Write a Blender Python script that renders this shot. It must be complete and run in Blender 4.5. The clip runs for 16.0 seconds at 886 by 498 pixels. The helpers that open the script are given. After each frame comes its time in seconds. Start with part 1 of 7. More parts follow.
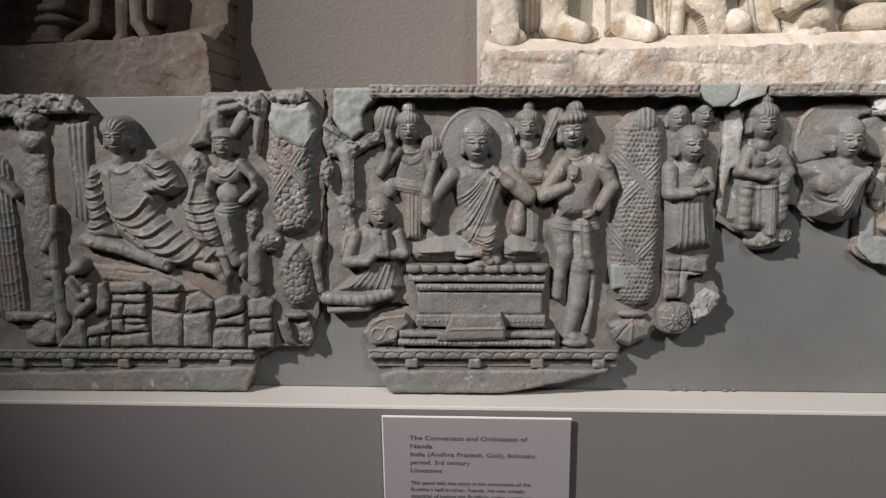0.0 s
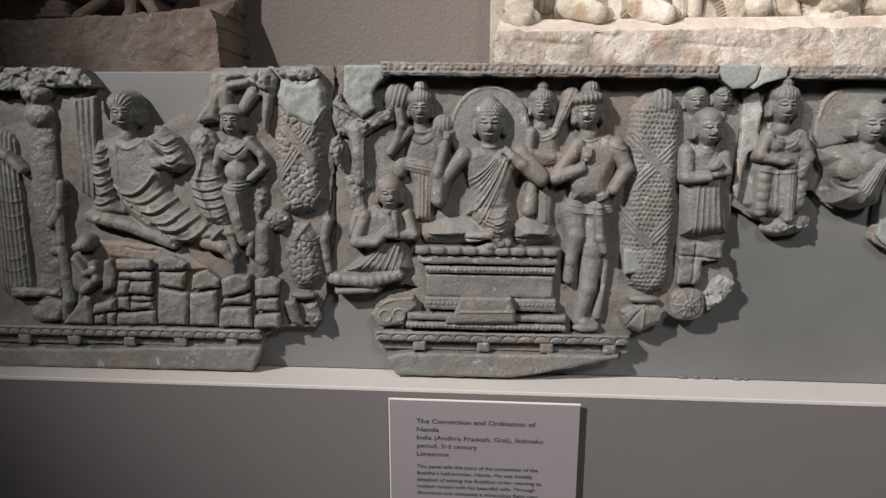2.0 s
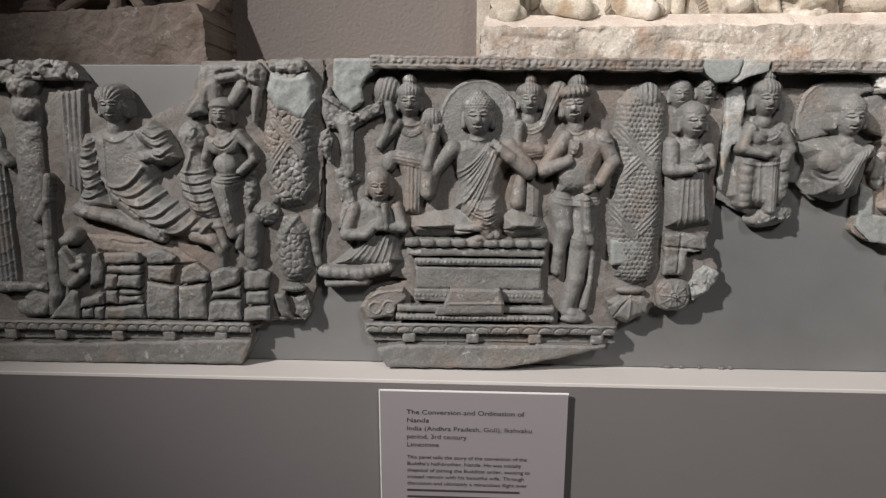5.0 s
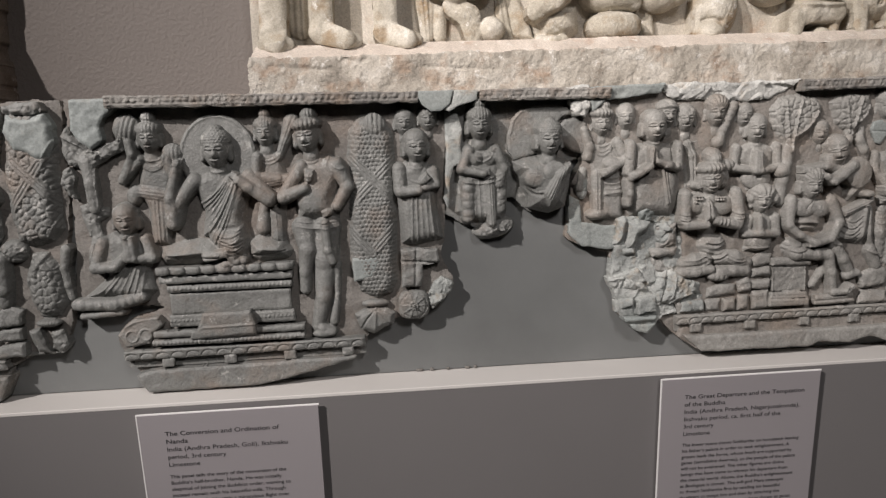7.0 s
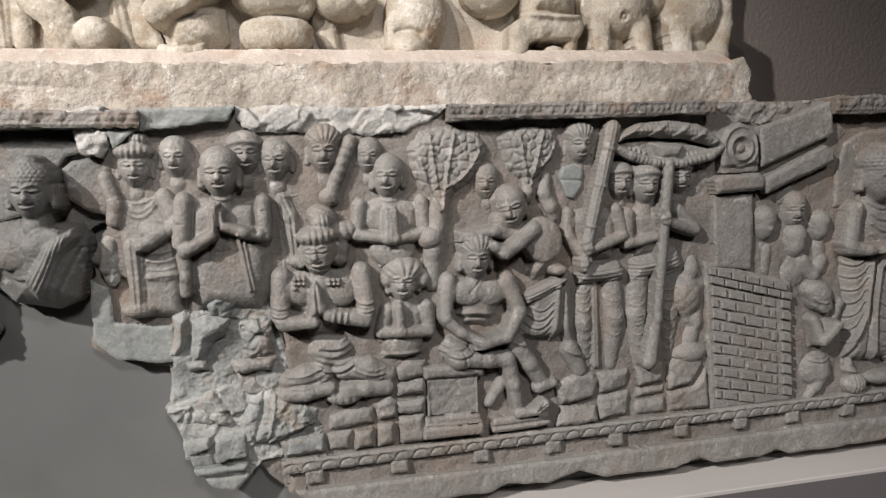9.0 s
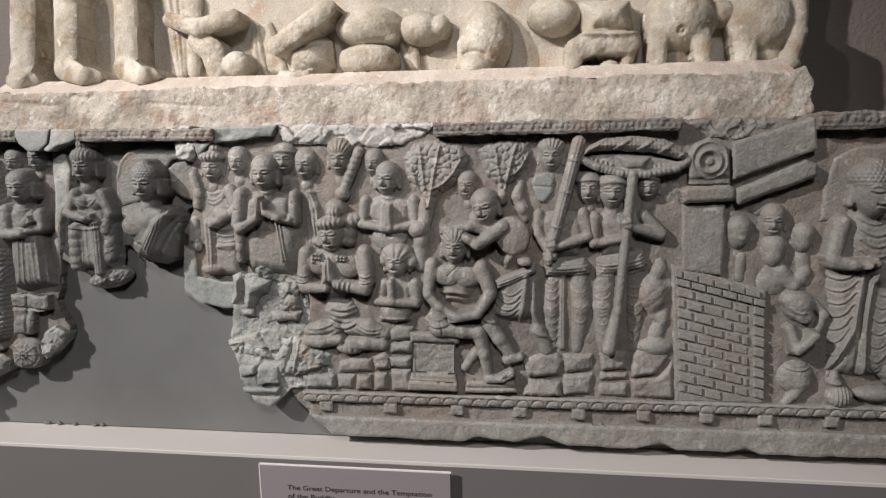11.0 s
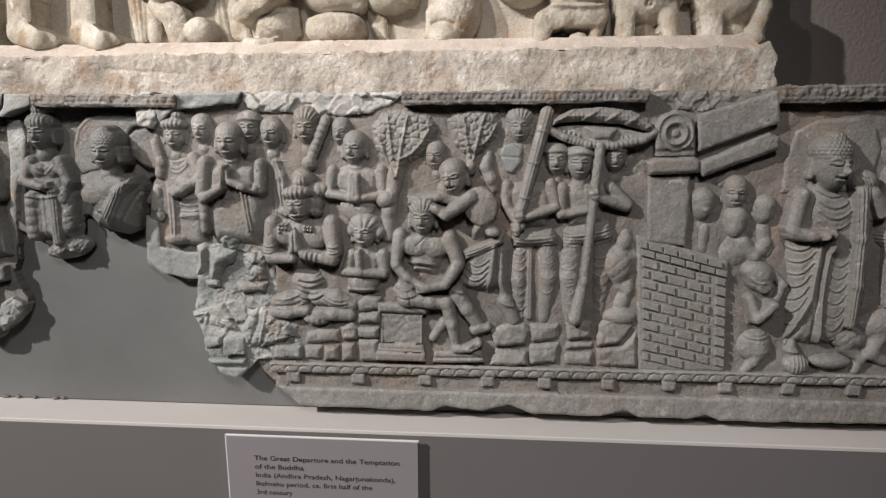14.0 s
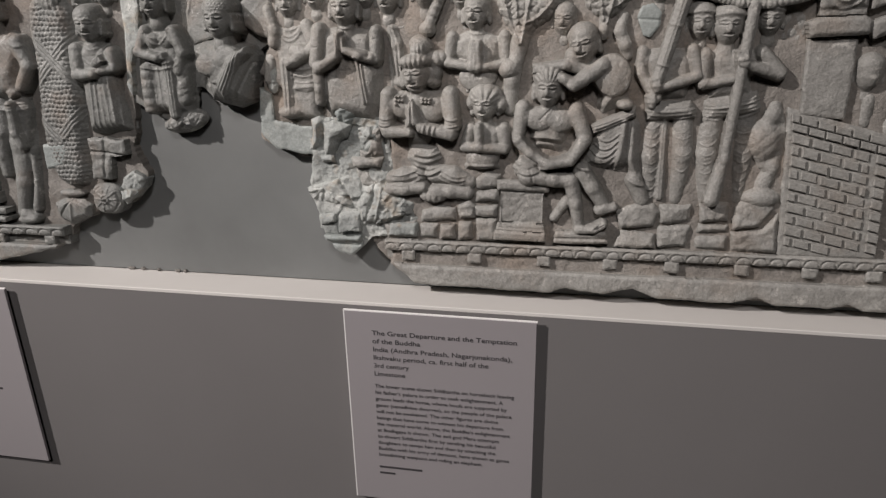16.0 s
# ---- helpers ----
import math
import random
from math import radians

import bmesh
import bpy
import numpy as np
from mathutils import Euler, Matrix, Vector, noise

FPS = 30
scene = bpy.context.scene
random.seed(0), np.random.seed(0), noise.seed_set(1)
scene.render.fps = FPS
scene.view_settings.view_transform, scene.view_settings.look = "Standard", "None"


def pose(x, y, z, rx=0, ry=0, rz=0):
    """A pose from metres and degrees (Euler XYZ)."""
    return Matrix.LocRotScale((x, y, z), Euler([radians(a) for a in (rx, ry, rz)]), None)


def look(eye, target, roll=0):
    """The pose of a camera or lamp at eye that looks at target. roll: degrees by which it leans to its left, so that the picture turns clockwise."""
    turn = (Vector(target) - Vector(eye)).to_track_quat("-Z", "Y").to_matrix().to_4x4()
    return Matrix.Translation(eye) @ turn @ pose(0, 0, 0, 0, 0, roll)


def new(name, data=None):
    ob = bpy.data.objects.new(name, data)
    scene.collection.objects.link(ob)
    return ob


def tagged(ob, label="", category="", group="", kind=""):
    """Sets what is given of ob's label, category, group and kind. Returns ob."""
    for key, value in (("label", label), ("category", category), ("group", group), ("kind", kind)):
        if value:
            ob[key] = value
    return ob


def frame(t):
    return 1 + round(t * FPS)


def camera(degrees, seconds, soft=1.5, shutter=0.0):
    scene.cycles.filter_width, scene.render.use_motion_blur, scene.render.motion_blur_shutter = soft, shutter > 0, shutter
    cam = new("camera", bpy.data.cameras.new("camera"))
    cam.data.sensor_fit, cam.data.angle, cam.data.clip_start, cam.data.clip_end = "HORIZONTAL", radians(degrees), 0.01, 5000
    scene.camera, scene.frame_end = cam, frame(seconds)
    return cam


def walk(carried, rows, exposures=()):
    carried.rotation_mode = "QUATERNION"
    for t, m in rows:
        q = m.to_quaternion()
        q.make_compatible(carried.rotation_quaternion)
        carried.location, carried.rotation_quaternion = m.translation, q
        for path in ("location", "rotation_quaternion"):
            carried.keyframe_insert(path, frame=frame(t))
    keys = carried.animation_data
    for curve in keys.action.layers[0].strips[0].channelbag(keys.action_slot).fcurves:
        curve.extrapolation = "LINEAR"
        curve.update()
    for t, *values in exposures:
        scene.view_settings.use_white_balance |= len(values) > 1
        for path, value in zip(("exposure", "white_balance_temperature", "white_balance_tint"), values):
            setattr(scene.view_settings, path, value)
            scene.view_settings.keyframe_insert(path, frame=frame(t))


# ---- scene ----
cam = camera(65.3, 16.0, soft=1.3)
PATH = [
    (0, (0.048, -0.018, 1.5), (-0.075, 1.96, 1.229), -0.5),
    (0.5, (0.048, -0.008, 1.5), (-0.088, 1.97, 1.233), -0.9),
    (1, (0.042, -0.006, 1.496), (-0.095, 1.968, 1.2), -0.5),
    (1.5, (0.042, -0.009, 1.49), (-0.102, 1.964, 1.199), -0.1),
    (2, (0.045, -0.009, 1.492), (-0.099, 1.962, 1.188), 0.3),
    (2.5, (0.038, -0.011, 1.486), (-0.088, 1.962, 1.184), 0.5),
    (3, (0.042, -0.013, 1.484), (-0.083, 1.959, 1.176), 0.6),
    (5.3, (0.039, -0.018, 1.486), (-0.054, 1.957, 1.184), 0.3),
    (5.5, (0.051, -0.023, 1.492), (-0.055, 1.953, 1.207), 0.5),
    (6, (0.07, -0.04, 1.505), (-0.037, 1.943, 1.268), 0.1),
    (6.5, (0.128, -0.044, 1.501), (0.067, 1.932, 1.204), -0.1),
    (7, (0.208, -0.068, 1.508), (0.369, 1.903, 1.209), -2.0),
    (7.5, (0.278, -0.074, 1.504), (0.689, 1.863, 1.222), -1.5),
    (8, (0.342, 0.003, 1.509), (0.934, 1.897, 1.257), -2.2),
    (8.1, (0.368, 0.028, 1.518), (0.963, 1.918, 1.244), -2.4),
    (8.5, (0.438, 0.133, 1.527), (1.111, 2.002, 1.3), -1.0),
    (9, (0.542, 0.159, 1.508), (0.966, 2.104, 1.314), -1.9),
    (9.2, (0.612, 0.135, 1.528), (0.842, 2.107, 1.284), -2.4),
    (11.3, (0.747, 0.028, 1.513), (0.494, 2.002, 1.311), -0.3),
    (11.5, (0.75, 0.027, 1.513), (0.534, 2.004, 1.301), -0.1),
    (12, (0.756, 0.019, 1.512), (0.59, 2.0, 1.292), 0.3),
    (12.5, (0.751, 0.021, 1.51), (0.607, 2.002, 1.274), 0.3),
    (13, (0.751, 0.024, 1.511), (0.622, 2.006, 1.276), 0.4),
    (13.5, (0.746, 0.029, 1.511), (0.605, 2.009, 1.266), 0.4),
    (14, (0.743, 0.029, 1.508), (0.586, 2.005, 1.237), 0.2),
    (14.5, (0.742, 0.036, 1.511), (0.58, 2.011, 1.239), 0.2),
    (15, (0.709, 0.042, 1.498), (0.541, 2.012, 1.195), 0.5),
    (15.5, (0.706, 0.04, 1.474), (0.404, 1.985, 1.12), 0.1),
    (16, (0.699, 0.046, 1.483), (0.339, 1.934, 0.928), -0.2),
]
walk(cam, [(t, look(eye, target, roll)) for t, eye, target, roll in PATH], [(0.0, 0.0), (6.2, 0.0), (7.2, -0.15), (8.2, -0.08), (9.0, 0.0), (16.0, 0.0)])

# ---- light: a closed gallery lit by ceiling spots up to the left, in front of the wall, plus an added fill ----
world = bpy.data.worlds.new("world")
scene.world = world
world.use_nodes = True
world.node_tree.nodes["Background"].inputs["Color"].default_value = (0.9, 0.95, 1.0, 1)
world.node_tree.nodes["Background"].inputs["Strength"].default_value = 0.02


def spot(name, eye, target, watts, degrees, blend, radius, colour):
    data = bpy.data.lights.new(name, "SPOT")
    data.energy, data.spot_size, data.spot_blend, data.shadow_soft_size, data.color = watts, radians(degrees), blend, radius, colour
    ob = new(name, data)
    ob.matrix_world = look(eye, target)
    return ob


spot("unseen_spot", (-1.55, -1.0, 3.05), (0.38, 0.80, 1.45), 470, 35.5, 1.0, 0.04, (1.0, 0.935, 0.905))
spot("unseen_spot", (-0.95, -1.25, 3.05), (0.52, 0.95, 1.76), 190, 20, 0.9, 0.04, (1.0, 0.91, 0.84))
# added soft fill from front right that lifts the shadows; no lamp seen there
spot("unseen_spot", (0.9, -1.7, 3.1), (0.45, 0.66, 1.15), 112, 46, 1.0, 0.2, (1.0, 0.95, 0.94))

# ---- materials ----


def shader(name):
    m = bpy.data.materials.new(name)
    m.use_nodes = True
    return m, m.node_tree.nodes, m.node_tree.links, m.node_tree.nodes["Principled BSDF"]


def noise_node(nodes, links, coords, scale, detail=6.0, rough=0.6):
    n = nodes.new("ShaderNodeTexNoise")
    n.inputs["Scale"].default_value, n.inputs["Detail"].default_value, n.inputs["Roughness"].default_value = scale, detail, rough
    links.new(coords.outputs["Object"], n.inputs["Vector"])
    return n


def ramp(nodes, links, source, stops):
    r = nodes.new("ShaderNodeValToRGB")
    while len(r.color_ramp.elements) < len(stops):
        r.color_ramp.elements.new(0.5)
    for e, (p, c) in zip(r.color_ramp.elements, stops):
        e.position, e.color = p, (*c, 1) if len(c) == 3 else c
    links.new(source, r.inputs["Fac"])
    return r


def mix(nodes, links, a, b, fac, how="MIX"):
    n = nodes.new("ShaderNodeMix")
    n.data_type, n.blend_type = "RGBA", how
    if isinstance(fac, float):
        n.inputs[0].default_value = fac
    else:
        links.new(fac, n.inputs[0])
    for socket, v in ((n.inputs[6], a), (n.inputs[7], b)):
        if isinstance(v, tuple):
            socket.default_value = (*v, 1)
        else:
            links.new(v, socket)
    return n.outputs[2]


def stone(name, low, mid, high, stain, stain_at=(0.5, 0.66), rough=0.72, grain=0.35, chips=None, big=9.0):
    """Weathered stone: cloudy tone, brown stains, fine grain and pits."""
    m, nodes, links, p = shader(name)
    co = nodes.new("ShaderNodeTexCoord")
    cloud = noise_node(nodes, links, co, big, 7, 0.62)
    tone = ramp(nodes, links, cloud.outputs["Fac"], ((0.30, low), (0.5, mid), (0.70, high)))
    dirt = noise_node(nodes, links, co, big * 1.9, 5, 0.6)
    spread = ramp(nodes, links, dirt.outputs["Fac"], ((stain_at[0], (0, 0, 0)), (stain_at[1], (1, 1, 1))))
    col = mix(nodes, links, tone.outputs["Color"], stain, spread.outputs["Color"])
    fine = noise_node(nodes, links, co, 420, 3, 0.7)
    speck = ramp(nodes, links, fine.outputs["Fac"], ((0.30, (0.62, 0.62, 0.62)), (0.64, (1.22, 1.22, 1.22))))
    col = mix(nodes, links, col, speck.outputs["Color"], 0.55, "MULTIPLY")
    if chips:
        sharp = noise_node(nodes, links, co, 60, 4, 0.75)
        edge = ramp(nodes, links, sharp.outputs["Fac"], ((0.60, (0, 0, 0)), (0.69, (1, 1, 1))))
        col = mix(nodes, links, col, chips, edge.outputs["Color"])
    links.new(col, p.inputs["Base Color"])
    p.inputs["Roughness"].default_value = rough
    p.inputs["Specular IOR Level"].default_value = 0.42
    mid_noise = noise_node(nodes, links, co, 130, 6, 0.65)
    both = nodes.new("ShaderNodeMath")
    both.operation = "ADD"
    links.new(mid_noise.outputs["Fac"], both.inputs[0])
    links.new(fine.outputs["Fac"], both.inputs[1])
    bump = nodes.new("ShaderNodeBump")
    bump.inputs["Strength"].default_value, bump.inputs["Distance"].default_value = grain, 0.0026
    links.new(both.outputs[0], bump.inputs["Height"])
    links.new(bump.outputs["Normal"], p.inputs["Normal"])
    return m


def paint(name, colour, vary, scale, bumps, distance, rough):
    """Wall paint or board: a plain colour with slight clouds and roller texture."""
    m, nodes, links, p = shader(name)
    co = nodes.new("ShaderNodeTexCoord")
    cloud = noise_node(nodes, links, co, 5, 5, 0.6)
    a = tuple(c * (1 - vary) for c in colour)
    b = tuple(c * (1 + vary) for c in colour)
    tone = ramp(nodes, links, cloud.outputs["Fac"], ((0.3, a), (0.7, b)))
    links.new(tone.outputs["Color"], p.inputs["Base Color"])
    p.inputs["Roughness"].default_value = rough
    p.inputs["Specular IOR Level"].default_value = 0.25
    rolled = noise_node(nodes, links, co, scale, 3, 0.55)
    bump = nodes.new("ShaderNodeBump")
    bump.inputs["Strength"].default_value, bump.inputs["Distance"].default_value = bumps, distance
    links.new(rolled.outputs["Fac"], bump.inputs["Height"])
    links.new(bump.outputs["Normal"], p.inputs["Normal"])
    return m


LIMESTONE = stone("grey_green_limestone", (0.128, 0.13, 0.123), (0.176, 0.177, 0.168), (0.245, 0.246, 0.234), (0.215, 0.184, 0.158), (0.49, 0.67), 0.52, 0.4, (0.36, 0.355, 0.335))
GROUND_STAIN = stone("brown_stained_ground", (0.165, 0.151, 0.136), (0.225, 0.206, 0.186), (0.30, 0.276, 0.25), (0.265, 0.22, 0.182), (0.5, 0.7), 0.75, 0.5)
GROUND_DARK = stone("dark_stained_ground", (0.13, 0.121, 0.11), (0.175, 0.163, 0.149), (0.235, 0.22, 0.202), (0.205, 0.17, 0.143), (0.5, 0.7), 0.75, 0.4)
LIMESTONE_WARM = stone("brown_grey_limestone", (0.195, 0.189, 0.176), (0.262, 0.254, 0.237), (0.345, 0.335, 0.313), (0.27, 0.24, 0.21), (0.50, 0.68), 0.52, 0.4, (0.44, 0.42, 0.39))
PATCH = stone("blue_grey_plaster_patch", (0.21, 0.23, 0.225), (0.26, 0.28, 0.27), (0.34, 0.355, 0.34), (0.32, 0.31, 0.28), (0.6, 0.75), 0.6, 0.12)
BROKEN = stone("broken_pale_limestone", (0.225, 0.238, 0.23), (0.335, 0.347, 0.333), (0.52, 0.525, 0.50), (0.34, 0.295, 0.24), (0.55, 0.7), 0.75, 0.5, None, 26)
CREAM = stone("cream_limestone", (0.36, 0.33, 0.28), (0.50, 0.455, 0.39), (0.64, 0.595, 0.53), (0.43, 0.32, 0.24), (0.55, 0.72), 0.75, 0.55, (0.62, 0.60, 0.56))
PALE = stone("pale_plaster_crust", (0.38, 0.38, 0.365), (0.50, 0.495, 0.47), (0.66, 0.65, 0.62), (0.42, 0.37, 0.31), (0.58, 0.72), 0.7, 0.5, None, 22)
# worn band stone; paler than the grey-green limestone for light its top lip catches
LIT_WORN_BAND = stone("lit_worn_band_limestone", (0.15, 0.142, 0.131), (0.235, 0.222, 0.204), (0.36, 0.342, 0.315), (0.25, 0.2, 0.16), (0.5, 0.68), 0.7, 0.5, (0.5, 0.48, 0.45), 14)
CREAM_BASE = stone("stained_cream_limestone", (0.26, 0.232, 0.195), (0.44, 0.40, 0.345), (0.66, 0.62, 0.56), (0.36, 0.275, 0.21), (0.52, 0.68), 0.8, 0.6, (0.72, 0.69, 0.65), 15.0)
CREAM_PINK = stone("pinkish_cream_limestone", (0.47, 0.41, 0.36), (0.58, 0.51, 0.445), (0.68, 0.61, 0.545), (0.50, 0.37, 0.29), (0.58, 0.74), 0.8, 0.45, (0.70, 0.66, 0.61), 14.0)
CREAM_WORN = stone("weathered_cream_limestone", (0.27, 0.24, 0.19), (0.45, 0.41, 0.34), (0.64, 0.60, 0.53), (0.30, 0.225, 0.145), (0.52, 0.70), 0.8, 0.4, (0.66, 0.63, 0.58), 16.0)
BROWN = stone("brown_schist", (0.16, 0.131, 0.11), (0.235, 0.195, 0.166), (0.315, 0.268, 0.23), (0.16, 0.12, 0.095), (0.5, 0.66), 0.7, 0.6, (0.33, 0.30, 0.27))
BOARD_PAINT = paint("grey_green_board_paint", (0.163, 0.167, 0.164), 0.17, 260, 0.12, 0.001, 0.55)
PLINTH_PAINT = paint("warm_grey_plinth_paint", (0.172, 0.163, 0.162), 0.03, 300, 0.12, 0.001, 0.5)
# pale ledge paint, lightened further for the bright light on its top
LIT_LEDGE_PAINT = paint("lit_pale_ledge_paint", (0.58, 0.555, 0.53), 0.04, 200, 0.1, 0.001, 0.5)
WALL_PAINT = paint("taupe_wall_paint", (0.21, 0.185, 0.169), 0.03, 190, 0.55, 0.003, 0.7)
CARD = paint("pale_card", (0.288, 0.267, 0.276), 0.02, 500, 0.05, 0.0005, 0.45)
EDGE = paint("white_card_edge", (0.8, 0.78, 0.77), 0.01, 500, 0.03, 0.0005, 0.5)
INK = paint("black_ink", (0.05, 0.047, 0.05), 0.02, 500, 0.0, 0.0005, 0.6)
ROOM = paint("plain_room_paint", (0.52, 0.495, 0.47), 0.03, 150, 0.2, 0.002, 0.8)
FLOOR = paint("dark_floor", (0.16, 0.13, 0.10), 0.1, 40, 0.1, 0.002, 0.45)

# ---- the setting ----
UNDERCUT = 0.08
LEDGE, BOARD, FRONT, WALL = 1.257, 0.680, 0.6275, 0.994


def box(name, lo, hi, material, parent=None, bevel=0.0):
    bm = bmesh.new()
    bmesh.ops.create_cube(bm, size=1.0)
    for v in bm.verts:
        v.co = Vector((lo[i] + (v.co[i] + 0.5) * (hi[i] - lo[i]) for i in range(3)))
    if bevel:
        bmesh.ops.bevel(bm, geom=list(bm.edges), offset=bevel, segments=2, affect="EDGES", profile=0.5)
    return part(name, bm, material, parent)


def part(name, bm, material, parent=None, label=""):
    me = bpy.data.meshes.new(name)
    bm.to_mesh(me)
    bm.free()
    me.materials.append(material)
    ob = new(name, me)
    ob.parent = parent
    return tagged(ob, label)


def thing(name, label, category, group=""):
    return tagged(new(name), label, category, group)


def setting(ob, label, category):
    return tagged(ob, label, category, kind="structure")


setting(box("wall_north", (-4, WALL, 0), (4.5, WALL + 0.2, 3.6), WALL_PAINT), "taupe painted gallery wall with a rolled texture", "wall")
setting(box("wall_south", (-4, -4.2, 0), (4.5, -4.0, 3.6), ROOM), "plain painted gallery wall", "wall")
setting(box("wall_west", (-4.2, -4.2, 0), (-4, WALL + 0.2, 3.6), ROOM), "plain painted gallery wall", "wall")
setting(box("wall_east", (4.5, -4.2, 0), (4.7, WALL + 0.2, 3.6), ROOM), "plain painted gallery wall", "wall")
setting(box("floor", (-4.2, -4.2, -0.2), (4.7, WALL + 0.2, 0), FLOOR), "dark gallery floor", "floor")
setting(box("ceiling", (-4.2, -4.2, 3.6), (4.7, WALL + 0.2, 3.8), ROOM), "plain gallery ceiling", "ceiling")

plinth = thing("plinth", "long grey painted plinth with a ledge coloured pale and brightly lit along the wall", "plinth")
plinth_body = box("plinth_body", (-1.5, FRONT, 0), (2.2, WALL - 0.002, LEDGE - 0.004), PLINTH_PAINT, plinth)
for v in plinth_body.data.vertices:
    if v.co.y < 0.7 and v.co.z < 0.5:
        v.co.y += (LEDGE - 0.004) * UNDERCUT
box("ledge_top", (-1.5, FRONT - 0.0004, LEDGE - 0.004), (2.2, BOARD + 0.03, LEDGE), LIT_LEDGE_PAINT, plinth, 0.0008)
backing = thing("backing_board", "grey-green painted backing board that carries the carved frieze", "mount")
box("board", (-1.3, BOARD, LEDGE + 0.0005), (2.0, BOARD + 0.045, 1.561), BOARD_PAINT, backing, 0.001)

# ---- carving: forms in millimetres along the wall, above the ledge and out from the board ----


def value_noise(u, v, size, seed):
    gen = np.random.RandomState(seed)
    grid = gen.rand(128, 128)
    x, y = u / size + 4000.0, v / size + 4000.0
    i, j = np.floor(x).astype(int), np.floor(y).astype(int)
    f, g = x - i, y - j
    f, g = f * f * (3 - 2 * f), g * g * (3 - 2 * g)
    i, j, i1, j1 = i % 128, j % 128, (i + 1) % 128, (j + 1) % 128
    return (grid[i, j] * (1 - f) + grid[i1, j] * f) * (1 - g) + (grid[i, j1] * (1 - f) + grid[i1, j1] * f) * g - 0.5


def rubble(u, v, seed, size=14.0):
    return value_noise(u, v, size, seed) + 0.5 * value_noise(u, v, size / 2.3, seed + 1) + 0.25 * value_noise(u, v, size / 5.1, seed + 2)


NONE = -1000.0


def cap(p, q, r0, r1=None, d0=14.0, d1=None, flat=1.0, tex=None):
    """A tapered rounded limb from p to q, its axis d out from the board."""
    r1, d1 = r0 if r1 is None else r1, d0 if d1 is None else d1
    big = max(r0, r1)
    bounds = (min(p[0], q[0]) - big, min(p[1], q[1]) - big, max(p[0], q[0]) + big, max(p[1], q[1]) + big)

    def height(u, v):
        a, b = q[0] - p[0], q[1] - p[1]
        ll = max(a * a + b * b, 1e-6)
        t = np.clip(((u - p[0]) * a + (v - p[1]) * b) / ll, 0, 1)
        du, dv = u - p[0] - t * a, v - p[1] - t * b
        r, d = r0 + (r1 - r0) * t, d0 + (d1 - d0) * t
        k = (du * du + dv * dv) / (r * r)
        h = d + flat * np.where(r > 8, 8 + (r - 8) * 0.18, r) * np.clip(1 - k, 0, 1) ** np.where(r > 12, 0.34, 0.5)
        if tex:
            h = h + tex(u, v, ((u - p[0]) * a + (v - p[1]) * b) / ll, (du * b - dv * a) / (math.sqrt(ll) * r))
        return np.where(k < 1, h, NONE)
    return height, bounds


def blob(c, rx, ry, d, rd, turn=0.0, tex=None, power=2.0):
    """A rounded lump; a higher power squares it."""
    big = max(rx, ry)
    ca, sa = math.cos(radians(turn)), math.sin(radians(turn))

    def height(u, v):
        x, y = (u - c[0]) * ca + (v - c[1]) * sa, -(u - c[0]) * sa + (v - c[1]) * ca
        k = np.abs(x / rx) ** power + np.abs(y / ry) ** power
        h = d + rd * np.clip(1 - k, 0, 1) ** (1 / power)
        if tex:
            h = h + tex(u, v, y / ry, x / rx)
        return np.where(k < 1, h, NONE)
    return height, (c[0] - big, c[1] - big, c[0] + big, c[1] + big)


def disc(c, rx, ry, d, edge=1.5):
    """A flat round plate with a worn edge."""
    def height(u, v):
        k = np.sqrt(((u - c[0]) / rx) ** 2 + ((v - c[1]) / ry) ** 2)
        return np.where(k < 1, d - edge * np.clip((k - 0.93) / 0.07, 0, 1) ** 2, NONE)
    return height, (c[0] - rx, c[1] - ry, c[0] + rx, c[1] + ry)


def inside(u, v, pts):
    """Signed distance to a polygon's edge, positive inside."""
    best, odd = np.full(u.shape, 1e9), np.zeros(u.shape, bool)
    for (x0, y0), (x1, y1) in zip(pts, pts[1:] + pts[:1]):
        a, b = x1 - x0, y1 - y0
        t = np.clip(((u - x0) * a + (v - y0) * b) / max(a * a + b * b, 1e-9), 0, 1)
        best = np.minimum(best, (u - x0 - t * a) ** 2 + (v - y0 - t * b) ** 2)
        if abs(b) > 1e-9:
            odd ^= ((v >= min(y0, y1)) & (v < max(y0, y1)) & (u < x0 + (v - y0) * a / b))
    return np.where(odd, 1, -1) * np.sqrt(best)


def slab(pts, d, bevel=2.0, ragged=0.0, tex=None, slope=(0.0, 0.0), seed=3, rough=0.0, grain=14.0):
    """A flat piece with this outline, its face d out, with worn or broken edges."""
    us, vs = [p[0] for p in pts], [p[1] for p in pts]
    mid = (sum(us) / len(us), sum(vs) / len(vs))

    def height(u, v):
        e = inside(u, v, list(pts))
        if ragged:
            e = e + ragged * rubble(u, v, seed, 12.0)
        h = d - bevel * (1 - np.clip(e / max(bevel, 0.01), 0, 1)) ** 2 + slope[0] * (u - mid[0]) + slope[1] * (v - mid[1])
        if rough:
            h = h + rough * rubble(u, v, seed + 9, grain)
        if tex:
            h = h + tex(u, v, v - mid[1], u - mid[0])
        return np.where(e > 0, h, NONE)
    return height, (min(us) - ragged, min(vs) - ragged, max(us) + ragged, max(vs) + ragged)


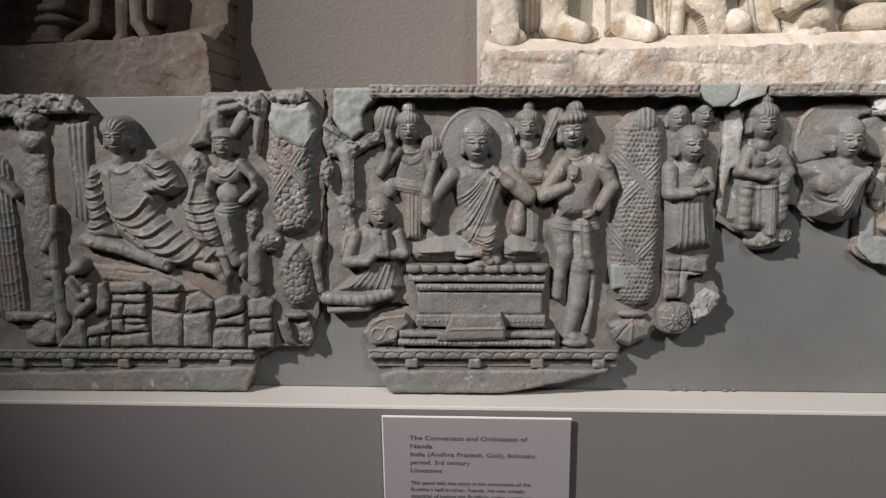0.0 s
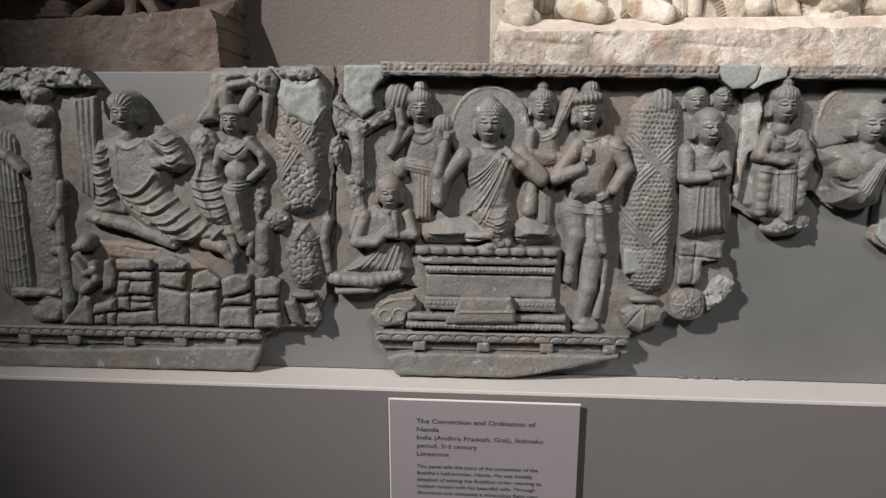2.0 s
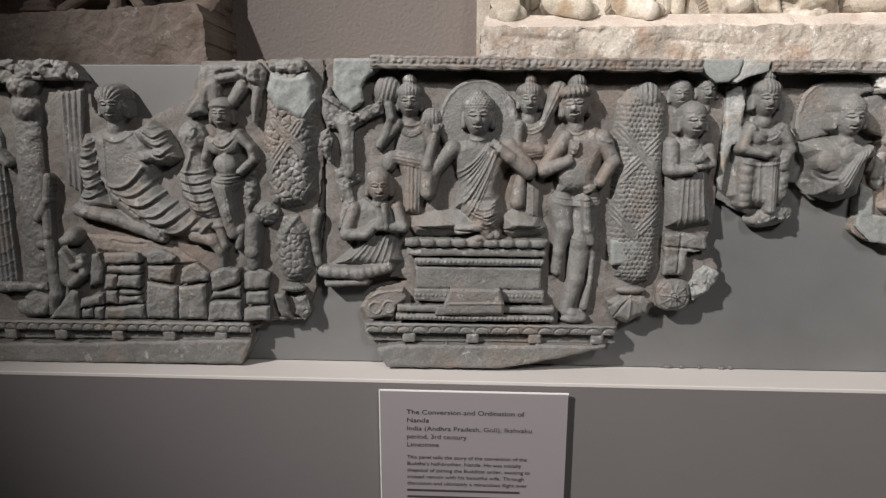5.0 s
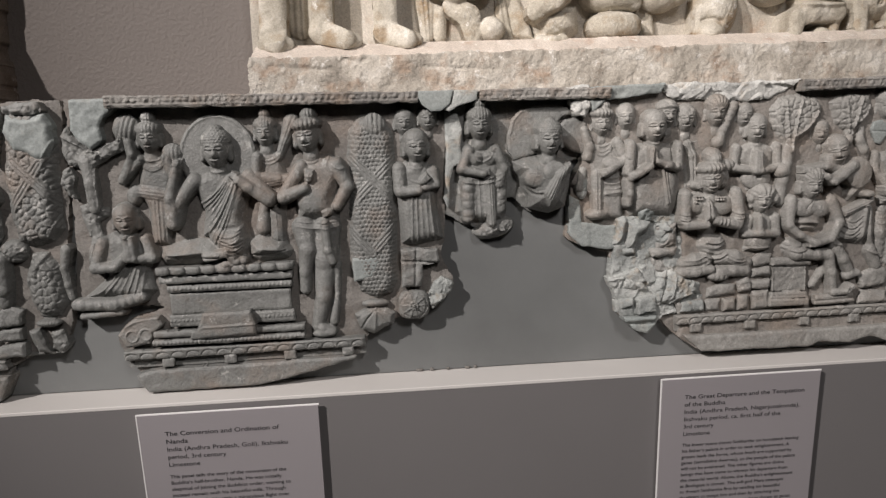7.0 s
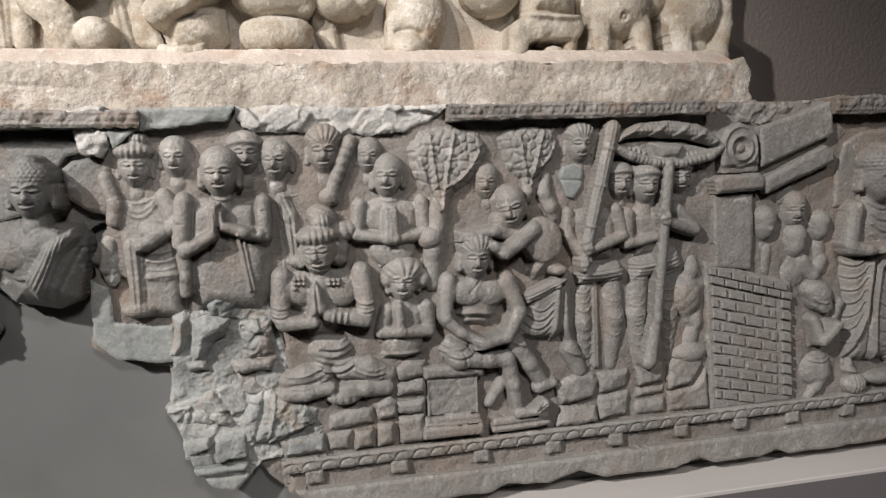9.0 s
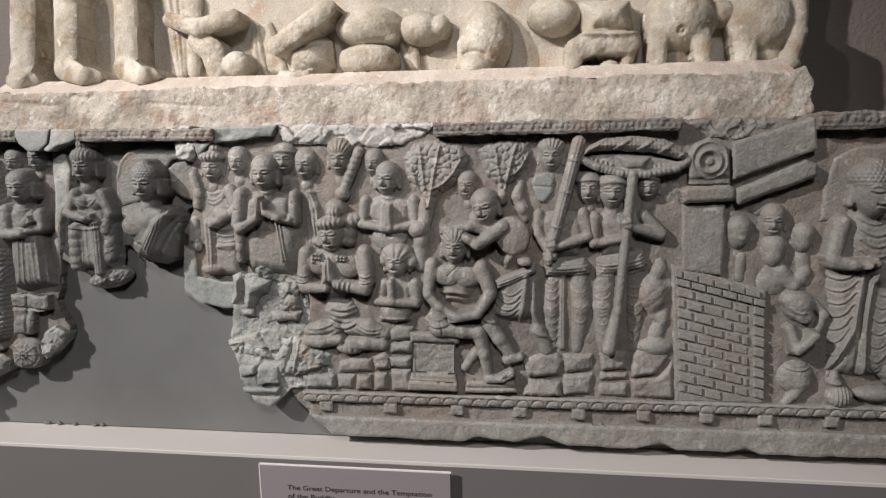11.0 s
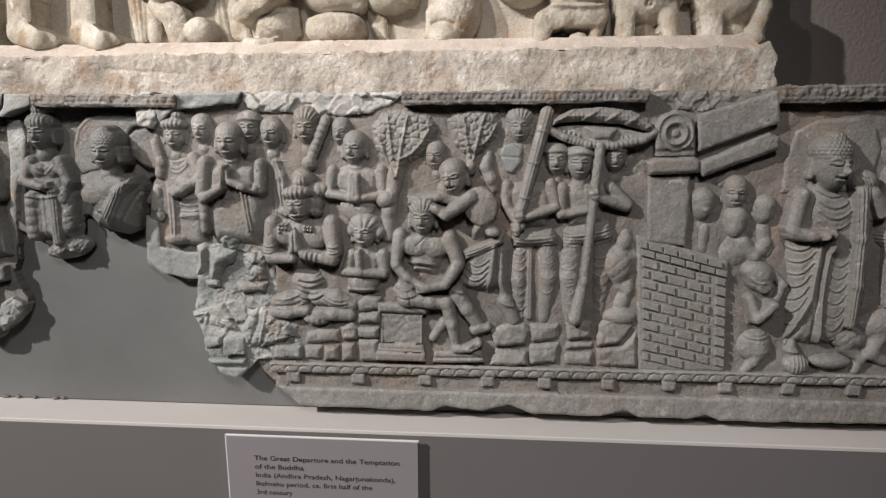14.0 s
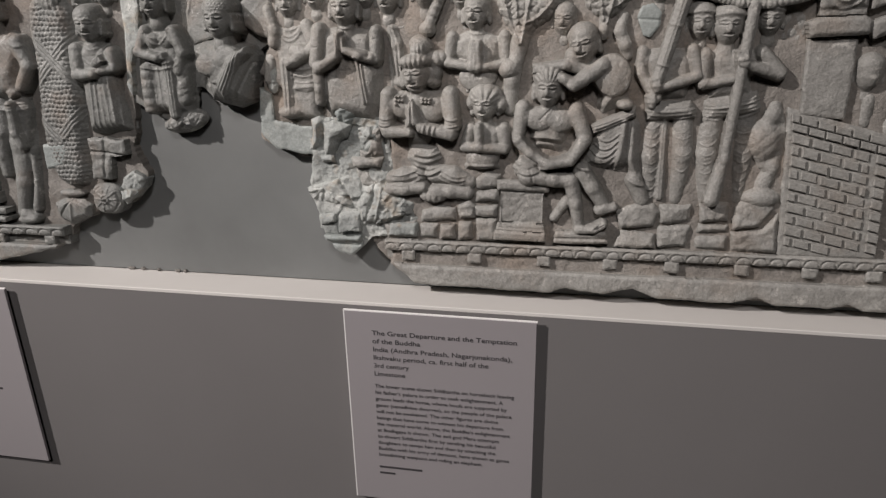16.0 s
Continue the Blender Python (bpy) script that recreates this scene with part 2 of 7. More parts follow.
def limb(pts, radii, depths, flat=1.0, tex=None):
    n = len(pts)
    radii = radii if isinstance(radii, (list, tuple)) else [radii] * n
    depths = depths if isinstance(depths, (list, tuple)) else [depths] * n
    radii = [r * (0.9 if r < 12 else 0.95) for r in radii]
    return [cap(pts[i], pts[i + 1], radii[i], radii[i + 1], depths[i], depths[i + 1], flat, tex) for i in range(n - 1)]


def rect(p, q):
    return [(p[0], p[1]), (q[0], p[1]), (q[0], q[1]), (p[0], q[1])]


def rings(n, amp, bow=0.0):
    return lambda u, v, t, s: amp * (np.abs(np.sin(math.pi * (n * t + bow * s * s))) - 0.5)


def pleats(n, amp):
    return lambda u, v, t, s: amp * (np.abs(np.sin(math.pi * n * s * 0.5)) - 0.5)


def scales(size, amp):
    """Rows of overlapping rounded scales."""
    def tex(u, v, t, s):
        u, v = u + 3.0 * value_noise(u, v, 11.0, 3), v + 3.0 * value_noise(u, v, 11.0, 6)
        row = np.floor(v / size)
        x = (u / size + 0.5 * (row % 2)) % 1.0 - 0.5
        y = (v / size) % 1.0
        k = (x / 0.55) ** 2 + ((y - 0.75) / 0.85) ** 2
        return amp * (np.sqrt(np.clip(1 - k, 0, 1)) - 0.4)
    return tex


def curls(size, amp):
    def tex(u, v, t, s):
        row = np.floor(v / (size * 0.87))
        x = (u / size + 0.5 * (row % 2)) % 1.0 - 0.5
        y = (v / (size * 0.87)) % 1.0 - 0.5
        return amp * (np.clip(1 - (x * x + y * y) * 4, 0, 1) - 0.4)
    return tex


def foliage(size, amp, seed=5):
    def tex(u, v, t, s):
        w = value_noise(u, v, size * 1.8, seed) * 2
        a = np.sin((u * 0.8 + v * 0.6) / size * 2.2 + w) * np.sin((v * 0.8 - u * 0.6) / size * 2.4 + w * 1.5)
        return amp * (np.sqrt(np.abs(a)) - 0.6)
    return tex


def ray_hair(n, amp):
    return lambda u, v, t, s: amp * (np.abs(np.sin(n * np.arctan2(s, t + 0.9))) - 0.5)


def facets(u, v, size, seed):
    """Flat tilted breaks, as on fractured stone: height from -0.5 to 0.5 or so."""
    gen = np.random.RandomState(seed)
    jit, tilt = gen.rand(64, 64, 2), gen.rand(64, 64, 3) - 0.5
    gi, gj = np.floor(u / size).astype(int), np.floor(v / size).astype(int)
    best, out = np.full(u.shape, 1e9), np.zeros(u.shape)
    for a in (-1, 0, 1):
        for b in (-1, 0, 1):
            i, j = (gi + a) % 64, (gj + b) % 64
            x, y = u / size - (gi + a) - jit[i, j, 0], v / size - (gj + b) - jit[i, j, 1]
            k = x * x + y * y
            h = 0.7 * tilt[i, j, 0] + 1.3 * tilt[i, j, 1] * x + 1.3 * tilt[i, j, 2] * y
            out, best = np.where(k < best, h, out), np.minimum(k, best)
    return out


def cells(size, amp, seed=5):
    """Rounded leaves or pebbles packed side by side, with grooves between."""
    def tex(u, v, t, s):
        gen = np.random.RandomState(seed)
        jit = gen.rand(64, 64, 2)
        gi, gj = np.floor(u / size).astype(int), np.floor(v / size).astype(int)
        one, two = np.full(u.shape, 1e9), np.full(u.shape, 1e9)
        for a in (-1, 0, 1):
            for b in (-1, 0, 1):
                i, j = (gi + a) % 64, (gj + b) % 64
                k = np.hypot(u / size - (gi + a) - jit[i, j, 0], v / size - (gj + b) - jit[i, j, 1])
                two = np.minimum(two, np.maximum(one, k))
                one = np.minimum(one, k)
        return amp * (np.clip((two - one) / 0.35, 0, 1) ** 0.6 - 0.6)
    return tex


def shards(size, amp, seed=5):
    return lambda u, v, t, s: amp * (facets(u, v + 0.3 * u, size, seed) + 0.45 * facets(u - 0.4 * v, v, size * 0.45, seed + 1))


def line(pts, width, amp):
    """A raised (amp above 0) or cut line."""
    return ("line", [tuple(p) for p in pts], width, amp)


def bend(p, q, sag, n=6):
    """A curve from p to q that sags in the middle."""
    return [(p[0] + (q[0] - p[0]) * i / n, p[1] + (q[1] - p[1]) * i / n - sag * 4 * (i / n) * (1 - i / n)) for i in range(n + 1)]


def folds(p0, q0, p1, q1, n, sag0, sag1, width=1.3, amp=1.1):
    """n sagging folds between the line p0 q0 and the line p1 q1."""
    out = []
    for i in range(n):
        k = i / max(n - 1, 1)
        a = (p0[0] + (p1[0] - p0[0]) * k, p0[1] + (p1[1] - p0[1]) * k)
        b = (q0[0] + (q1[0] - q0[0]) * k, q0[1] + (q1[1] - q0[1]) * k)
        out.append(line(bend(a, b, (sag0 + (sag1 - sag0) * k) * random.uniform(0.8, 1.2)), width * random.uniform(0.75, 1.05), amp * random.uniform(0.3, 0.75)))
    return out


def swags(p0, q0, p1, q1, n, sag0, sag1, width=1.4, amp=2.0):
    """n hanging folds, each a ridge with a cut groove under it."""
    out = []
    for i in range(n):
        k = i / max(n - 1, 1)
        a = (p0[0] + (p1[0] - p0[0]) * k, p0[1] + (p1[1] - p0[1]) * k)
        b = (q0[0] + (q1[0] - q0[0]) * k, q0[1] + (q1[1] - q0[1]) * k)
        sag = (sag0 + (sag1 - sag0) * k) * random.uniform(0.9, 1.15)
        w, h = width * random.uniform(0.8, 1.05), amp * random.uniform(0.35, 0.7)
        out += [line(bend(a, b, sag), w, h), line(bend((a[0], a[1] - 2.0 * w), (b[0], b[1] - 2.0 * w), sag), w * 0.8, -0.7 * h)]
    return out


def ring_line(c, rx, ry, width, amp, a0=0, a1=360, n=18):
    return line([(c[0] + rx * math.cos(radians(a0 + (a1 - a0) * i / n)), c[1] + ry * math.sin(radians(a0 + (a1 - a0) * i / n))) for i in range(n + 1)], width, amp)
def face(c, h, d=16.0, turn=0.0, hair="curl", lean=0.0, worn=0.0):
    """A plain carved head of height h: skull, jaw, nose, brows and a cap of hair. turn: -1 to 1, the way it faces."""
    h *= 1.09
    ca, sa = math.cos(radians(lean)), math.sin(radians(lean))

    def at(x, y):
        x, y = x * h, y * h
        return (c[0] + x * ca + y * sa, c[1] - x * sa + y * ca)
    k = turn * 0.11
    forms = [blob(at(0, 0.06), 0.345 * h, 0.45 * h, d, 0.35 * h, -lean), blob(at(k * 0.6, -0.12), 0.285 * h, 0.345 * h, d, 0.335 * h, -lean),
             cap(at(0, -0.3), at(0, -0.6), 0.19 * h, 0.22 * h, d - 0.1 * h)]
    cuts = []
    if not worn:
        forms.append(cap(at(k * 1.5, 0.07), at(k * 1.9, -0.1), 0.04 * h, 0.07 * h, d + 0.31 * h, d + 0.37 * h))
        for side in (-1, 1):
            x = k + side * 0.125
            cuts += [line(bend(at(x - 0.1, 0.075), at(x + 0.1, 0.075), -0.035 * h), 0.024 * h, 0.035 * h), line(bend(at(x - 0.075, 0.015), at(x + 0.075, 0.015), 0.012 * h), 0.034 * h, 0.036 * h),
                     line(bend(at(x - 0.085, -0.005), at(x + 0.085, -0.005), 0.02 * h), 0.018 * h, -0.055 * h)]
        cuts += [line(bend(at(k * 1.2 - 0.09, -0.215), at(k * 1.2 + 0.09, -0.215), 0.012 * h), 0.02 * h, -0.06 * h), line(bend(at(k * 1.2 - 0.07, -0.255), at(k * 1.2 + 0.07, -0.255), 0.012 * h), 0.03 * h, 0.04 * h),
                 line([at(k * 1.2 - 0.05, -0.18), at(k * 1.2 + 0.05, -0.18)], 0.024 * h, 0.03 * h)]
    for side in (-1, 1):
        if side * turn < 0.7:
            forms.append(cap(at(side * 0.345 + k * 0.2, 0.06), at(side * 0.35 + k * 0.2, -0.24), 0.06 * h, 0.07 * h, d + 0.02 * h))
    top = (at(-k * 0.4, 0.25), 0.375 * h, 0.3 * h, d + 0.0 * h, 0.37 * h, -lean)
    if hair == "curl":
        forms += [blob(*top, curls(0.078 * h, 0.035 * h)), blob(at(0, 0.5), 0.19 * h, 0.13 * h, d, 0.22 * h, -lean, curls(0.078 * h, 0.035 * h))]
    elif hair == "comb":
        forms += [blob(at(-k * 0.4, 0.27), 0.40 * h, 0.32 * h, d, 0.40 * h, -lean, ray_hair(14, 0.05 * h))]
    elif hair == "turban":
        forms += [blob(at(0, 0.30), 0.42 * h, 0.2 * h, d + 0.04 * h, 0.42 * h, -lean, pleats(7, 0.05 * h)), blob(at(0.1, 0.55), 0.22 * h, 0.2 * h, d, 0.3 * h, -lean, pleats(5, 0.05 * h))]
    elif hair == "knot":
        forms += [blob(at(0, 0.27), 0.38 * h, 0.27 * h, d, 0.40 * h, -lean, pleats(8, 0.04 * h)), blob(at(0, 0.62), 0.2 * h, 0.22 * h, d, 0.26 * h, -lean, pleats(5, 0.05 * h))]
    elif hair == "band":
        forms += [blob(at(0, 0.24), 0.39 * h, 0.27 * h, d, 0.38 * h, -lean)]
        cuts.append(line(bend(at(-0.34, 0.2), at(0.34, 0.2), -0.05 * h), 0.05 * h, 0.05 * h))
    elif hair == "wig":
        forms += [blob(at(0, 0.24), 0.46 * h, 0.32 * h, d, 0.38 * h, -lean, ray_hair(9, 0.05 * h)), blob(at(0.42, 0.02), 0.2 * h, 0.24 * h, d - 0.05 * h, 0.3 * h), blob(at(-0.38, 0.05), 0.15 * h, 0.2 * h, d - 0.05 * h, 0.25 * h)]
    else:
        forms += [blob(at(0, 0.2), 0.355 * h, 0.31 * h, d, 0.365 * h, -lean)]
    return forms, cuts


SEED = [11]


def pieces(mask):
    """The parts of a mask that do not touch, without crumbs."""
    lab = np.where(mask, np.arange(1, mask.size + 1).reshape(mask.shape), 0)
    while True:
        old = lab
        for axis in (0, 1):
            for step in (1, -1):
                for _ in range(6):
                    lab = np.where(mask, np.maximum(lab, np.roll(lab, step, axis)), 0)
        if np.array_equal(old, lab):
            break
    ids, counts = np.unique(lab[mask], return_counts=True)
    keep = [i for i, n in zip(ids, counts) if n > 40] or [ids[np.argmax(counts)]]
    return [lab == i for i in keep]


def carve(name, parent, forms, cuts=(), material=None, label="", back=5.0, cell=0.8, soft=1, wear=0.45, plane=None, kind="", fillet=()):
    """One carved piece as a mesh: the front of its forms, with sides that go back into the ground."""
    flat_forms, flat_cuts = [], list(cuts)

    def gather(f):
        if isinstance(f, tuple) and len(f) == 2 and callable(f[0]):
            flat_forms.append(f)
        elif isinstance(f, tuple) and len(f) == 4 and f[0] == "line":
            flat_cuts.append(f)
        else:
            for g in f:
                gather(g)
    gather(forms)
    SEED[0] += 7
    lo_u, lo_v = min(f[1][0] for f in flat_forms) - 4 * cell, min(f[1][1] for f in flat_forms) - 4 * cell
    hi_u, hi_v = max(f[1][2] for f in flat_forms) + 4 * cell, max(f[1][3] for f in flat_forms) + 4 * cell
    us, vs = np.arange(lo_u, hi_u + cell, cell), np.arange(lo_v, hi_v + cell, cell)
    u, v = np.meshgrid(us, vs, indexing="ij")
    h = np.full(u.shape, NONE)
    for f, b in flat_forms:
        i0, i1 = np.searchsorted(us, (b[0] - cell, b[2] + cell))
        j0, j1 = np.searchsorted(vs, (b[1] - cell, b[3] + cell))
        old, add = h[i0:i1, j0:j1], f(u[i0:i1, j0:j1], v[i0:i1, j0:j1])
        melt = np.where((old > NONE + 1) & (add > NONE + 1), np.clip(4.5 - np.abs(old - add), 0, 4.5) ** 2 / 18.0, 0)
        h[i0:i1, j0:j1] = np.maximum(old, add) + melt
    mask = (h > back) & (v > 0.3)
    for fade in fillet:
        grown, level = mask.copy(), np.where(mask, h, NONE)
        near = np.full(h.shape, NONE)
        for a, b in ((1, 0), (-1, 0), (0, 1), (0, -1)):
            grown |= np.roll(mask, (a, b), (0, 1))
            near = np.maximum(near, np.roll(level, (a, b), (0, 1)))
        rim = grown & ~mask & (v > 0.3)
        h[rim] = back + (near[rim] - back) * fade
        mask |= rim
    mask[0], mask[-1], mask[:, 0], mask[:, -1] = False, False, False, False

    def blur(a):
        out = a.copy()
        out[1:-1] = (a[:-2] + 2 * a[1:-1] + a[2:]) / 4
        b = out.copy()
        b[:, 1:-1] = (out[:, :-2] + 2 * out[:, 1:-1] + out[:, 2:]) / 4
        return b
    w = mask.astype(float)
    for _ in range(soft):
        h = np.where(mask, blur(np.where(mask, h, 0)) / np.maximum(blur(w), 1e-6), NONE)
    for _, pts, width, amp in flat_cuts:
        pu, pv = [p[0] for p in pts], [p[1] for p in pts]
        reach = 2.2 * width
        i0, i1 = np.searchsorted(us, (min(pu) - reach, max(pu) + reach))
        j0, j1 = np.searchsorted(vs, (min(pv) - reach, max(pv) + reach))
        if i1 <= i0 or j1 <= j0:
            continue
        x, y = u[i0:i1, j0:j1], v[i0:i1, j0:j1]
        best = np.full(x.shape, 1e9)
        for (x0, y0), (x1, y1) in zip(pts, pts[1:]):
            a, b = x1 - x0, y1 - y0
            t = np.clip(((x - x0) * a + (y - y0) * b) / max(a * a + b * b, 1e-9), 0, 1)
            best = np.minimum(best, (x - x0 - t * a) ** 2 + (y - y0 - t * b) ** 2)
        h[i0:i1, j0:j1] += amp * np.exp(-best / (width * width))
    h += wear * (rubble(u, v, SEED[0] % 90, 9.0) + 0.35 * value_noise(u, v, 1.9, 4))
    h = np.maximum(h, back)
    # soften the stepped outline
    b = blur(blur(w))
    gu, gv = np.gradient(b, cell)
    gl = np.maximum(np.hypot(gu, gv), 1e-6)
    edge = mask & (b < 0.93)
    push = np.where(edge, np.clip(0.62 - b, -0.4, 0.4) * cell * 1.5, 0)
    pu, pv = u + push * gu / gl, v + push * gv / gl
    made = None
    for mask in pieces(mask):
        index = np.full(mask.shape, -1)
        index[mask] = np.arange(mask.sum())
        front = np.stack([pu[mask], h[mask], pv[mask]], 1)
        q = mask[:-1, :-1] & mask[1:, :-1] & mask[1:, 1:] & mask[:-1, 1:]
        i, j = np.nonzero(q)
        quads = np.stack([index[i, j], index[i + 1, j], index[i + 1, j + 1], index[i, j + 1]], 1)
        edges = np.concatenate([quads[:, [0, 1]], quads[:, [1, 2]], quads[:, [2, 3]], quads[:, [3, 0]]])
        n = len(front)
        key, rev = edges[:, 0] * n + edges[:, 1], edges[:, 1] * n + edges[:, 0]
        rim = edges[~np.isin(key, rev)]
        a, c = rim[:, 0], rim[:, 1]
        used = np.unique(rim)
        where = np.full(n, -1)
        where[used] = np.arange(len(used))
        upper, lower = front[used], front[used].copy()
        lower[:, 1] = back - 1.0
        m = len(used)
        sides = np.stack([n + where[c], n + where[a], n + m + where[a], n + m + where[c]], 1)
        verts = np.concatenate([front, upper, lower])
        place = np.stack([verts[:, 0] / 1000, (BOARD if plane is None else plane) - verts[:, 1] / 1000, LEDGE + verts[:, 2] / 1000], 1)
        faces = np.concatenate([quads, sides])
        me = bpy.data.meshes.new(name)
        me.vertices.add(len(place))
        me.vertices.foreach_set("co", place.astype(np.float32).ravel())
        me.loops.add(faces.size)
        me.loops.foreach_set("vertex_index", faces.astype(np.int32).ravel())
        me.polygons.add(len(faces))
        me.polygons.foreach_set("loop_start", np.arange(0, faces.size, 4, dtype=np.int32))
        me.polygons.foreach_set("use_smooth", np.ones(len(faces), bool))
        me.update(calc_edges=True)
        me.validate()
        me.materials.append(material or LIMESTONE)
        ob = new(name, me)
        ob.parent = parent
        made = tagged(ob, label, kind=kind)
    return made


# ---- the frieze: four stones on the board ----
left_stone = thing("relief_stone", "grey-green limestone frieze fragment carved with a reclining robed figure and rocks", "stone relief", "frieze stones")
nanda_stone = thing("relief_stone", "grey-green limestone frieze fragment carved with a seated figure on a throne", "stone relief", "frieze stones")
bust_stone = thing("relief_stone", "small broken limestone frieze fragment with a haloed bust", "stone relief", "frieze stones")
long_stone = thing("relief_stone", "long brown-grey limestone frieze carved with figures and brick wall", "stone relief", "frieze stones")

# grounds
carve("ground", left_stone, [
    slab([(-511.3, 306.1), (-358.3, 305.1), (-348.5, 283.6), (-342.0, 255.8), (-286.0, 251.4), (-245.7, 271.4), (-231.1, 307.7), (-111.5, 309.2), (-110.8, 229.1), (-118.6, 162.3), (-122.5, 82.0), (-132.0, 58.5), (-176.5, 41.5), (-194.5, 34.1), (-279.9, 2.8), (-546.4, -0.1)], 11, 2.0, 2.5, rough=2.2)],
    material=GROUND_DARK, back=0.5, cell=1.6)
carve("ground", nanda_stone, [
    slab([(-108.2, 309.1), (244.6, 305.1), (272.7, 304.7), (278.8, 284.0), (273.7, 226.6), (271.8, 151.4), (265.7, 135.0), (279.2, 104.7), (259.1, 76.6), (219.0, 66.6), (184.0, 50.3), (180.6, 35.9), (159.9, 22.3), (93.2, 8.5), (-49.4, 3.9), (-59.5, 19.2), (-71.8, 35.6), (-81.6, 59.0), (-63.9, 81.3), (-30.7, 91.4), (-64.7, 94.0), (-110.8, 85.0), (-118.2, 105.3), (-111.4, 173.6)], 11, 2.0, 2.5, rough=2.2)],
    material=GROUND_DARK, back=0.5, cell=1.6)
carve("ground", bust_stone, [
    slab([(261.9, 303.3), (409.8, 306.2), (422.2, 269.3), (421.4, 231.9), (406.2, 223.7), (399.6, 183.1), (365.5, 174.5), (340.5, 193.2), (331.3, 171.2), (305.1, 158.6), (265.5, 178.4), (256.0, 230.3)], 9, 2.0, 3, rough=1.2)],
    material=LIMESTONE, back=0.5, cell=1.6)
carve("ground", long_stone, [
    slab([(408.7, 306.2), (1180.0, 309.3), (1199.4, 14.0), (1063.4, 10.0), (948.2, 9.0), (922.7, 9.7), (876.5, 10.7), (782.6, 10.6), (748.2, 15.4), (713.6, 10.3), (605.4, 10.4), (553.1, 10.2), (530.0, 28.0), (540.0, 62.0), (536.0, 112.0), (528.0, 168.0), (470.0, 176.0), (420.0, 196.0), (408.5, 204.9), (421.4, 231.9), (418.3, 269.2)], 17.5, 2.0, 2.5, rough=2.2), slab([(536.0, 24.0), (517.2, 37.9), (506.3, 56.9), (492.1, 31.5), (461.6, 55.6), (456.5, 85.9), (452.7, 126.9), (415.4, 137.1), (402.6, 145.1), (408.5, 204.9), (545.0, 178.0), (548.0, 60.0)], 11, 2.0, 2.5, rough=2.2)],
    material=GROUND_STAIN, back=0.5, cell=1.6)


# top border bands, with a row of beads cut between fillets
def band(parent, p, q, drop, d, material, bead):
    forms = [slab([(p[0], p[1]), (q[0], q[1]), (q[0], q[1] - drop), (p[0], p[1] - drop)], d, 1.4, 2.2, slope=(0, 0.12), rough=1.8, grain=18)]
    n = int((q[0] - p[0]) / bead)
    for i in range(n):
        k = (i + 0.5) / n
        c = (p[0] + (q[0] - p[0]) * k, p[1] + (q[1] - p[1]) * k - drop * 0.45)
        if random.random() > 0.14:
            forms.append(blob((c[0] + random.uniform(-0.5, 0.5), c[1] + random.uniform(-0.9, 0.9)), bead * random.uniform(0.26, 0.42), drop * random.uniform(0.15, 0.25), d - 0.8, random.uniform(0.6, 1.6), random.uniform(-25, 25)))
    cuts = [line([(p[0], p[1] - drop * 0.16), (q[0], q[1] - drop * 0.16)], 0.8, 0.7), line([(p[0], p[1] - drop * 0.78), (q[0], q[1] - drop * 0.78)], 0.8, 0.7)]
    carve("border_band", parent, forms, cuts, material, "beaded border band with chipped edges", 3.0, 0.8, 1, 1.6)


band(nanda_stone, (-62.6, 309.5), (246.1, 306.1), 12, 31, LIT_WORN_BAND, 6.2)
band(bust_stone, (309.3, 305.7), (448.2, 304.1), 11.5, 31, LIT_WORN_BAND, 7.0)
band(long_stone, (656.2, 306.1), (872.6, 307.9), 12, 31, LIT_WORN_BAND, 5.0)
band(long_stone, (981.7, 310.5), (1179.8, 312.2), 15, 31, LIT_WORN_BAND, 6.0)
carve("broken_edge", left_stone, [slab([(-511.1, 307.2), (-359.4, 306.2), (-352.1, 296.2), (-347.1, 286.3), (-365.6, 287.6), (-400.8, 286.9), (-418.7, 283.8), (-513.6, 286.0)], 25, 3, 3, shards(13, 6))], [], LIMESTONE, "rough broken top edge", 3)

# plaster patches that fill the broken top edge
carve("plaster_patch", nanda_stone, [slab([(243.0, 305.6), (282.9, 306.1), (279.5, 291.7), (270.6, 285.2), (259.3, 284.3), (249.7, 292.1)], 31, 1.5, 0.6)], [], PATCH, "smooth grey plaster patch", 2)
carve("plaster_patch", bust_stone, [slab([(282.9, 305.5), (309.3, 305.7), (306.8, 295.0), (289.8, 290.1), (278.8, 284.0), (272.6, 286.2), (280.4, 293.3)], 29, 1.5, 1.0)], [], BROKEN, "pale broken plaster patch", 2)
carve("plaster_patch", bust_stone, [slab([(273.7, 284.1), (288.1, 282.9), (293.0, 265.7), (289.8, 246.5), (294.7, 231.7), (282.5, 226.6), (278.1, 210.7), (275.2, 181.2), (270.5, 194.7), (274.3, 247.7)], 17, 2, 1.0)], [], BROKEN, "pale smooth plaster patch", 2)
carve("plaster_patch", nanda_stone, [slab([(-99.0, 308.0), (-53.0, 308.0), (-57.0, 296.0), (-67.0, 288.0), (-72.0, 279.0), (-70.0, 267.0), (-82.0, 257.0), (-93.0, 266.0), (-101.0, 277.0)], 24, 3, 1.5, rough=2.0)], [], PATCH, "blue-grey plaster patch", 2)
carve("plaster_patch", long_stone, [slab([(423.0, 305.2), (509.3, 307.4), (503.8, 297.0), (443.6, 290.5), (430.2, 279.9), (426.0, 293.1)], 27, 2, 1.5, rough=2)], [], PATCH, "grey plaster patch under the top edge", 2)
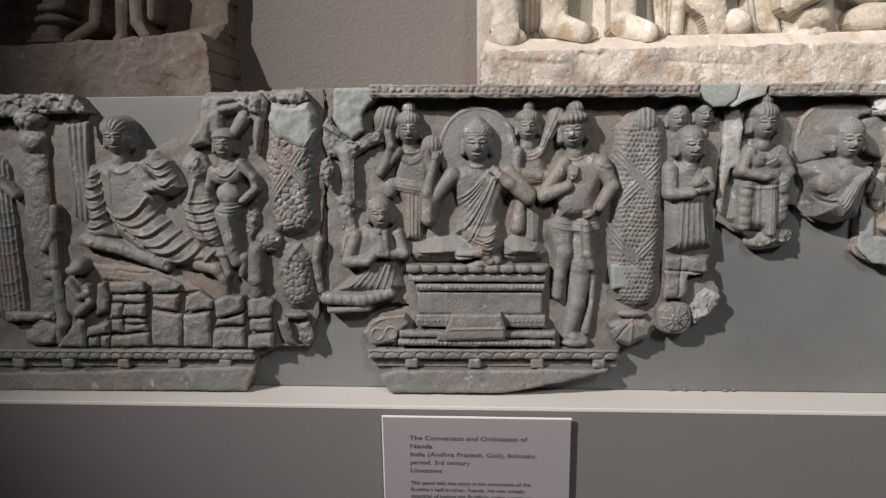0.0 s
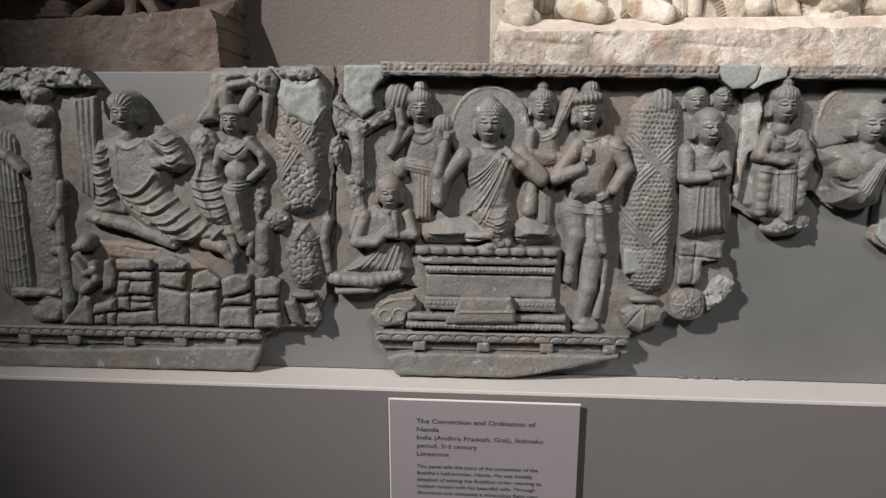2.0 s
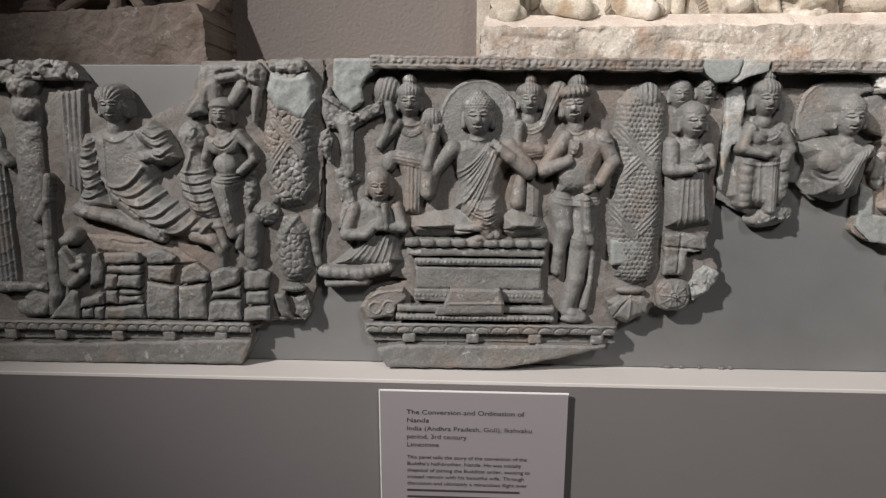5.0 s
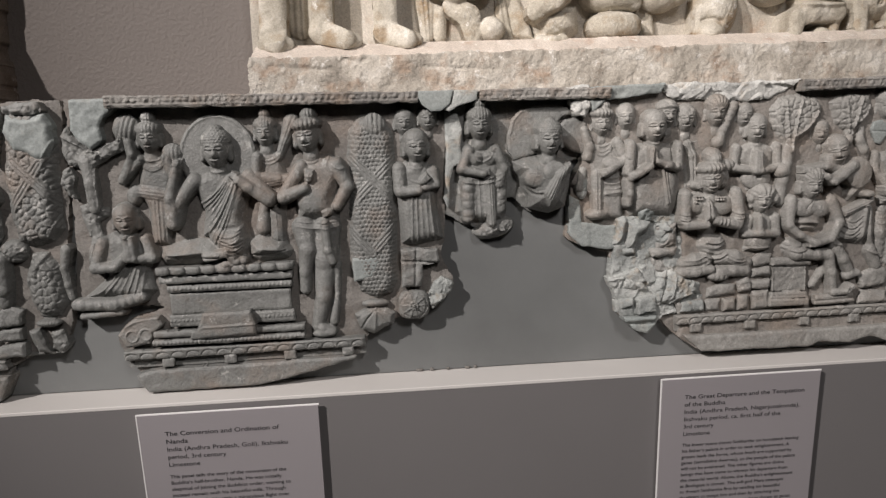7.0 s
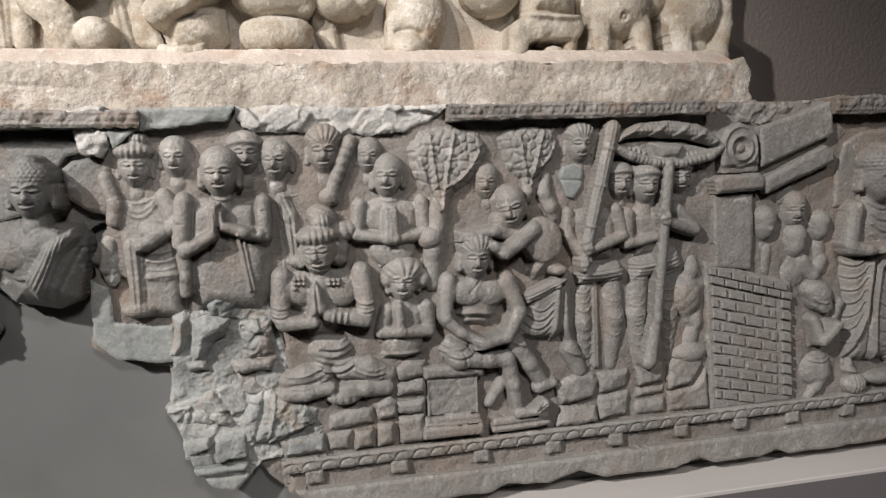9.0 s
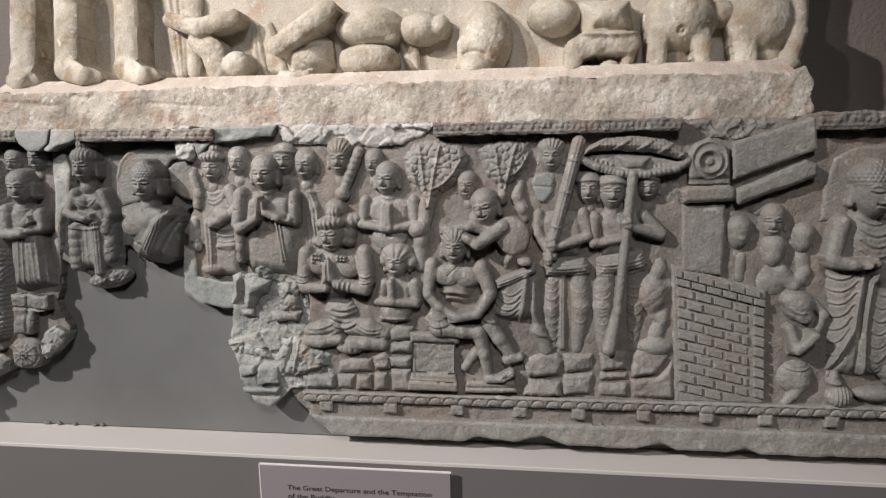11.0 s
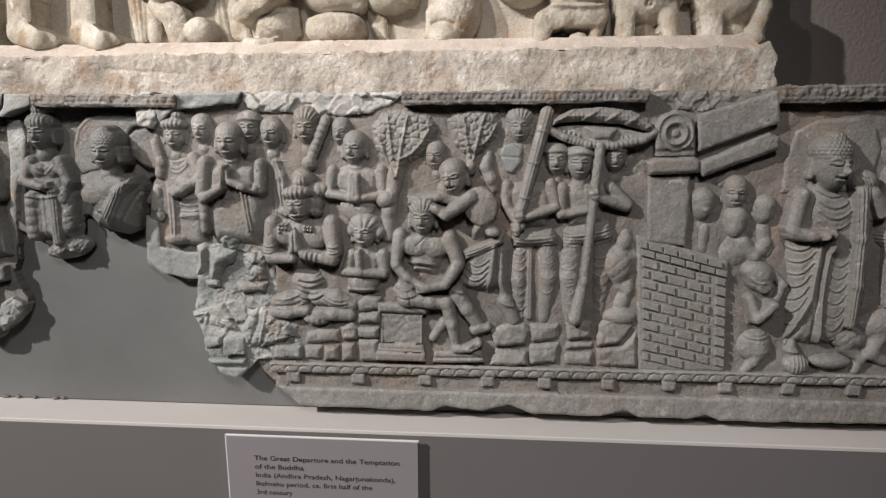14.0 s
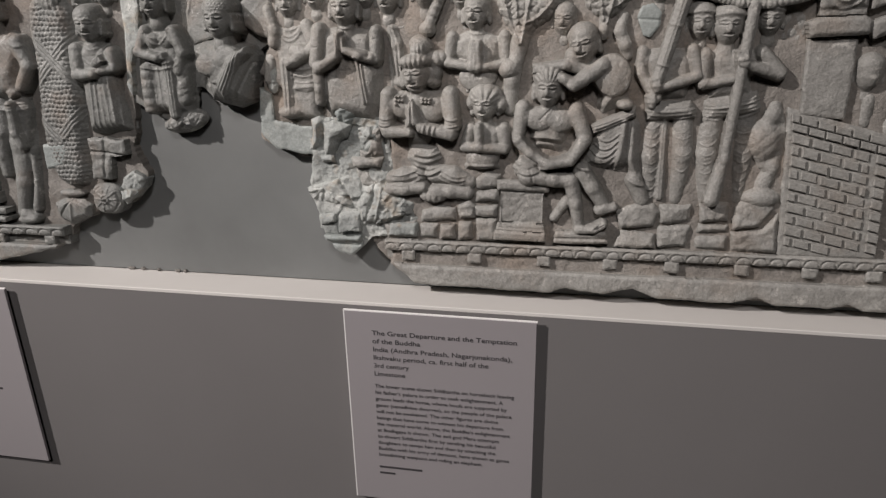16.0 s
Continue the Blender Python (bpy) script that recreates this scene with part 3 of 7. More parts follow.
carve("plaster_patch", long_stone, [slab([(508.2, 307.4), (658.2, 306.6), (643.6, 295.3), (626.8, 288.0), (584.3, 284.7), (552.2, 287.7), (519.9, 288.7), (507.0, 298.0)], 22, 3, 4, shards(26, 6))], [], PALE, "rough pale broken top edge", 2)
carve("plaster_patch", bust_stone, [slab([(395.0, 268.0), (403.0, 273.0), (419.0, 276.0), (427.0, 268.0), (423.0, 234.0), (410.0, 239.0), (398.0, 247.0)], 19, 3, 1)], [], LIMESTONE, "smooth grey slab beside the halo", 2)
carve("plaster_patch", long_stone, [slab([(406.0, 194.1), (418.1, 186.1), (419.8, 161.7), (457.7, 157.0), (460.0, 129.8), (419.3, 135.5), (405.0, 150.6)], 16, 2, 1.5, rough=1.5)], [], PATCH, "smooth grey plaster patch", 2)
carve("broken_edge", long_stone, [slab([(402.0, 306.2), (426.3, 307.3), (429.9, 293.1), (422.3, 274.6), (410.2, 276.6)], 26, 3, 4, shards(12, 6))], [], PALE, "pale broken stone edge", 2)


# bottom rails: scalloped moulding, square blocks below it, plain strip
def rail(parent, p, q, material, teeth, strip, bead, depth=24.0):
    def at(x, down):
        k = (x - p[0]) / (q[0] - p[0])
        return (x, p[1] + (q[1] - p[1]) * k - down)
    forms = [slab([at(p[0], 0), at(q[0], 0), at(q[0], 10.5), at(p[0], 10.5)], depth, 2.5, 0.6)]
    cuts = [line([at(p[0], 2.0), at(q[0], 2.0)], 1.0, 0.8)]
    n = int((q[0] - p[0]) / bead)
    for i in range(n):
        c = at(p[0] + (i + 0.5) * (q[0] - p[0]) / n, 9.5)
        cuts.append(ring_line(c, bead * 0.46, 6.2, 0.7, -1.4, 0, 180, 8))
    carve("scalloped_moulding", parent, forms, cuts, material, "", 4, 0.8, 1, 0.7)
    carve("rail_recess", parent, [slab([at(p[0], 10), at(q[0], 10), at(q[0], 21), at(p[0], 21)], 15, 1, 0.4)], [], material, "", 4, 1.2)
    for x in teeth:
        carve("rail_block", parent, [slab(rect(at(x - 6.5, 20.5), at(x + 6.5, 10)), 22.5, 2.0, 0.8)], [], material, "", 5, 0.8, 1, 0.8)
    carve("plain_strip", parent, [slab(strip, 25, 3, 1.2, rough=1.2)], [], material, "", 1, 1.0, 1, 0.8)


rail(left_stone, (-541.3, 44.6), (-189.2, 46.1), LIMESTONE, [-496.1, -443.1, -388.8, -328.9, -274.6, -220.8],
     [(-544.3, 18.6), (-382.0, 22.0), (-188.8, 29.4), (-187.9, 24.6), (-198.4, 2.8), (-546.6, -1.3)], 11.5)
rail(nanda_stone, (-71.5, 48.6), (180.2, 50.2), LIMESTONE, [-27.0, 36.7, 99.7, 160.7],
     [(-61.7, 22.7), (-40.3, 26.6), (170.8, 30.0), (168.1, 25.9), (93.2, 8.5), (65.0, 3.3), (-49.4, 2.1), (-57.3, 14.5)], 15.5)
rail(long_stone, (525.7, 53.6), (1196.6, 57.1), LIMESTONE_WARM, [548.8, 612.0, 675.8, 735.6, 788.4, 847.2, 902.3, 953.1, 1008.8, 1065.8, 1120.6],
     [(533.8, 30.1), (713.4, 29.9), (1198.2, 32.5), (1199.4, 14.0), (1063.4, 10.0), (948.2, 8.5), (936.8, 13.9), (920.1, 9.1), (877.5, 9.7), (863.4, 15.6), (840.2, 9.4), (777.4, 9.9), (756.1, 17.3), (729.6, 10.9), (697.5, 14.1), (681.4, 9.2), (605.4, 9.8), (554.8, 10.3)], 13.5)


# tall garlanded pillars
def lumps(name, parent, forms, material, label="", back=5.0, wear=1.2):
    for f in forms:
        carve(name, parent, [f], [], material, label, back, 0.8, 1, wear)


def pillar(parent, outline, d, bevel, straps, pattern):
    def banded(u, v, t, s):
        out = pattern(u, v, t, s)
        for (x0, y0), (x1, y1) in straps:
            a, b = x1 - x0, y1 - y0
            k = np.clip(((u - x0) * a + (v - y0) * b) / (a * a + b * b), 0, 1)
            away = np.hypot(u - x0 - k * a, v - y0 - k * b)
            out = np.where(away < 4.6, 1.5 - 1.0 * (np.abs(away - 1.7) < 0.7), out)
        return out
    carve("pillar", parent, [slab(outline, d, bevel, 1.2, banded, rough=1.2, grain=25)], [], LIMESTONE, "round pillar carved with scales and crossed bands", 5, 0.65, 1, 0.6)
pillar(left_stone, [(-169.0, 264.0), (-167.0, 290.0), (-161.0, 303.0), (-131.0, 304.0), (-119.0, 287.0), (-115.0, 266.0), (-119.0, 218.0), (-120.0, 179.0), (-130.0, 166.0), (-150.0, 160.0), (-167.0, 166.0), (-171.0, 202.0), (-173.0, 240.0)], 24, 15, [((-170.0, 193.0), (-133.0, 246.0)), ((-159.0, 249.0), (-120.0, 206.0)), ((-136.0, 160.0), (-117.0, 193.0))], cells(7.0, 2.2, 12))
carve("broken_edge", left_stone, [slab([(-163.0, 302.0), (-147.0, 306.0), (-127.0, 306.0), (-123.0, 297.0), (-139.0, 293.0), (-162.0, 296.0)], 27, 4, 2, shards(14, 5), rough=2)], [], LIMESTONE, "rough broken pillar head", 5)
carve("plaster_patch", left_stone, [slab([(-160.0, 295.0), (-139.0, 292.0), (-123.0, 296.0), (-117.0, 283.0), (-117.0, 265.0), (-123.0, 252.0), (-133.0, 247.0), (-145.0, 254.0), (-157.0, 258.0), (-161.0, 269.0), (-165.0, 278.0)], 26.5, 7, 1.2, rough=1.2, slope=(-0.03, 0.0))], [line([(-131.0, 248.0), (-118.0, 268.0)], 1.2, 1.6)], PATCH, "smooth grey patch on the pillar head", 5)
carve("pillar_foot", left_stone, [slab([(-156.0, 157.0), (-139.0, 156.0), (-129.0, 141.0), (-124.0, 112.0), (-123.0, 101.0), (-133.0, 87.0), (-153.0, 86.0), (-162.0, 102.0), (-165.0, 128.0)], 22, 13, 1.0, cells(6.6, 2.2, 21)), blob((-145.0, 82.0), 13, 4.5, 15, 8, 0, pleats(9, 1.5))],
      [line([(-163.0, 122.0), (-136.0, 158.0)], 2.6, 1.8)], LIMESTONE, "bud-shaped foot of the pillar", 5, 0.7)
carve("side_post", left_stone, [limb([(-119.0, 158.0), (-123.0, 138.0), (-121.0, 121.0), (-119.0, 107.0)], [6, 5, 4.5, 4], [17, 16, 16, 15])], [], LIMESTONE, "", 4, 0.7, 1, 1.0)
carve("broken_block", left_stone, [slab([(-165.0, 76.0), (-153.0, 78.0), (-149.0, 63.0), (-146.0, 50.0), (-158.0, 51.0)], 22, 4, 2, slope=(-0.1, 0.1), rough=2.5), slab([(-144.0, 72.0), (-132.0, 75.0), (-127.0, 58.0), (-134.0, 49.0), (-144.0, 54.0)], 20, 4, 2, shards(10, 4), rough=2), slab([(-201.0, 49.0), (-166.0, 51.0), (-135.0, 49.0), (-178.0, 45.0)], 14, 3, 1.5)], [], LIMESTONE, "", 3)
pillar(nanda_stone, [(170.0, 247.0), (172.0, 270.0), (184.0, 284.0), (199.0, 288.0), (213.0, 282.0), (221.0, 262.0), (222.0, 216.0), (221.0, 152.0), (219.0, 108.0), (212.0, 92.0), (195.0, 87.0), (177.0, 97.0), (168.0, 119.0), (168.0, 163.0), (170.0, 205.0)], 22, 14, [((172.0, 191.0), (221.0, 240.0)), ((174.0, 242.0), (221.0, 192.0)), ((197.0, 145.0), (220.0, 169.0)), ((168.0, 167.0), (193.0, 140.0))], scales(4.6, 2.0))
carve("plaster_patch", nanda_stone, [slab([(171.0, 135.0), (198.0, 138.0), (200.0, 130.0), (193.0, 114.0), (171.0, 109.0)], 23.2, 3, 1, rough=0.8)], [], PATCH, "smooth patch on the cracked pillar", 5)
carve("pillar_finial", nanda_stone, [blob((200.0, 273.0), 12, 13, 18, 6.5, 0, pleats(5, 1.2))], [line([(200.0, 284.0), (200.0, 277.0)], 1.0, -1.8)], LIMESTONE, "lotus at the pillar head", 5)
carve("pillar_foot", nanda_stone, [slab([(170.0, 74.0), (181.0, 79.0), (194.0, 81.0), (207.0, 79.0), (214.0, 74.0), (212.0, 61.0), (201.0, 57.0), (189.0, 51.0), (175.0, 57.0)], 22, 7, 0.8), blob((193.0, 85.0), 15, 4.5, 15, 7)], [line([(193.0, 80.0), (191.0, 53.0)], 1.2, 1.6), line(bend((193.0, 77.0), (177.0, 58.0), -3), 1.0, -1.8), line(bend((193.0, 77.0), (207.0, 60.0), -3), 1.0, -1.8), line(bend((187.0, 77.0), (173.0, 68.0), -2), 1.0, -1.4), line(bend((198.0, 77.0), (212.0, 70.0), -2), 1.0, -1.4)], LIMESTONE, "lotus-shaped foot of the pillar", 5)
def figure(parent, label, *forms, material=None, back=6.0, wear=0.6, soft=1, cell=0.62):
    return carve("carved_figure", parent, forms, [], material or LIMESTONE, label, back, cell, soft, wear, fillet=(0.78, 0.56, 0.36, 0.2))


def body(pts, d, bevel=8.0):
    return slab(pts, d, bevel * 1.5, 0.6)


def hand(c, toward, size, d):
    """A small hand: palm and cut fingers, pointing toward an angle."""
    a = radians(toward)
    x, z = math.cos(a), math.sin(a)
    forms = [blob((c[0] - 0.15 * size * x, c[1] - 0.15 * size * z), 0.42 * size, 0.36 * size, d, 4.0, toward)]
    for k in (-0.3, -0.1, 0.1, 0.3):
        p = (c[0] - k * size * z * 0.9, c[1] + k * size * x * 0.9)
        forms.append(cap(p, (p[0] + 0.55 * size * x, p[1] + 0.55 * size * z), 0.12 * size, 0.1 * size, d + 2.2, d + 1.6))
    return forms


# ---- left stone ----
figure(left_stone, "robed standing figure with ribbed drapery", cap((-453.5, 231.4), (-450.8, 88.5), 15, 17, 12, 12, 0.7, pleats(7, 2.5)), limb([(-465.5, 231.5), (-445.7, 220.0), (-430.9, 205.6)], [7, 6, 5], 20),
       folds((-457.6, 191.4), (-433.5, 191.3), (-464.7, 91.4), (-437.0, 91.6), 8, 5, 6))
figure(left_stone, "robed figure with crossed arms at the stone's end", cap((-493.7, 248.7), (-504.9, 91.1), 17, 19, 12, 12, 0.7, pleats(6, 2)), face((-493.9, 274.1), 30, 16, 0.3, "curl"))
carve("tree_trunk", left_stone, [cap((-409.9, 264.8), (-412.3, 61.7), 15, 14, 12, 12, 0.9), blob((-410.0, 282.6), 17, 14, 14, 14, 0, foliage(7, 2)), blob((-409.2, 259.2), 14, 12, 14, 13), blob((-420.7, 56.8), 17, 10, 13, 10)], [], LIMESTONE, "rough tree trunk", 5, 0.8, 1, 1.6)
carve("tree_branch", left_stone, [limb([(-390.4, 192.3), (-393.7, 168.1), (-404.2, 150.7)], [4.5, 4.5, 5], 20), limb([(-394.9, 168.1), (-395.6, 133.2), (-393.8, 97.8), (-392.5, 70.9), (-400.8, 52.8)], [5, 6, 6, 8, 5], [18, 18, 17, 16, 15]), blob((-403.7, 123.2), 7, 6, 16, 7)], [], LIMESTONE, "", 5)
carve("wavy_hanging", left_stone, [slab([(-374.8, 275.6), (-350.0, 279.7), (-351.0, 253.1), (-355.3, 213.8), (-357.4, 173.9), (-374.3, 185.4), (-375.1, 230.9)], 16, 2, 0.5, pleats(0.35, 2.2))], folds((-371.6, 272.8), (-376.0, 179.7), (-351.9, 278.1), (-359.5, 176.8), 4, 3, -3, 1.2, 1.4), LIMESTONE, "", 4)
figure(left_stone, "reclining robed figure with sweeping folds", face((-319.4, 262.3), 33, 20, 0.5, "comb"),
       body([(-346.6, 235.2), (-328.3, 244.0), (-299.4, 241.5), (-284.0, 230.3), (-275.8, 205.0), (-281.0, 188.0), (-269.1, 173.8), (-243.9, 155.5), (-203.5, 150.9), (-198.2, 140.6), (-224.6, 134.8), (-248.4, 127.8), (-277.6, 132.4), (-309.3, 143.9), (-331.4, 165.2), (-342.6, 196.7)], 25, 10),
       body([(-352.4, 235.2), (-339.5, 235.1), (-339.8, 202.4), (-335.8, 176.7), (-326.3, 162.3), (-358.9, 155.4), (-366.7, 162.4), (-356.7, 182.5), (-361.0, 202.5), (-356.2, 225.1)], 23, 6), folds((-356.9, 224.0), (-339.6, 219.4), (-356.7, 182.5), (-335.8, 176.7), 7, 2, 3, 1.2, 1.4),
       body([(-299.7, 237.6), (-281.6, 248.6), (-267.2, 238.5), (-259.2, 220.1), (-255.0, 212.2), (-267.1, 204.4), (-293.1, 207.9), (-296.4, 218.0), (-280.6, 220.2), (-293.4, 227.5)], 29, 6), folds((-289.2, 239.2), (-268.4, 239.1), (-276.8, 216.8), (-258.2, 217.8), 5, 4, 4, 1.2, 1.6),
       limb([(-361.0, 159.5), (-323.6, 150.8), (-277.6, 132.4)], [8, 8, 7], [18, 18, 17], tex=rings(3, 1)), limb([(-219.4, 146.3), (-213.5, 125.0), (-218.7, 114.6)], [6, 5, 4], 17), limb([(-244.2, 150.9), (-222.1, 127.9)], [5, 4], 18), hand((-285.2, 211.8), 170, 9, 27),
       swags((-334.0, 190.0), (-291.0, 202.0), (-277.0, 137.0), (-223.0, 152.0), 7, 12, 16, 1.9, 4.6), swags((-287.0, 246.0), (-269.0, 249.0), (-282.0, 221.0), (-258.0, 227.0), 4, 6, 8, 1.5, 3.0), swags((-357.0, 225.0), (-340.0, 229.0), (-357.0, 174.0), (-334.0, 181.0), 6, 4, 5, 1.5, 3.0), line(bend((-331.9, 236.2), (-301.0, 236.0), 9), 1.3, 1.4), folds((-335.2, 230.6), (-340.8, 173.9), (-328.2, 230.6), (-327.8, 173.8), 2, 0, 0, 1.2, 1.2), soft=1)
figure(left_stone, "draped figure in ribbed cloth, worn and broken", body([(-258.0, 239.0), (-244.0, 248.0), (-232.0, 239.0), (-234.0, 218.0), (-224.0, 203.0), (-217.0, 171.0), (-221.0, 149.0), (-246.0, 153.0), (-258.0, 173.0), (-262.0, 194.0), (-253.0, 212.0)], 21, 7), blob((-243.0, 234.0), 14, 15, 14, 9, 0, shards(10, 3)), swags((-256.0, 199.0), (-225.0, 201.0), (-247.0, 156.0), (-216.0, 158.0), 6, 3, 6, 1.4, 2.2), line([(-242.0, 218.0), (-250.0, 194.0), (-235.0, 156.0)], 2.0, 2.4), wear=1.0)
figure(left_stone, "standing woman under a carved canopy", face((-211.0, 255.0), 29, 18, 0.2, "band"), body([(-226.0, 231.0), (-215.0, 239.0), (-200.0, 243.0), (-192.0, 226.0), (-198.0, 204.0), (-192.0, 193.0), (-200.0, 178.0), (-200.0, 152.0), (-210.0, 140.0), (-217.0, 163.0), (-222.0, 190.0), (-218.0, 207.0)], 24, 9), blob((-216.0, 224.0), 9, 9, 21, 6), blob((-203.0, 225.0), 9, 9, 21, 6), blob((-209.0, 206.0), 12, 11, 20, 6), swags((-220.0, 235.0), (-198.0, 239.0), (-218.0, 228.0), (-199.0, 231.0), 2, 5, 6, 1.2, 1.8), swags((-220.0, 196.0), (-194.0, 198.0), (-220.0, 191.0), (-194.0, 192.0), 3, 2, 3, 1.3, 2.0),
       limb([(-196.0, 235.0), (-183.0, 222.0), (-181.0, 211.0), (-194.0, 199.0)], [6, 5, 4.5, 4.5], [20, 19, 19, 22]), limb([(-223.0, 229.0), (-229.0, 213.0), (-232.0, 202.0)], [6, 5, 4.5], [20, 18, 16]), limb([(-215.0, 186.0), (-209.0, 160.0), (-205.0, 137.0)], [11, 9, 7], [18, 18, 17]), limb([(-205.0, 137.0), (-196.0, 142.0), (-200.0, 123.0)], [5, 5, 4], 16), limb([(-243.0, 134.0), (-225.0, 130.0), (-218.0, 119.0), (-217.0, 105.0)], [8, 7.5, 6, 5], [17, 18, 18, 17]), folds((-216.0, 184.0), (-209.0, 146.0), (-209.0, 185.0), (-203.0, 152.0), 4, 0, 0, 1.1, 2.0), wear=0.7)
carve("worn_lump", left_stone, [slab([(-193.0, 191.0), (-181.0, 200.0), (-179.0, 175.0), (-189.0, 157.0), (-195.0, 167.0)], 17, 4, 2, shards(10, 4), rough=2)], [], LIMESTONE, "", 4)
carve("leafy_canopy", left_stone, [slab([(-231.0, 301.0), (-213.0, 305.0), (-172.0, 305.0), (-166.0, 294.0), (-171.0, 272.0), (-176.0, 240.0), (-182.0, 248.0), (-181.0, 277.0), (-188.0, 286.0), (-210.0, 284.0), (-220.0, 277.0), (-225.0, 255.0), (-244.0, 251.0), (-249.0, 255.0), (-234.0, 275.0)], 23, 5, 2, rough=3.0, grain=22), cap((-217.0, 280.0), (-217.0, 268.0), 7, 6, 18), cap((-190.0, 280.0), (-199.0, 267.0), 7, 6, 18), slab([(-197.0, 298.0), (-183.0, 302.0), (-172.0, 298.0), (-173.0, 283.0), (-184.0, 287.0), (-195.0, 292.0)], 27, 4, 2, shards(12, 4))], [line([(-212.0, 293.0), (-191.0, 296.0)], 2.0, -3), line([(-182.0, 302.0), (-184.0, 283.0)], 1.6, -3), line([(-226.0, 299.0), (-231.0, 278.0)], 1.6, -1.5)], LIMESTONE, "broken carved canopy", 4)
figure(left_stone, "legs of a small broken attendant", limb([(-184.0, 149.0), (-185.0, 126.0), (-185.0, 105.0)], [9, 10, 8], [17, 16, 15]), blob((-171.0, 158.0), 14, 12, 13, 9, 0, shards(10, 3)), blob((-185.0, 119.0), 8, 6, 22, 4), wear=1.0)
figure(left_stone, "small crouching monkey", blob((-368.6, 132.1), 9, 9, 20, 10), blob((-374.3, 128.6), 6, 5, 26, 5), cap((-377.4, 112.7), (-377.6, 89.0), 11, 12, 14, 14), limb([(-362.6, 109.8), (-359.0, 95.1), (-373.9, 83.1)], [5, 5, 4], 22), limb([(-379.0, 115.6), (-369.4, 100.9), (-360.0, 105.1)], [5, 4, 4], 24), limb([(-377.9, 86.0), (-382.0, 65.0), (-394.8, 51.0)], [3, 3, 2.5], 17))
for pts in ([(-337.0, 115.0), (-319.0, 118.0), (-301.0, 117.0), (-299.0, 106.0), (-337.0, 104.0)], [(-337.0, 103.0), (-300.0, 103.0), (-301.0, 95.0), (-338.0, 95.0)], [(-337.0, 93.0), (-326.0, 93.0), (-328.0, 79.0), (-339.0, 79.0)], [(-324.0, 93.0), (-301.0, 94.0), (-302.0, 79.0), (-325.0, 82.0)], [(-324.0, 79.0), (-302.0, 77.0), (-302.0, 73.0), (-324.0, 73.0)], [(-339.0, 77.0), (-327.0, 77.0), (-327.0, 63.0), (-340.0, 63.0)], [(-325.0, 71.0), (-303.0, 72.0), (-302.0, 64.0), (-325.0, 63.0)], [(-341.0, 60.0), (-301.0, 62.0), (-301.0, 48.0), (-342.0, 47.0)],
            [(-295.0, 117.0), (-278.0, 121.0), (-263.0, 113.0), (-267.0, 106.0), (-294.0, 104.0)], [(-295.0, 103.0), (-265.0, 104.0), (-268.0, 85.0), (-295.0, 88.0)], [(-296.0, 87.0), (-263.0, 83.0), (-267.0, 48.0), (-299.0, 47.0)], [(-259.0, 101.0), (-244.0, 107.0), (-230.0, 97.0), (-232.0, 88.0), (-261.0, 85.0)], [(-262.0, 83.0), (-234.0, 85.0), (-235.0, 48.0), (-264.0, 48.0)], [(-229.0, 98.0), (-215.0, 103.0), (-198.0, 102.0), (-199.0, 87.0), (-228.0, 78.0)], [(-228.0, 77.0), (-199.0, 84.0), (-199.0, 72.0), (-230.0, 70.0)], [(-230.0, 68.0), (-199.0, 69.0), (-198.0, 48.0), (-232.0, 48.0)],
            [(-195.0, 97.0), (-181.0, 102.0), (-167.0, 98.0), (-170.0, 81.0), (-194.0, 80.0)], [(-194.0, 78.0), (-170.0, 79.0), (-170.0, 65.0), (-194.0, 64.0)], [(-195.0, 62.0), (-169.0, 63.0), (-169.0, 49.0), (-195.0, 48.0)], [(-365.0, 69.0), (-342.0, 74.0), (-342.0, 62.0), (-366.0, 58.0)], [(-366.0, 57.0), (-354.0, 60.0), (-355.0, 47.0), (-367.0, 46.0)], [(-352.0, 60.0), (-342.0, 60.0), (-344.0, 47.0), (-353.0, 47.0)], [(-351.0, 115.0), (-343.0, 116.0), (-340.0, 101.0), (-342.0, 85.0), (-356.0, 81.0)], [(-400.0, 47.0), (-376.0, 77.0), (-367.0, 76.0), (-368.0, 46.0)], [(-426.0, 70.0), (-411.0, 75.0), (-396.0, 69.0), (-403.0, 51.0), (-419.0, 49.0)], [(-452.0, 84.0), (-400.0, 85.0), (-399.0, 76.0), (-453.0, 74.0)]):
    carve("rock_block", left_stone, [slab(pts, random.uniform(21, 25.5), 3.6, 1.6, rough=2.2, slope=(random.uniform(-0.06, 0.04), random.uniform(-0.12, 0.06)), seed=random.randint(3, 70))], [], LIMESTONE, "", 6, wear=0.9)
carve("rock_ledge", left_stone, [slab([(-359.0, 134.0), (-333.0, 134.0), (-284.0, 129.0), (-261.0, 119.0), (-242.0, 106.0), (-262.0, 103.0), (-337.0, 116.0), (-350.0, 116.0)], 15, 4, 1.5, rough=2)], [line(bend((-331.0, 128.0), (-296.0, 125.0), 2), 0.9, -1.2)], GROUND_STAIN, "", 5)
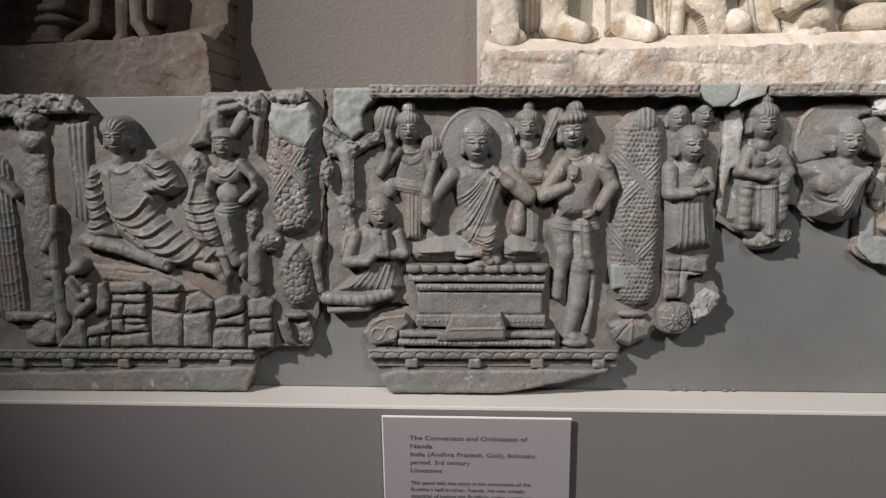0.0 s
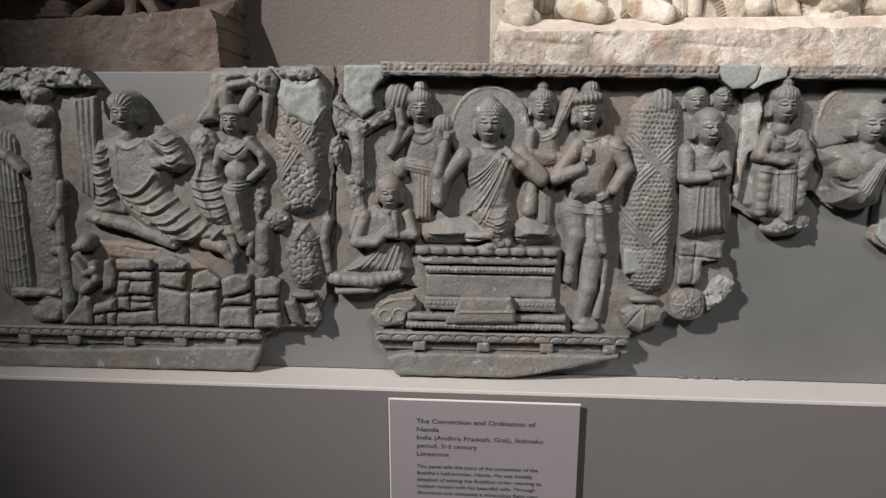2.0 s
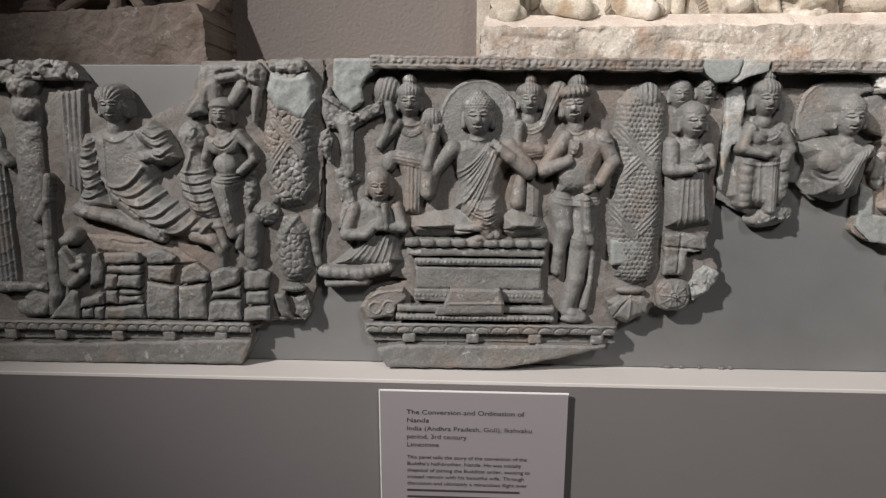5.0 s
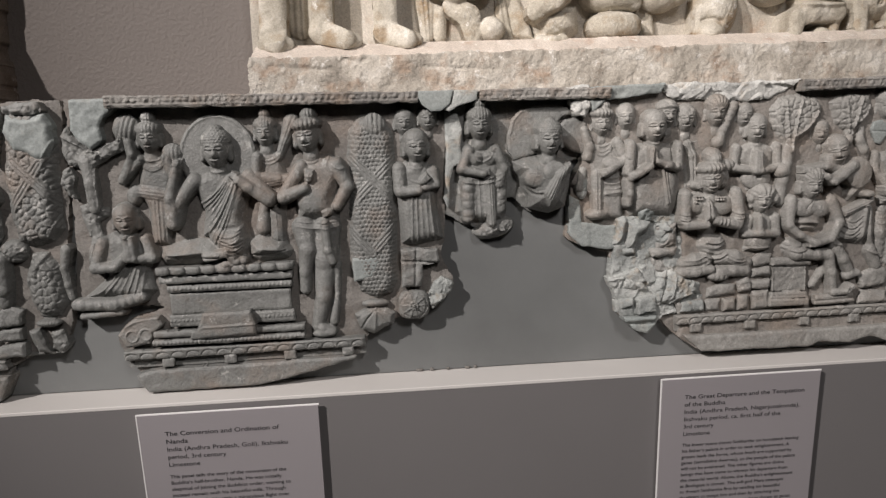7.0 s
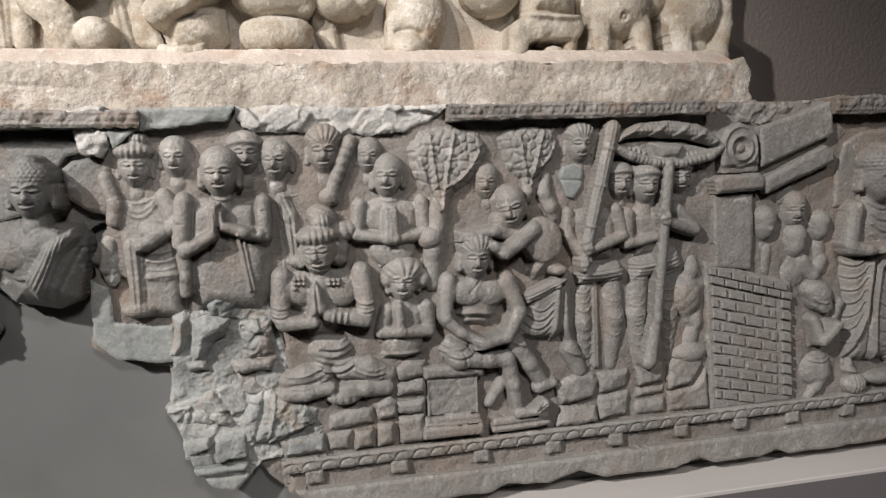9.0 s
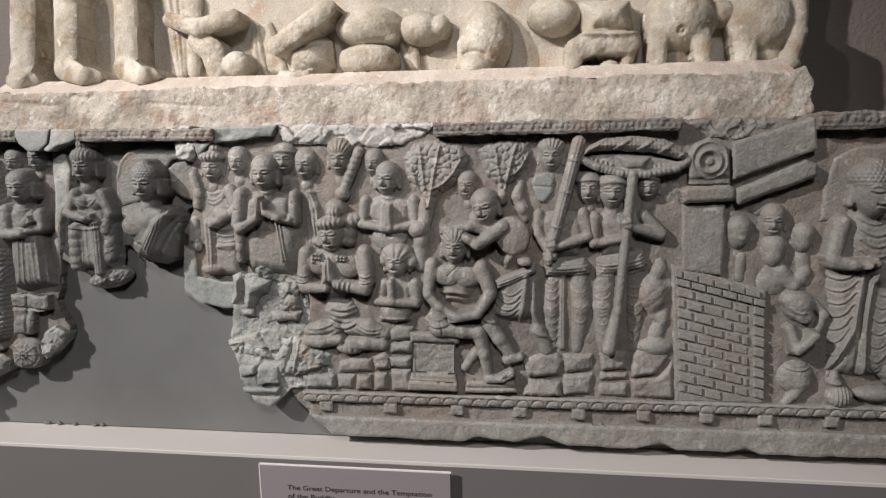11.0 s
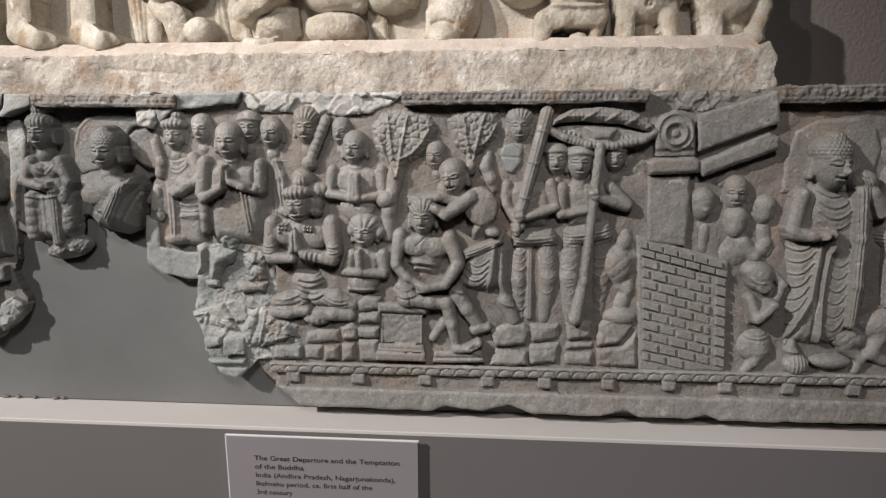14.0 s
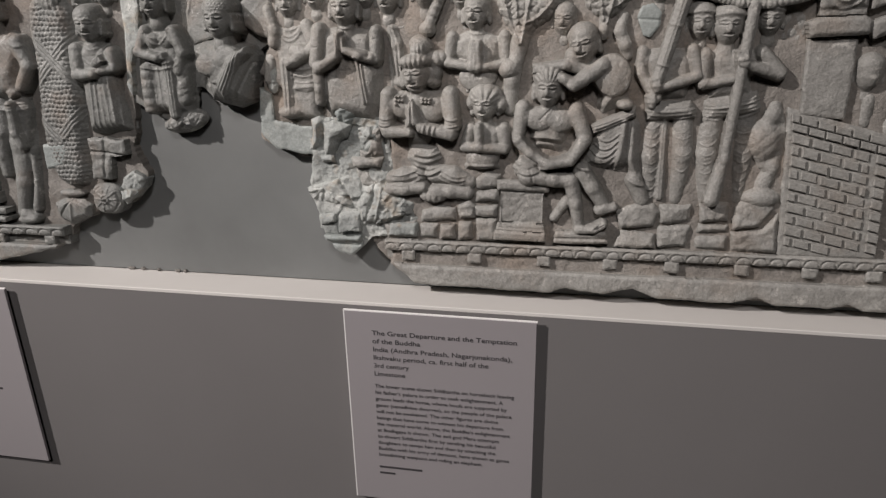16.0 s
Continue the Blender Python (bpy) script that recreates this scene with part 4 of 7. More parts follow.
# ---- stone with the throne ----
halo_at = (40.0, 247.6)
carve("halo", nanda_stone, [disc(halo_at, 38.5, 42, 18)], [ring_line(halo_at, 36, 39.5, 1.0, 0.8)], LIMESTONE, "plain round halo disc", 5)
figure(nanda_stone, "seated cross-legged figure in a thin robe", face((40.0, 253.5), 37, 21, 0.0, "curl"),
       body([(9.9, 226.2), (26.3, 233.7), (54.6, 233.5), (73.0, 229.0), (78.0, 211.7), (67.7, 203.6), (62.3, 181.7), (65.6, 165.1), (18.3, 165.1), (22.3, 190.0), (15.3, 207.6)], 25, 8),
       body([(-31.0, 145.0), (-24.0, 158.0), (5.0, 165.0), (30.0, 163.0), (42.0, 153.0), (41.0, 139.0), (7.0, 133.0), (-23.0, 135.0)], 34, 17), body([(61.0, 161.0), (79.0, 167.0), (103.0, 161.0), (112.0, 146.0), (106.0, 136.0), (75.0, 133.0), (60.0, 140.0)], 33, 17), line(bend((-22.0, 146.0), (36.0, 144.0), 2), 1.0, -1.0), line(bend((62.0, 144.0), (104.0, 145.0), 2), 1.0, -1.0), line(bend((-7.0, 145.0), (-6.0, 135.0), 0), 0.9, -1.4), body([(23.0, 178.0), (62.0, 178.0), (66.0, 161.0), (61.0, 141.0), (40.0, 139.0), (24.0, 161.0)], 29, 10), swags((40.0, 161.0), (59.0, 161.0), (42.0, 150.0), (58.0, 150.0), 4, 3, 4, 1.0, 1.8),
       limb([(15.4, 222.9), (-2.4, 201.1), (-8.7, 180.1)], [9.0, 7.7, 8.1], [20, 20, 19]), limb([(-8.7, 180.1), (-9.0, 206.6), (-2.1, 232.8)], [7.7, 6.8, 5.1], [22, 24, 25]), hand((-0.9, 239.3), 80, 10, 24),
       limb([(70.9, 224.7), (89.4, 203.5)], [9.9, 9.0], [20, 23]), limb([(89.4, 200.7), (70.9, 214.4), (62.2, 221.5)], [8.1, 6.8, 6.3], [25, 28, 29]), hand((58.9, 225.9), 150, 11, 28), limb([(83.5, 194.2), (79.8, 170.6)], [6.3, 8.1], 14),
       limb([(23.1, 144.4), (42.5, 147.8), (52.5, 138.9)], [6.3, 5.4, 4.6], [26, 29, 27]), limb([(59.1, 138.9), (40.3, 135.5), (29.2, 132.1)], [5.4, 5.1, 3.7], [24, 25, 24]), folds((36.0, 172.3), (59.0, 172.3), (34.8, 160.1), (56.9, 162.3), 4, 4, 5, 1.0, 2.0), line([(-17.5, 146.6), (42.5, 142.2)], 1.0, -1.6), line([(101.9, 146.8), (52.5, 142.3)], 1.0, -1.6),
       folds((51.3, 228.1), (15.2, 198.8), (60.0, 219.4), (33.7, 152.3), 9, 6, 4, 1.1, 2.6), line(bend((25.3, 236.4), (54.6, 236.1), 6), 1.4, 1.4))
# throne, course by course
for p, q, d, tex in (((-31.1, 135.3), (109.7, 127.3), 27, rings(0.34, 1.4)), ((-29.0, 126.3), (108.7, 117.8), 25, None), ((-21.8, 115.5), (106.7, 108.2), 23, None), ((-20.3, 106.9), (104.7, 83.8), 20, None), ((-22.3, 84.5), (108.2, 71.3), 23, None), ((-39.0, 68.2), (117.7, 61.0), 26, None), ((-40.3, 59.4), (117.8, 53.0), 28, None)):
    forms = [slab(rect((p[0], q[1]), (q[0], p[1])), d, 2.2, 1.0, rough=0.8)]
    if d in (23, 28):
        n = int((q[0] - p[0]) / 4.2)
        forms += [blob((p[0] + (i + 0.5) * (q[0] - p[0]) / n, (p[1] + q[1]) / 2), 1.0, 1.3, d - 0.3, 0.9) for i in range(n)]
    carve("throne_course", nanda_stone, forms, [], LIMESTONE, "", 6)
for i in range(9):
    x0, x1 = -30.0 + i * 15.4, -30.0 + i * 15.4 + 14.6
    carve("cushion_roll", nanda_stone, [blob(((x0 + x1) / 2, 131.6), 7.4, 4.6, 24, 6, 0, None, 3.0)], [], LIMESTONE, "", 6)
carve("footstool", nanda_stone, [slab([(14.4, 87.1), (63.7, 87.5), (68.2, 72.0), (67.1, 61.7), (8.6, 59.9), (6.4, 65.7)], 33, 3, 0.8, rough=0.8), slab([(1.9, 68.0), (67.6, 70.9), (67.6, 59.4), (-1.6, 58.7)], 30, 2, 0.8)], [line([(14.3, 71.6), (67.0, 72.6)], 1.0, 1.2)], LIMESTONE, "plain block footstool", 6)
carve("makara_scroll", nanda_stone, [slab([(-76.9, 64.9), (-60.4, 81.4), (-31.9, 85.0), (-28.7, 74.1), (-39.1, 66.4), (-42.7, 54.7), (-68.5, 52.1)], 23, 3, 1.5)], [ring_line((-60.8, 63.9), 6, 6, 0.9, 1.3), ring_line((-47.1, 65.2), 6, 6, 0.9, 1.3), line(bend((-68.0, 73.7), (-33.7, 81.6), -3), 1.2, 1.4)], LIMESTONE, "worn scroll carving", 6)
figure(nanda_stone, "kneeling devotee with joined hands", face((-57.1, 185.8), 31, 19, 0.6, "bald"), body([(-86.7, 168.0), (-71.3, 174.7), (-43.4, 170.7), (-32.0, 151.1), (-38.0, 128.5), (-32.6, 110.3), (-47.5, 99.9), (-75.9, 104.3), (-113.1, 104.1), (-98.5, 114.0), (-82.1, 128.4), (-90.7, 145.4)], 22, 8), limb([(-81.2, 163.5), (-89.8, 138.6)], [7, 7], [20, 22]), limb([(-89.8, 137.4), (-69.4, 138.6), (-54.4, 152.2)], [6.5, 6, 5], [24, 26, 28]), limb([(-56.4, 166.8), (-54.5, 146.6)], [3.5, 5], 29), limb([(-50.2, 166.8), (-50.0, 146.6)], [3.5, 5], 28),
       limb([(-39.6, 165.1), (-33.2, 145.5), (-47.8, 145.5)], [6.5, 6.5, 5], [17, 20, 26]), limb([(-113.2, 99.5), (-76.0, 98.6), (-47.5, 104.5)], [7, 8, 6], 18, 1, rings(4, 1)), limb([(-109.6, 86.8), (-70.5, 89.4)], [4, 4], 17), folds((-66.7, 134.1), (-91.7, 110.0), (-41.2, 139.8), (-47.4, 108.5), 7, 2, 2, 1.1, 1.6), line(bend((-74.2, 173.5), (-43.4, 172.4), 5), 1.2, 1.2))
figure(nanda_stone, "attendant with a knotted headdress", face((-26.8, 267.5), 30, 16, 0.2, "knot"), body([(-39.2, 250.4), (-11.7, 252.9), (-4.3, 228.4), (-9.1, 195.6), (-15.1, 156.7), (-34.1, 156.7), (-35.7, 195.7), (-44.3, 212.3)], 19, 6), limb([(-37.6, 246.1), (-55.1, 226.0), (-43.5, 251.5), (-45.5, 263.9)], [6, 5.5, 4.5, 4], [17, 19, 21, 21]), limb([(-10.7, 247.5), (-5.4, 228.4), (0.2, 238.2)], [6.5, 5.5, 5], 18), limb([(-45.3, 215.0), (-23.3, 211.1), (-4.0, 206.6)], [7, 8, 7], 15, 0.8, pleats(4, 1)),
       folds((-31.1, 204.0), (-30.8, 157.8), (-15.6, 203.9), (-17.3, 157.9), 5, 0, 0, 1.1, 1.6), folds((-38.1, 249.3), (-11.7, 250.2), (-36.0, 240.6), (-12.9, 241.5), 4, 7, 8, 1.2, 1.6), blob((-46.6, 209.5), 8, 10, 14, 8), hand((1.8, 241.9), 70, 9, 18))
carve("tree", nanda_stone, [slab([(-112.0, 275.0), (-105.0, 284.0), (-100.0, 273.0), (-81.0, 256.0), (-68.0, 264.0), (-59.0, 267.0), (-52.0, 290.0), (-47.0, 272.0), (-51.0, 256.0), (-66.0, 250.0), (-77.0, 243.0), (-83.0, 238.0), (-93.0, 240.0), (-101.0, 241.0), (-108.0, 243.0), (-113.0, 257.0)], 21, 5, 1.5, shards(11, 3.5, 4), rough=2), limb([(-89.0, 244.0), (-87.0, 223.0), (-86.0, 198.0)], [9, 8, 6.5], [16, 17, 16])],
      [line([(-111.0, 272.0), (-81.0, 255.0)], 1.2, 2.4), line([(-102.0, 273.0), (-86.0, 258.0)], 0.9, -2), line([(-81.0, 256.0), (-57.0, 267.0)], 1.3, 2.2), line([(-53.0, 286.0), (-56.0, 263.0)], 1.2, 2.0), line([(-96.0, 238.0), (-89.0, 201.0)], 1.0, -2.0), line([(-81.0, 238.0), (-81.0, 201.0)], 1.0, 1.6)], LIMESTONE, "worn broken tree with spreading branches", 4, 0.7, 1, 0.9)
carve("worn_lump", nanda_stone, [slab([(-114.0, 238.0), (-106.0, 242.0), (-101.0, 231.0), (-104.0, 219.0), (-101.0, 207.0), (-109.0, 211.0), (-116.0, 224.0)], 23, 5, 1.5, cells(7, 2.2, 8), rough=2)], [], LIMESTONE, "hanging bunch of carved leaves", 4, 0.7, 1, 1.0)
carve("worn_lump", nanda_stone, [slab([(-102.0, 201.0), (-91.0, 204.0), (-73.0, 199.0), (-73.0, 190.0), (-83.0, 184.0), (-80.0, 163.0), (-90.0, 141.0), (-98.0, 141.0), (-95.0, 168.0), (-101.0, 189.0)], 18, 4, 2, shards(14, 5, 6), rough=2)], [], LIMESTONE, "broken lump of carving", 4, 0.7, 1, 0.9)
carve("fly_whisk", nanda_stone, [blob((-48.0, 278.0), 13, 15, 15, 9, -15, pleats(6, 1.6)), limb([(-47.0, 264.0), (-45.0, 249.0)], [4, 4], 20), blob((-5.0, 251.0), 11, 11, 14, 9, 0, pleats(6, 1.5))], [], LIMESTONE, "", 5)
figure(nanda_stone, "attendant holding a fly whisk", face((88.9, 269.5), 28, 15, 0.0, "knot"), body([(76.1, 250.5), (104.5, 251.8), (109.7, 222.3), (105.8, 184.3), (104.0, 151.2), (83.8, 151.2), (83.4, 200.8)], 18, 6), limb([(79.4, 245.1), (77.3, 225.2), (99.5, 222.4)], [6, 6, 5], 19), limb([(100.9, 242.8), (108.2, 259.8), (116.4, 278.2)], [4, 6, 10], 16, 1, pleats(4, 1)), folds((77.7, 250.4), (102.9, 251.3), (79.4, 242.9), (103.0, 243.8), 3, 6, 7, 1.2, 1.6), limb([(81.7, 217.1), (108.6, 221.2)], [6, 6], 18, 0.8, pleats(4, 1)), folds((88.8, 211.6), (89.3, 151.2), (99.6, 211.6), (100.2, 151.2), 3, 0, 0, 1.0, 1.3))
figure(nanda_stone, "standing man with hand on hip", face((132.0, 264.8), 34, 20, -0.5, "turban", -6), body([(118.1, 234.1), (131.3, 242.5), (152.5, 245.5), (167.0, 235.8), (165.3, 217.7), (156.1, 200.5), (159.8, 178.7), (116.7, 177.7), (114.3, 195.2), (120.5, 216.9)], 26, 9),
       body([(110.2, 178.8), (159.8, 179.8), (162.2, 165.1), (151.6, 157.9), (116.4, 159.0)], 23, 9), limb([(121.2, 170.0), (124.7, 146.8), (120.7, 123.4), (119.9, 103.7)], [12.6, 9.9, 7.2, 6.3], [15, 18, 17, 16]), limb([(147.1, 170.0), (142.3, 134.7), (138.7, 95.4), (130.4, 62.3)], [14.4, 12.6, 9.9, 7.2], [13, 15, 15, 14]), body([(151.3, 173.3), (163.2, 172.2), (159.8, 129.1), (154.2, 84.2), (146.8, 69.9)], 14, 5), blob((137.2, 54.9), 13, 5, 16, 8),
       limb([(159.6, 233.8), (169.7, 211.2), (158.4, 191.8)], [8.6, 7.7, 6.3], [20, 21, 22]), hand((148.9, 185.3), 200, 10, 23), limb([(123.5, 233.0), (103.4, 203.4)], [8.1, 7.2], [20, 22]), limb([(103.5, 201.8), (126.5, 211.4)], [7.2, 6.3], [23, 27]), hand((131.6, 223.2), 80, 12, 27), cap((136.0, 60.1), (146.0, 56.7), 6, 5, 18), blob((133.6, 199.5), 17, 15, 20, 8),
       folds((115.6, 179.9), (160.8, 179.8), (114.6, 172.2), (162.1, 171.1), 4, 2, 3, 1.3, 1.9), limb([(144.8, 174.4), (146.5, 145.8), (151.0, 133.6)], [4.6, 5.4, 4.6], 26, 1, pleats(4, 1)), limb([(154.9, 129.1), (152.9, 95.5), (148.0, 67.1)], [4.6, 3.7, 5.4], 15), line(bend((123.3, 240.5), (147.2, 244.5), 6), 1.1, 1.4), line(bend((158.6, 231.6), (169.2, 231.6), 2), 1.5, 1.4))
figure(nanda_stone, "robed monk with joined hands", face((242.1, 250.0), 33, 21, 0.5, "bald"), body([(218.9, 227.0), (231.7, 235.4), (255.3, 233.1), (263.1, 220.3), (263.6, 184.0), (269.2, 151.4), (240.3, 145.9), (223.8, 147.5), (221.1, 194.8)], 24, 8), limb([(224.2, 226.9), (224.9, 204.5)], [7.7, 7.2], [21, 23]), limb([(225.0, 202.9), (243.9, 204.4)], [6.3, 5.1], [24, 28]), limb([(259.8, 224.1), (262.5, 209.7), (251.1, 207.6)], [6.3, 5.4, 4.6], [19, 21, 26]), hand((249.7, 215.1), 40, 11, 28),
       folds((236.8, 197.5), (235.4, 148.1), (259.8, 200.1), (265.0, 151.4), 6, 0, 0, 1.2, 1.8), folds((231.8, 232.2), (252.7, 231.0), (232.3, 218.9), (250.6, 218.8), 2, 5, 6, 1.0, 1.0))
figure(nanda_stone, "small onlooking head", face((231.8, 275.3), 27, 11, 0.0, "bald"), back=5)
figure(nanda_stone, "small onlooking head", face((256.4, 279.1), 27, 11, 0.1, "bald"), back=5)
carve("broken_block", nanda_stone, [slab([(221.8, 142.6), (261.7, 141.6), (263.9, 126.2), (246.5, 123.9), (243.6, 101.7), (223.2, 101.5)], 22, 3, 2.5, rough=3)], [line([(222.2, 129.3), (262.3, 126.2)], 1.2, -2.5), line([(238.9, 141.5), (236.5, 104.4)], 1.2, -2)], LIMESTONE, "", 5)
carve("rosette", nanda_stone, [blob((234.0, 81.0), 17, 16, 12, 11, 0, None, 3.2)], [line([(234.0, 81.0), (234.0 + 14 * math.cos(k * math.pi / 5), 81.0 + 14 * math.sin(k * math.pi / 5))], 0.8, 0.9) for k in range(10)] + [ring_line((234.0, 81.0), 4, 4, 1.0, 1.2), ring_line((234.0, 81.0), 14, 13.5, 0.9, -1.2)], LIMESTONE, "worn rosette boss at the broken corner", 4, 0.7, 1, 0.8)
carve("broken_edge", nanda_stone, [slab([(251.0, 91.0), (256.0, 104.0), (265.0, 112.0), (279.0, 102.0), (276.0, 93.0), (266.0, 84.0), (254.0, 75.0)], 20, 3, 2, shards(10, 5), rough=2.5)], [], BROKEN, "rough broken tip of the stone", 3)
# ---- stone with the bust ----
figure(bust_stone, "standing woman with a necklace", face((310.2, 270.2), 32, 18, 0.0, "knot"), body([(296.0, 246.4), (325.7, 248.3), (335.1, 226.2), (332.2, 205.1), (337.7, 181.1), (334.4, 166.6), (294.7, 168.8), (282.7, 178.5), (288.5, 210.6), (292.9, 226.5)], 21, 7), blob((305.4, 234.8), 8, 7, 18, 7), blob((320.3, 234.7), 8, 7, 18, 7), limb([(298.2, 243.3), (290.9, 225.4)], [6.3, 5.4], [19, 21]), limb([(290.9, 223.9), (311.8, 219.0)], [5.4, 4.6], [22, 26]), limb([(327.0, 243.0), (335.2, 223.6), (329.0, 207.8)], [6.3, 5.9, 5.4], 20),
       limb([(295.9, 207.9), (295.5, 173.1)], [8.1, 7.2], 18, 1, rings(4, 1)), limb([(319.3, 214.7), (320.9, 166.6)], [6.3, 5.4], 20, 1, pleats(4, 1.5)), limb([(331.9, 210.4), (330.4, 181.1)], [8.1, 7.2], 15, 1, foliage(6, 1.5)), hand((313.9, 220.0), 10, 9, 26), folds((297.0, 247.5), (325.7, 248.3), (300.5, 239.1), (323.1, 239.4), 4, 7, 8, 1.2, 1.8), blob((324.4, 159.6), 22, 9, 10, 9, 12, shards(8, 4)), folds((291.3, 217.0), (329.4, 217.8), (290.5, 211.7), (329.7, 212.5), 2, 4, 4, 1.3, 1.8), folds((303.0, 210.5), (304.0, 170.4), (313.3, 210.5), (314.4, 170.4), 3, 0, 0, 1.0, 1.3))
carve("halo", bust_stone, [slab([(340.0, 260.0), (344.0, 275.0), (353.0, 284.0), (367.0, 289.0), (398.0, 288.0), (412.0, 283.0), (411.0, 278.0), (399.0, 276.0), (393.0, 267.0), (393.0, 242.0), (346.0, 232.0), (340.0, 243.0)], 17, 2.0, 0.6)], [line([(343.0, 259.0), (347.0, 273.0), (355.0, 282.0), (367.0, 286.0)], 1.0, 0.8)], LIMESTONE, "broken halo disc", 5)
figure(bust_stone, "haloed bust with a robe over one shoulder", face((381.0, 253.0), 34, 32, 0.0, "curl"), body([(346.0, 230.0), (357.0, 234.0), (371.0, 236.0), (389.0, 233.0), (404.0, 230.0), (408.0, 221.0), (405.0, 198.0), (401.0, 181.0), (385.0, 175.0), (361.0, 181.0), (360.0, 194.0), (356.0, 202.0), (352.0, 215.0), (347.0, 221.0)], 36, 12), blob((365.0, 213.0), 11, 10, 32, 5), blob((387.0, 220.0), 12, 10, 33, 5),
       body([(404.0, 230.0), (389.0, 221.0), (373.0, 198.0), (376.0, 189.0), (381.0, 181.0), (387.0, 192.0), (394.0, 208.0), (406.0, 223.0)], 39, 4), folds((388.0, 218.0), (375.0, 195.0), (400.0, 225.0), (384.0, 187.0), 5, 1, 1, 1.0, 2.4), line(bend((356.0, 204.0), (373.0, 195.0), 3), 1.3, -2.0), line(bend((357.0, 207.0), (373.0, 198.0), 4), 1.2, 1.2), line([(405.0, 215.0), (393.0, 190.0), (385.0, 175.0)], 1.2, -1.6), wear=0.6)
# ---- long stone ----
W = LIMESTONE_WARM
# heads of the back row
for c, h, turn, hair in (((441.0, 268.3), 29, 0.1, "turban"), ((467.5, 273.7), 27, -0.2, "bald"), ((512.7, 275.0), 29, 0.2, "band"), ((533.8, 269.9), 29, -0.4, "bald"), ((567.2, 275.3), 31, -0.2, "comb"), ((599.2, 271.3), 25, -0.4, "bald"), ((685.8, 250.0), 26, -0.4, "bald"), ((761.2, 276.2), 29, 0.0, "comb"), ((794.5, 246.8), 29, -0.1, "band"), ((846.7, 248.8), 27, -0.2, "band")):
    figure(long_stone, "carved onlooking head in the crowd", face(c, h, 16, turn, hair), cap((c[0], c[1] - 0.55 * h), (c[0], c[1] - 1.1 * h), 0.36 * h, 0.5 * h, 8), material=W)
figure(long_stone, "bearer with a rolled bundle", body([(426.2, 250.1), (455.0, 252.5), (465.7, 232.4), (468.4, 194.9), (467.8, 161.5), (432.7, 163.0), (427.8, 194.4), (421.3, 226.6)], 20, 7), limb([(422.0, 261.3), (427.2, 242.7), (425.8, 232.0)], [5, 6, 6], 19), limb([(458.2, 247.2), (465.6, 229.7)], [6.5, 6], [19, 21]), limb([(465.6, 228.1), (444.9, 215.0)], [6, 5], [22, 25]), blob((450.6, 224.2), 9, 7, 23, 6), hand((443.2, 215.0), 200, 9, 26), folds((429.6, 251.2), (453.9, 252.5), (431.6, 240.6), (452.6, 241.8), 4, 5, 7, 1.1, 1.7),
       limb([(436.6, 213.3), (436.9, 172.9)], [7, 6], 17, 1, pleats(3, 1.8)), limb([(421.1, 218.5), (418.4, 199.6)], [6, 6], 15), folds((444.8, 209.7), (467.0, 213.1), (445.0, 191.9), (468.4, 194.9), 4, 2, 3, 1.1, 1.4), line([(445.0, 192.5), (467.8, 193.8)], 2.0, 2.2), blob((436.8, 170.2), 12, 6, 16, 7, 0, rings(3, 1)), material=W)
figure(long_stone, "robed monk with joined palms", face((496.0, 262.0), 33, 25, -0.1, "bald"), body([(465.0, 244.0), (472.0, 248.0), (486.0, 249.0), (506.0, 248.0), (521.0, 247.0), (527.0, 235.0), (532.0, 205.0), (530.0, 191.0), (528.0, 176.0), (520.0, 161.0), (474.0, 166.0), (467.0, 184.0), (466.0, 204.0), (462.0, 210.0), (463.0, 231.0)], 27, 11), limb([(471.0, 243.0), (468.0, 215.0)], [7.0, 6.6], [25, 27]), limb([(471.0, 210.0), (479.0, 214.0), (489.0, 220.0)], [5.7, 4.9, 4.6], [30, 33, 35]), limb([(523.0, 241.0), (523.0, 218.0)], [6.6, 6.1], [24, 26]), limb([(519.0, 219.0), (510.0, 221.0), (499.0, 225.0)], [5.3, 5.1, 4.1], [29, 32, 34]), body([(488.0, 240.0), (491.0, 242.0), (495.0, 241.0), (494.0, 227.0), (492.0, 218.0), (488.0, 223.0)], 39, 3), body([(494.0, 237.0), (497.0, 237.0), (499.0, 226.0), (498.0, 223.0), (494.0, 222.0)], 38, 3), [line([(489.0, 239.0), (490.0, 228.0)], 0.5, -0.9), line([(491.0, 240.0), (492.0, 228.0)], 0.5, -0.9)],
       line([(477.0, 241.0), (477.0, 232.0), (475.0, 217.0)], 1.4, -3.0), line([(518.0, 244.0), (517.0, 231.0), (518.0, 221.0)], 1.4, -3.0), line([(506.0, 219.0), (509.0, 201.0), (512.0, 180.0)], 1.3, 2.2), line([(510.0, 213.0), (512.0, 198.0), (515.0, 180.0)], 1.0, 1.6), limb([(469.0, 206.0), (470.0, 192.0), (469.0, 181.0)], [5.7, 4.9, 4.9], [26, 26, 24]), line([(487.0, 214.0), (486.0, 202.0)], 0.8, -0.8), [line([(491.0, 208.0), (495.0, 208.0)], 0.5, -0.9), line([(467.0, 228.0), (471.0, 228.0)], 0.5, -0.9), line([(522.0, 235.0), (524.0, 235.0)], 0.5, -0.9), line([(508.0, 234.0), (511.0, 234.0)], 0.5, -0.9)], line(bend((487.0, 249.0), (506.0, 248.0), 5), 1.2, 1.6), wear=0.5, material=W)
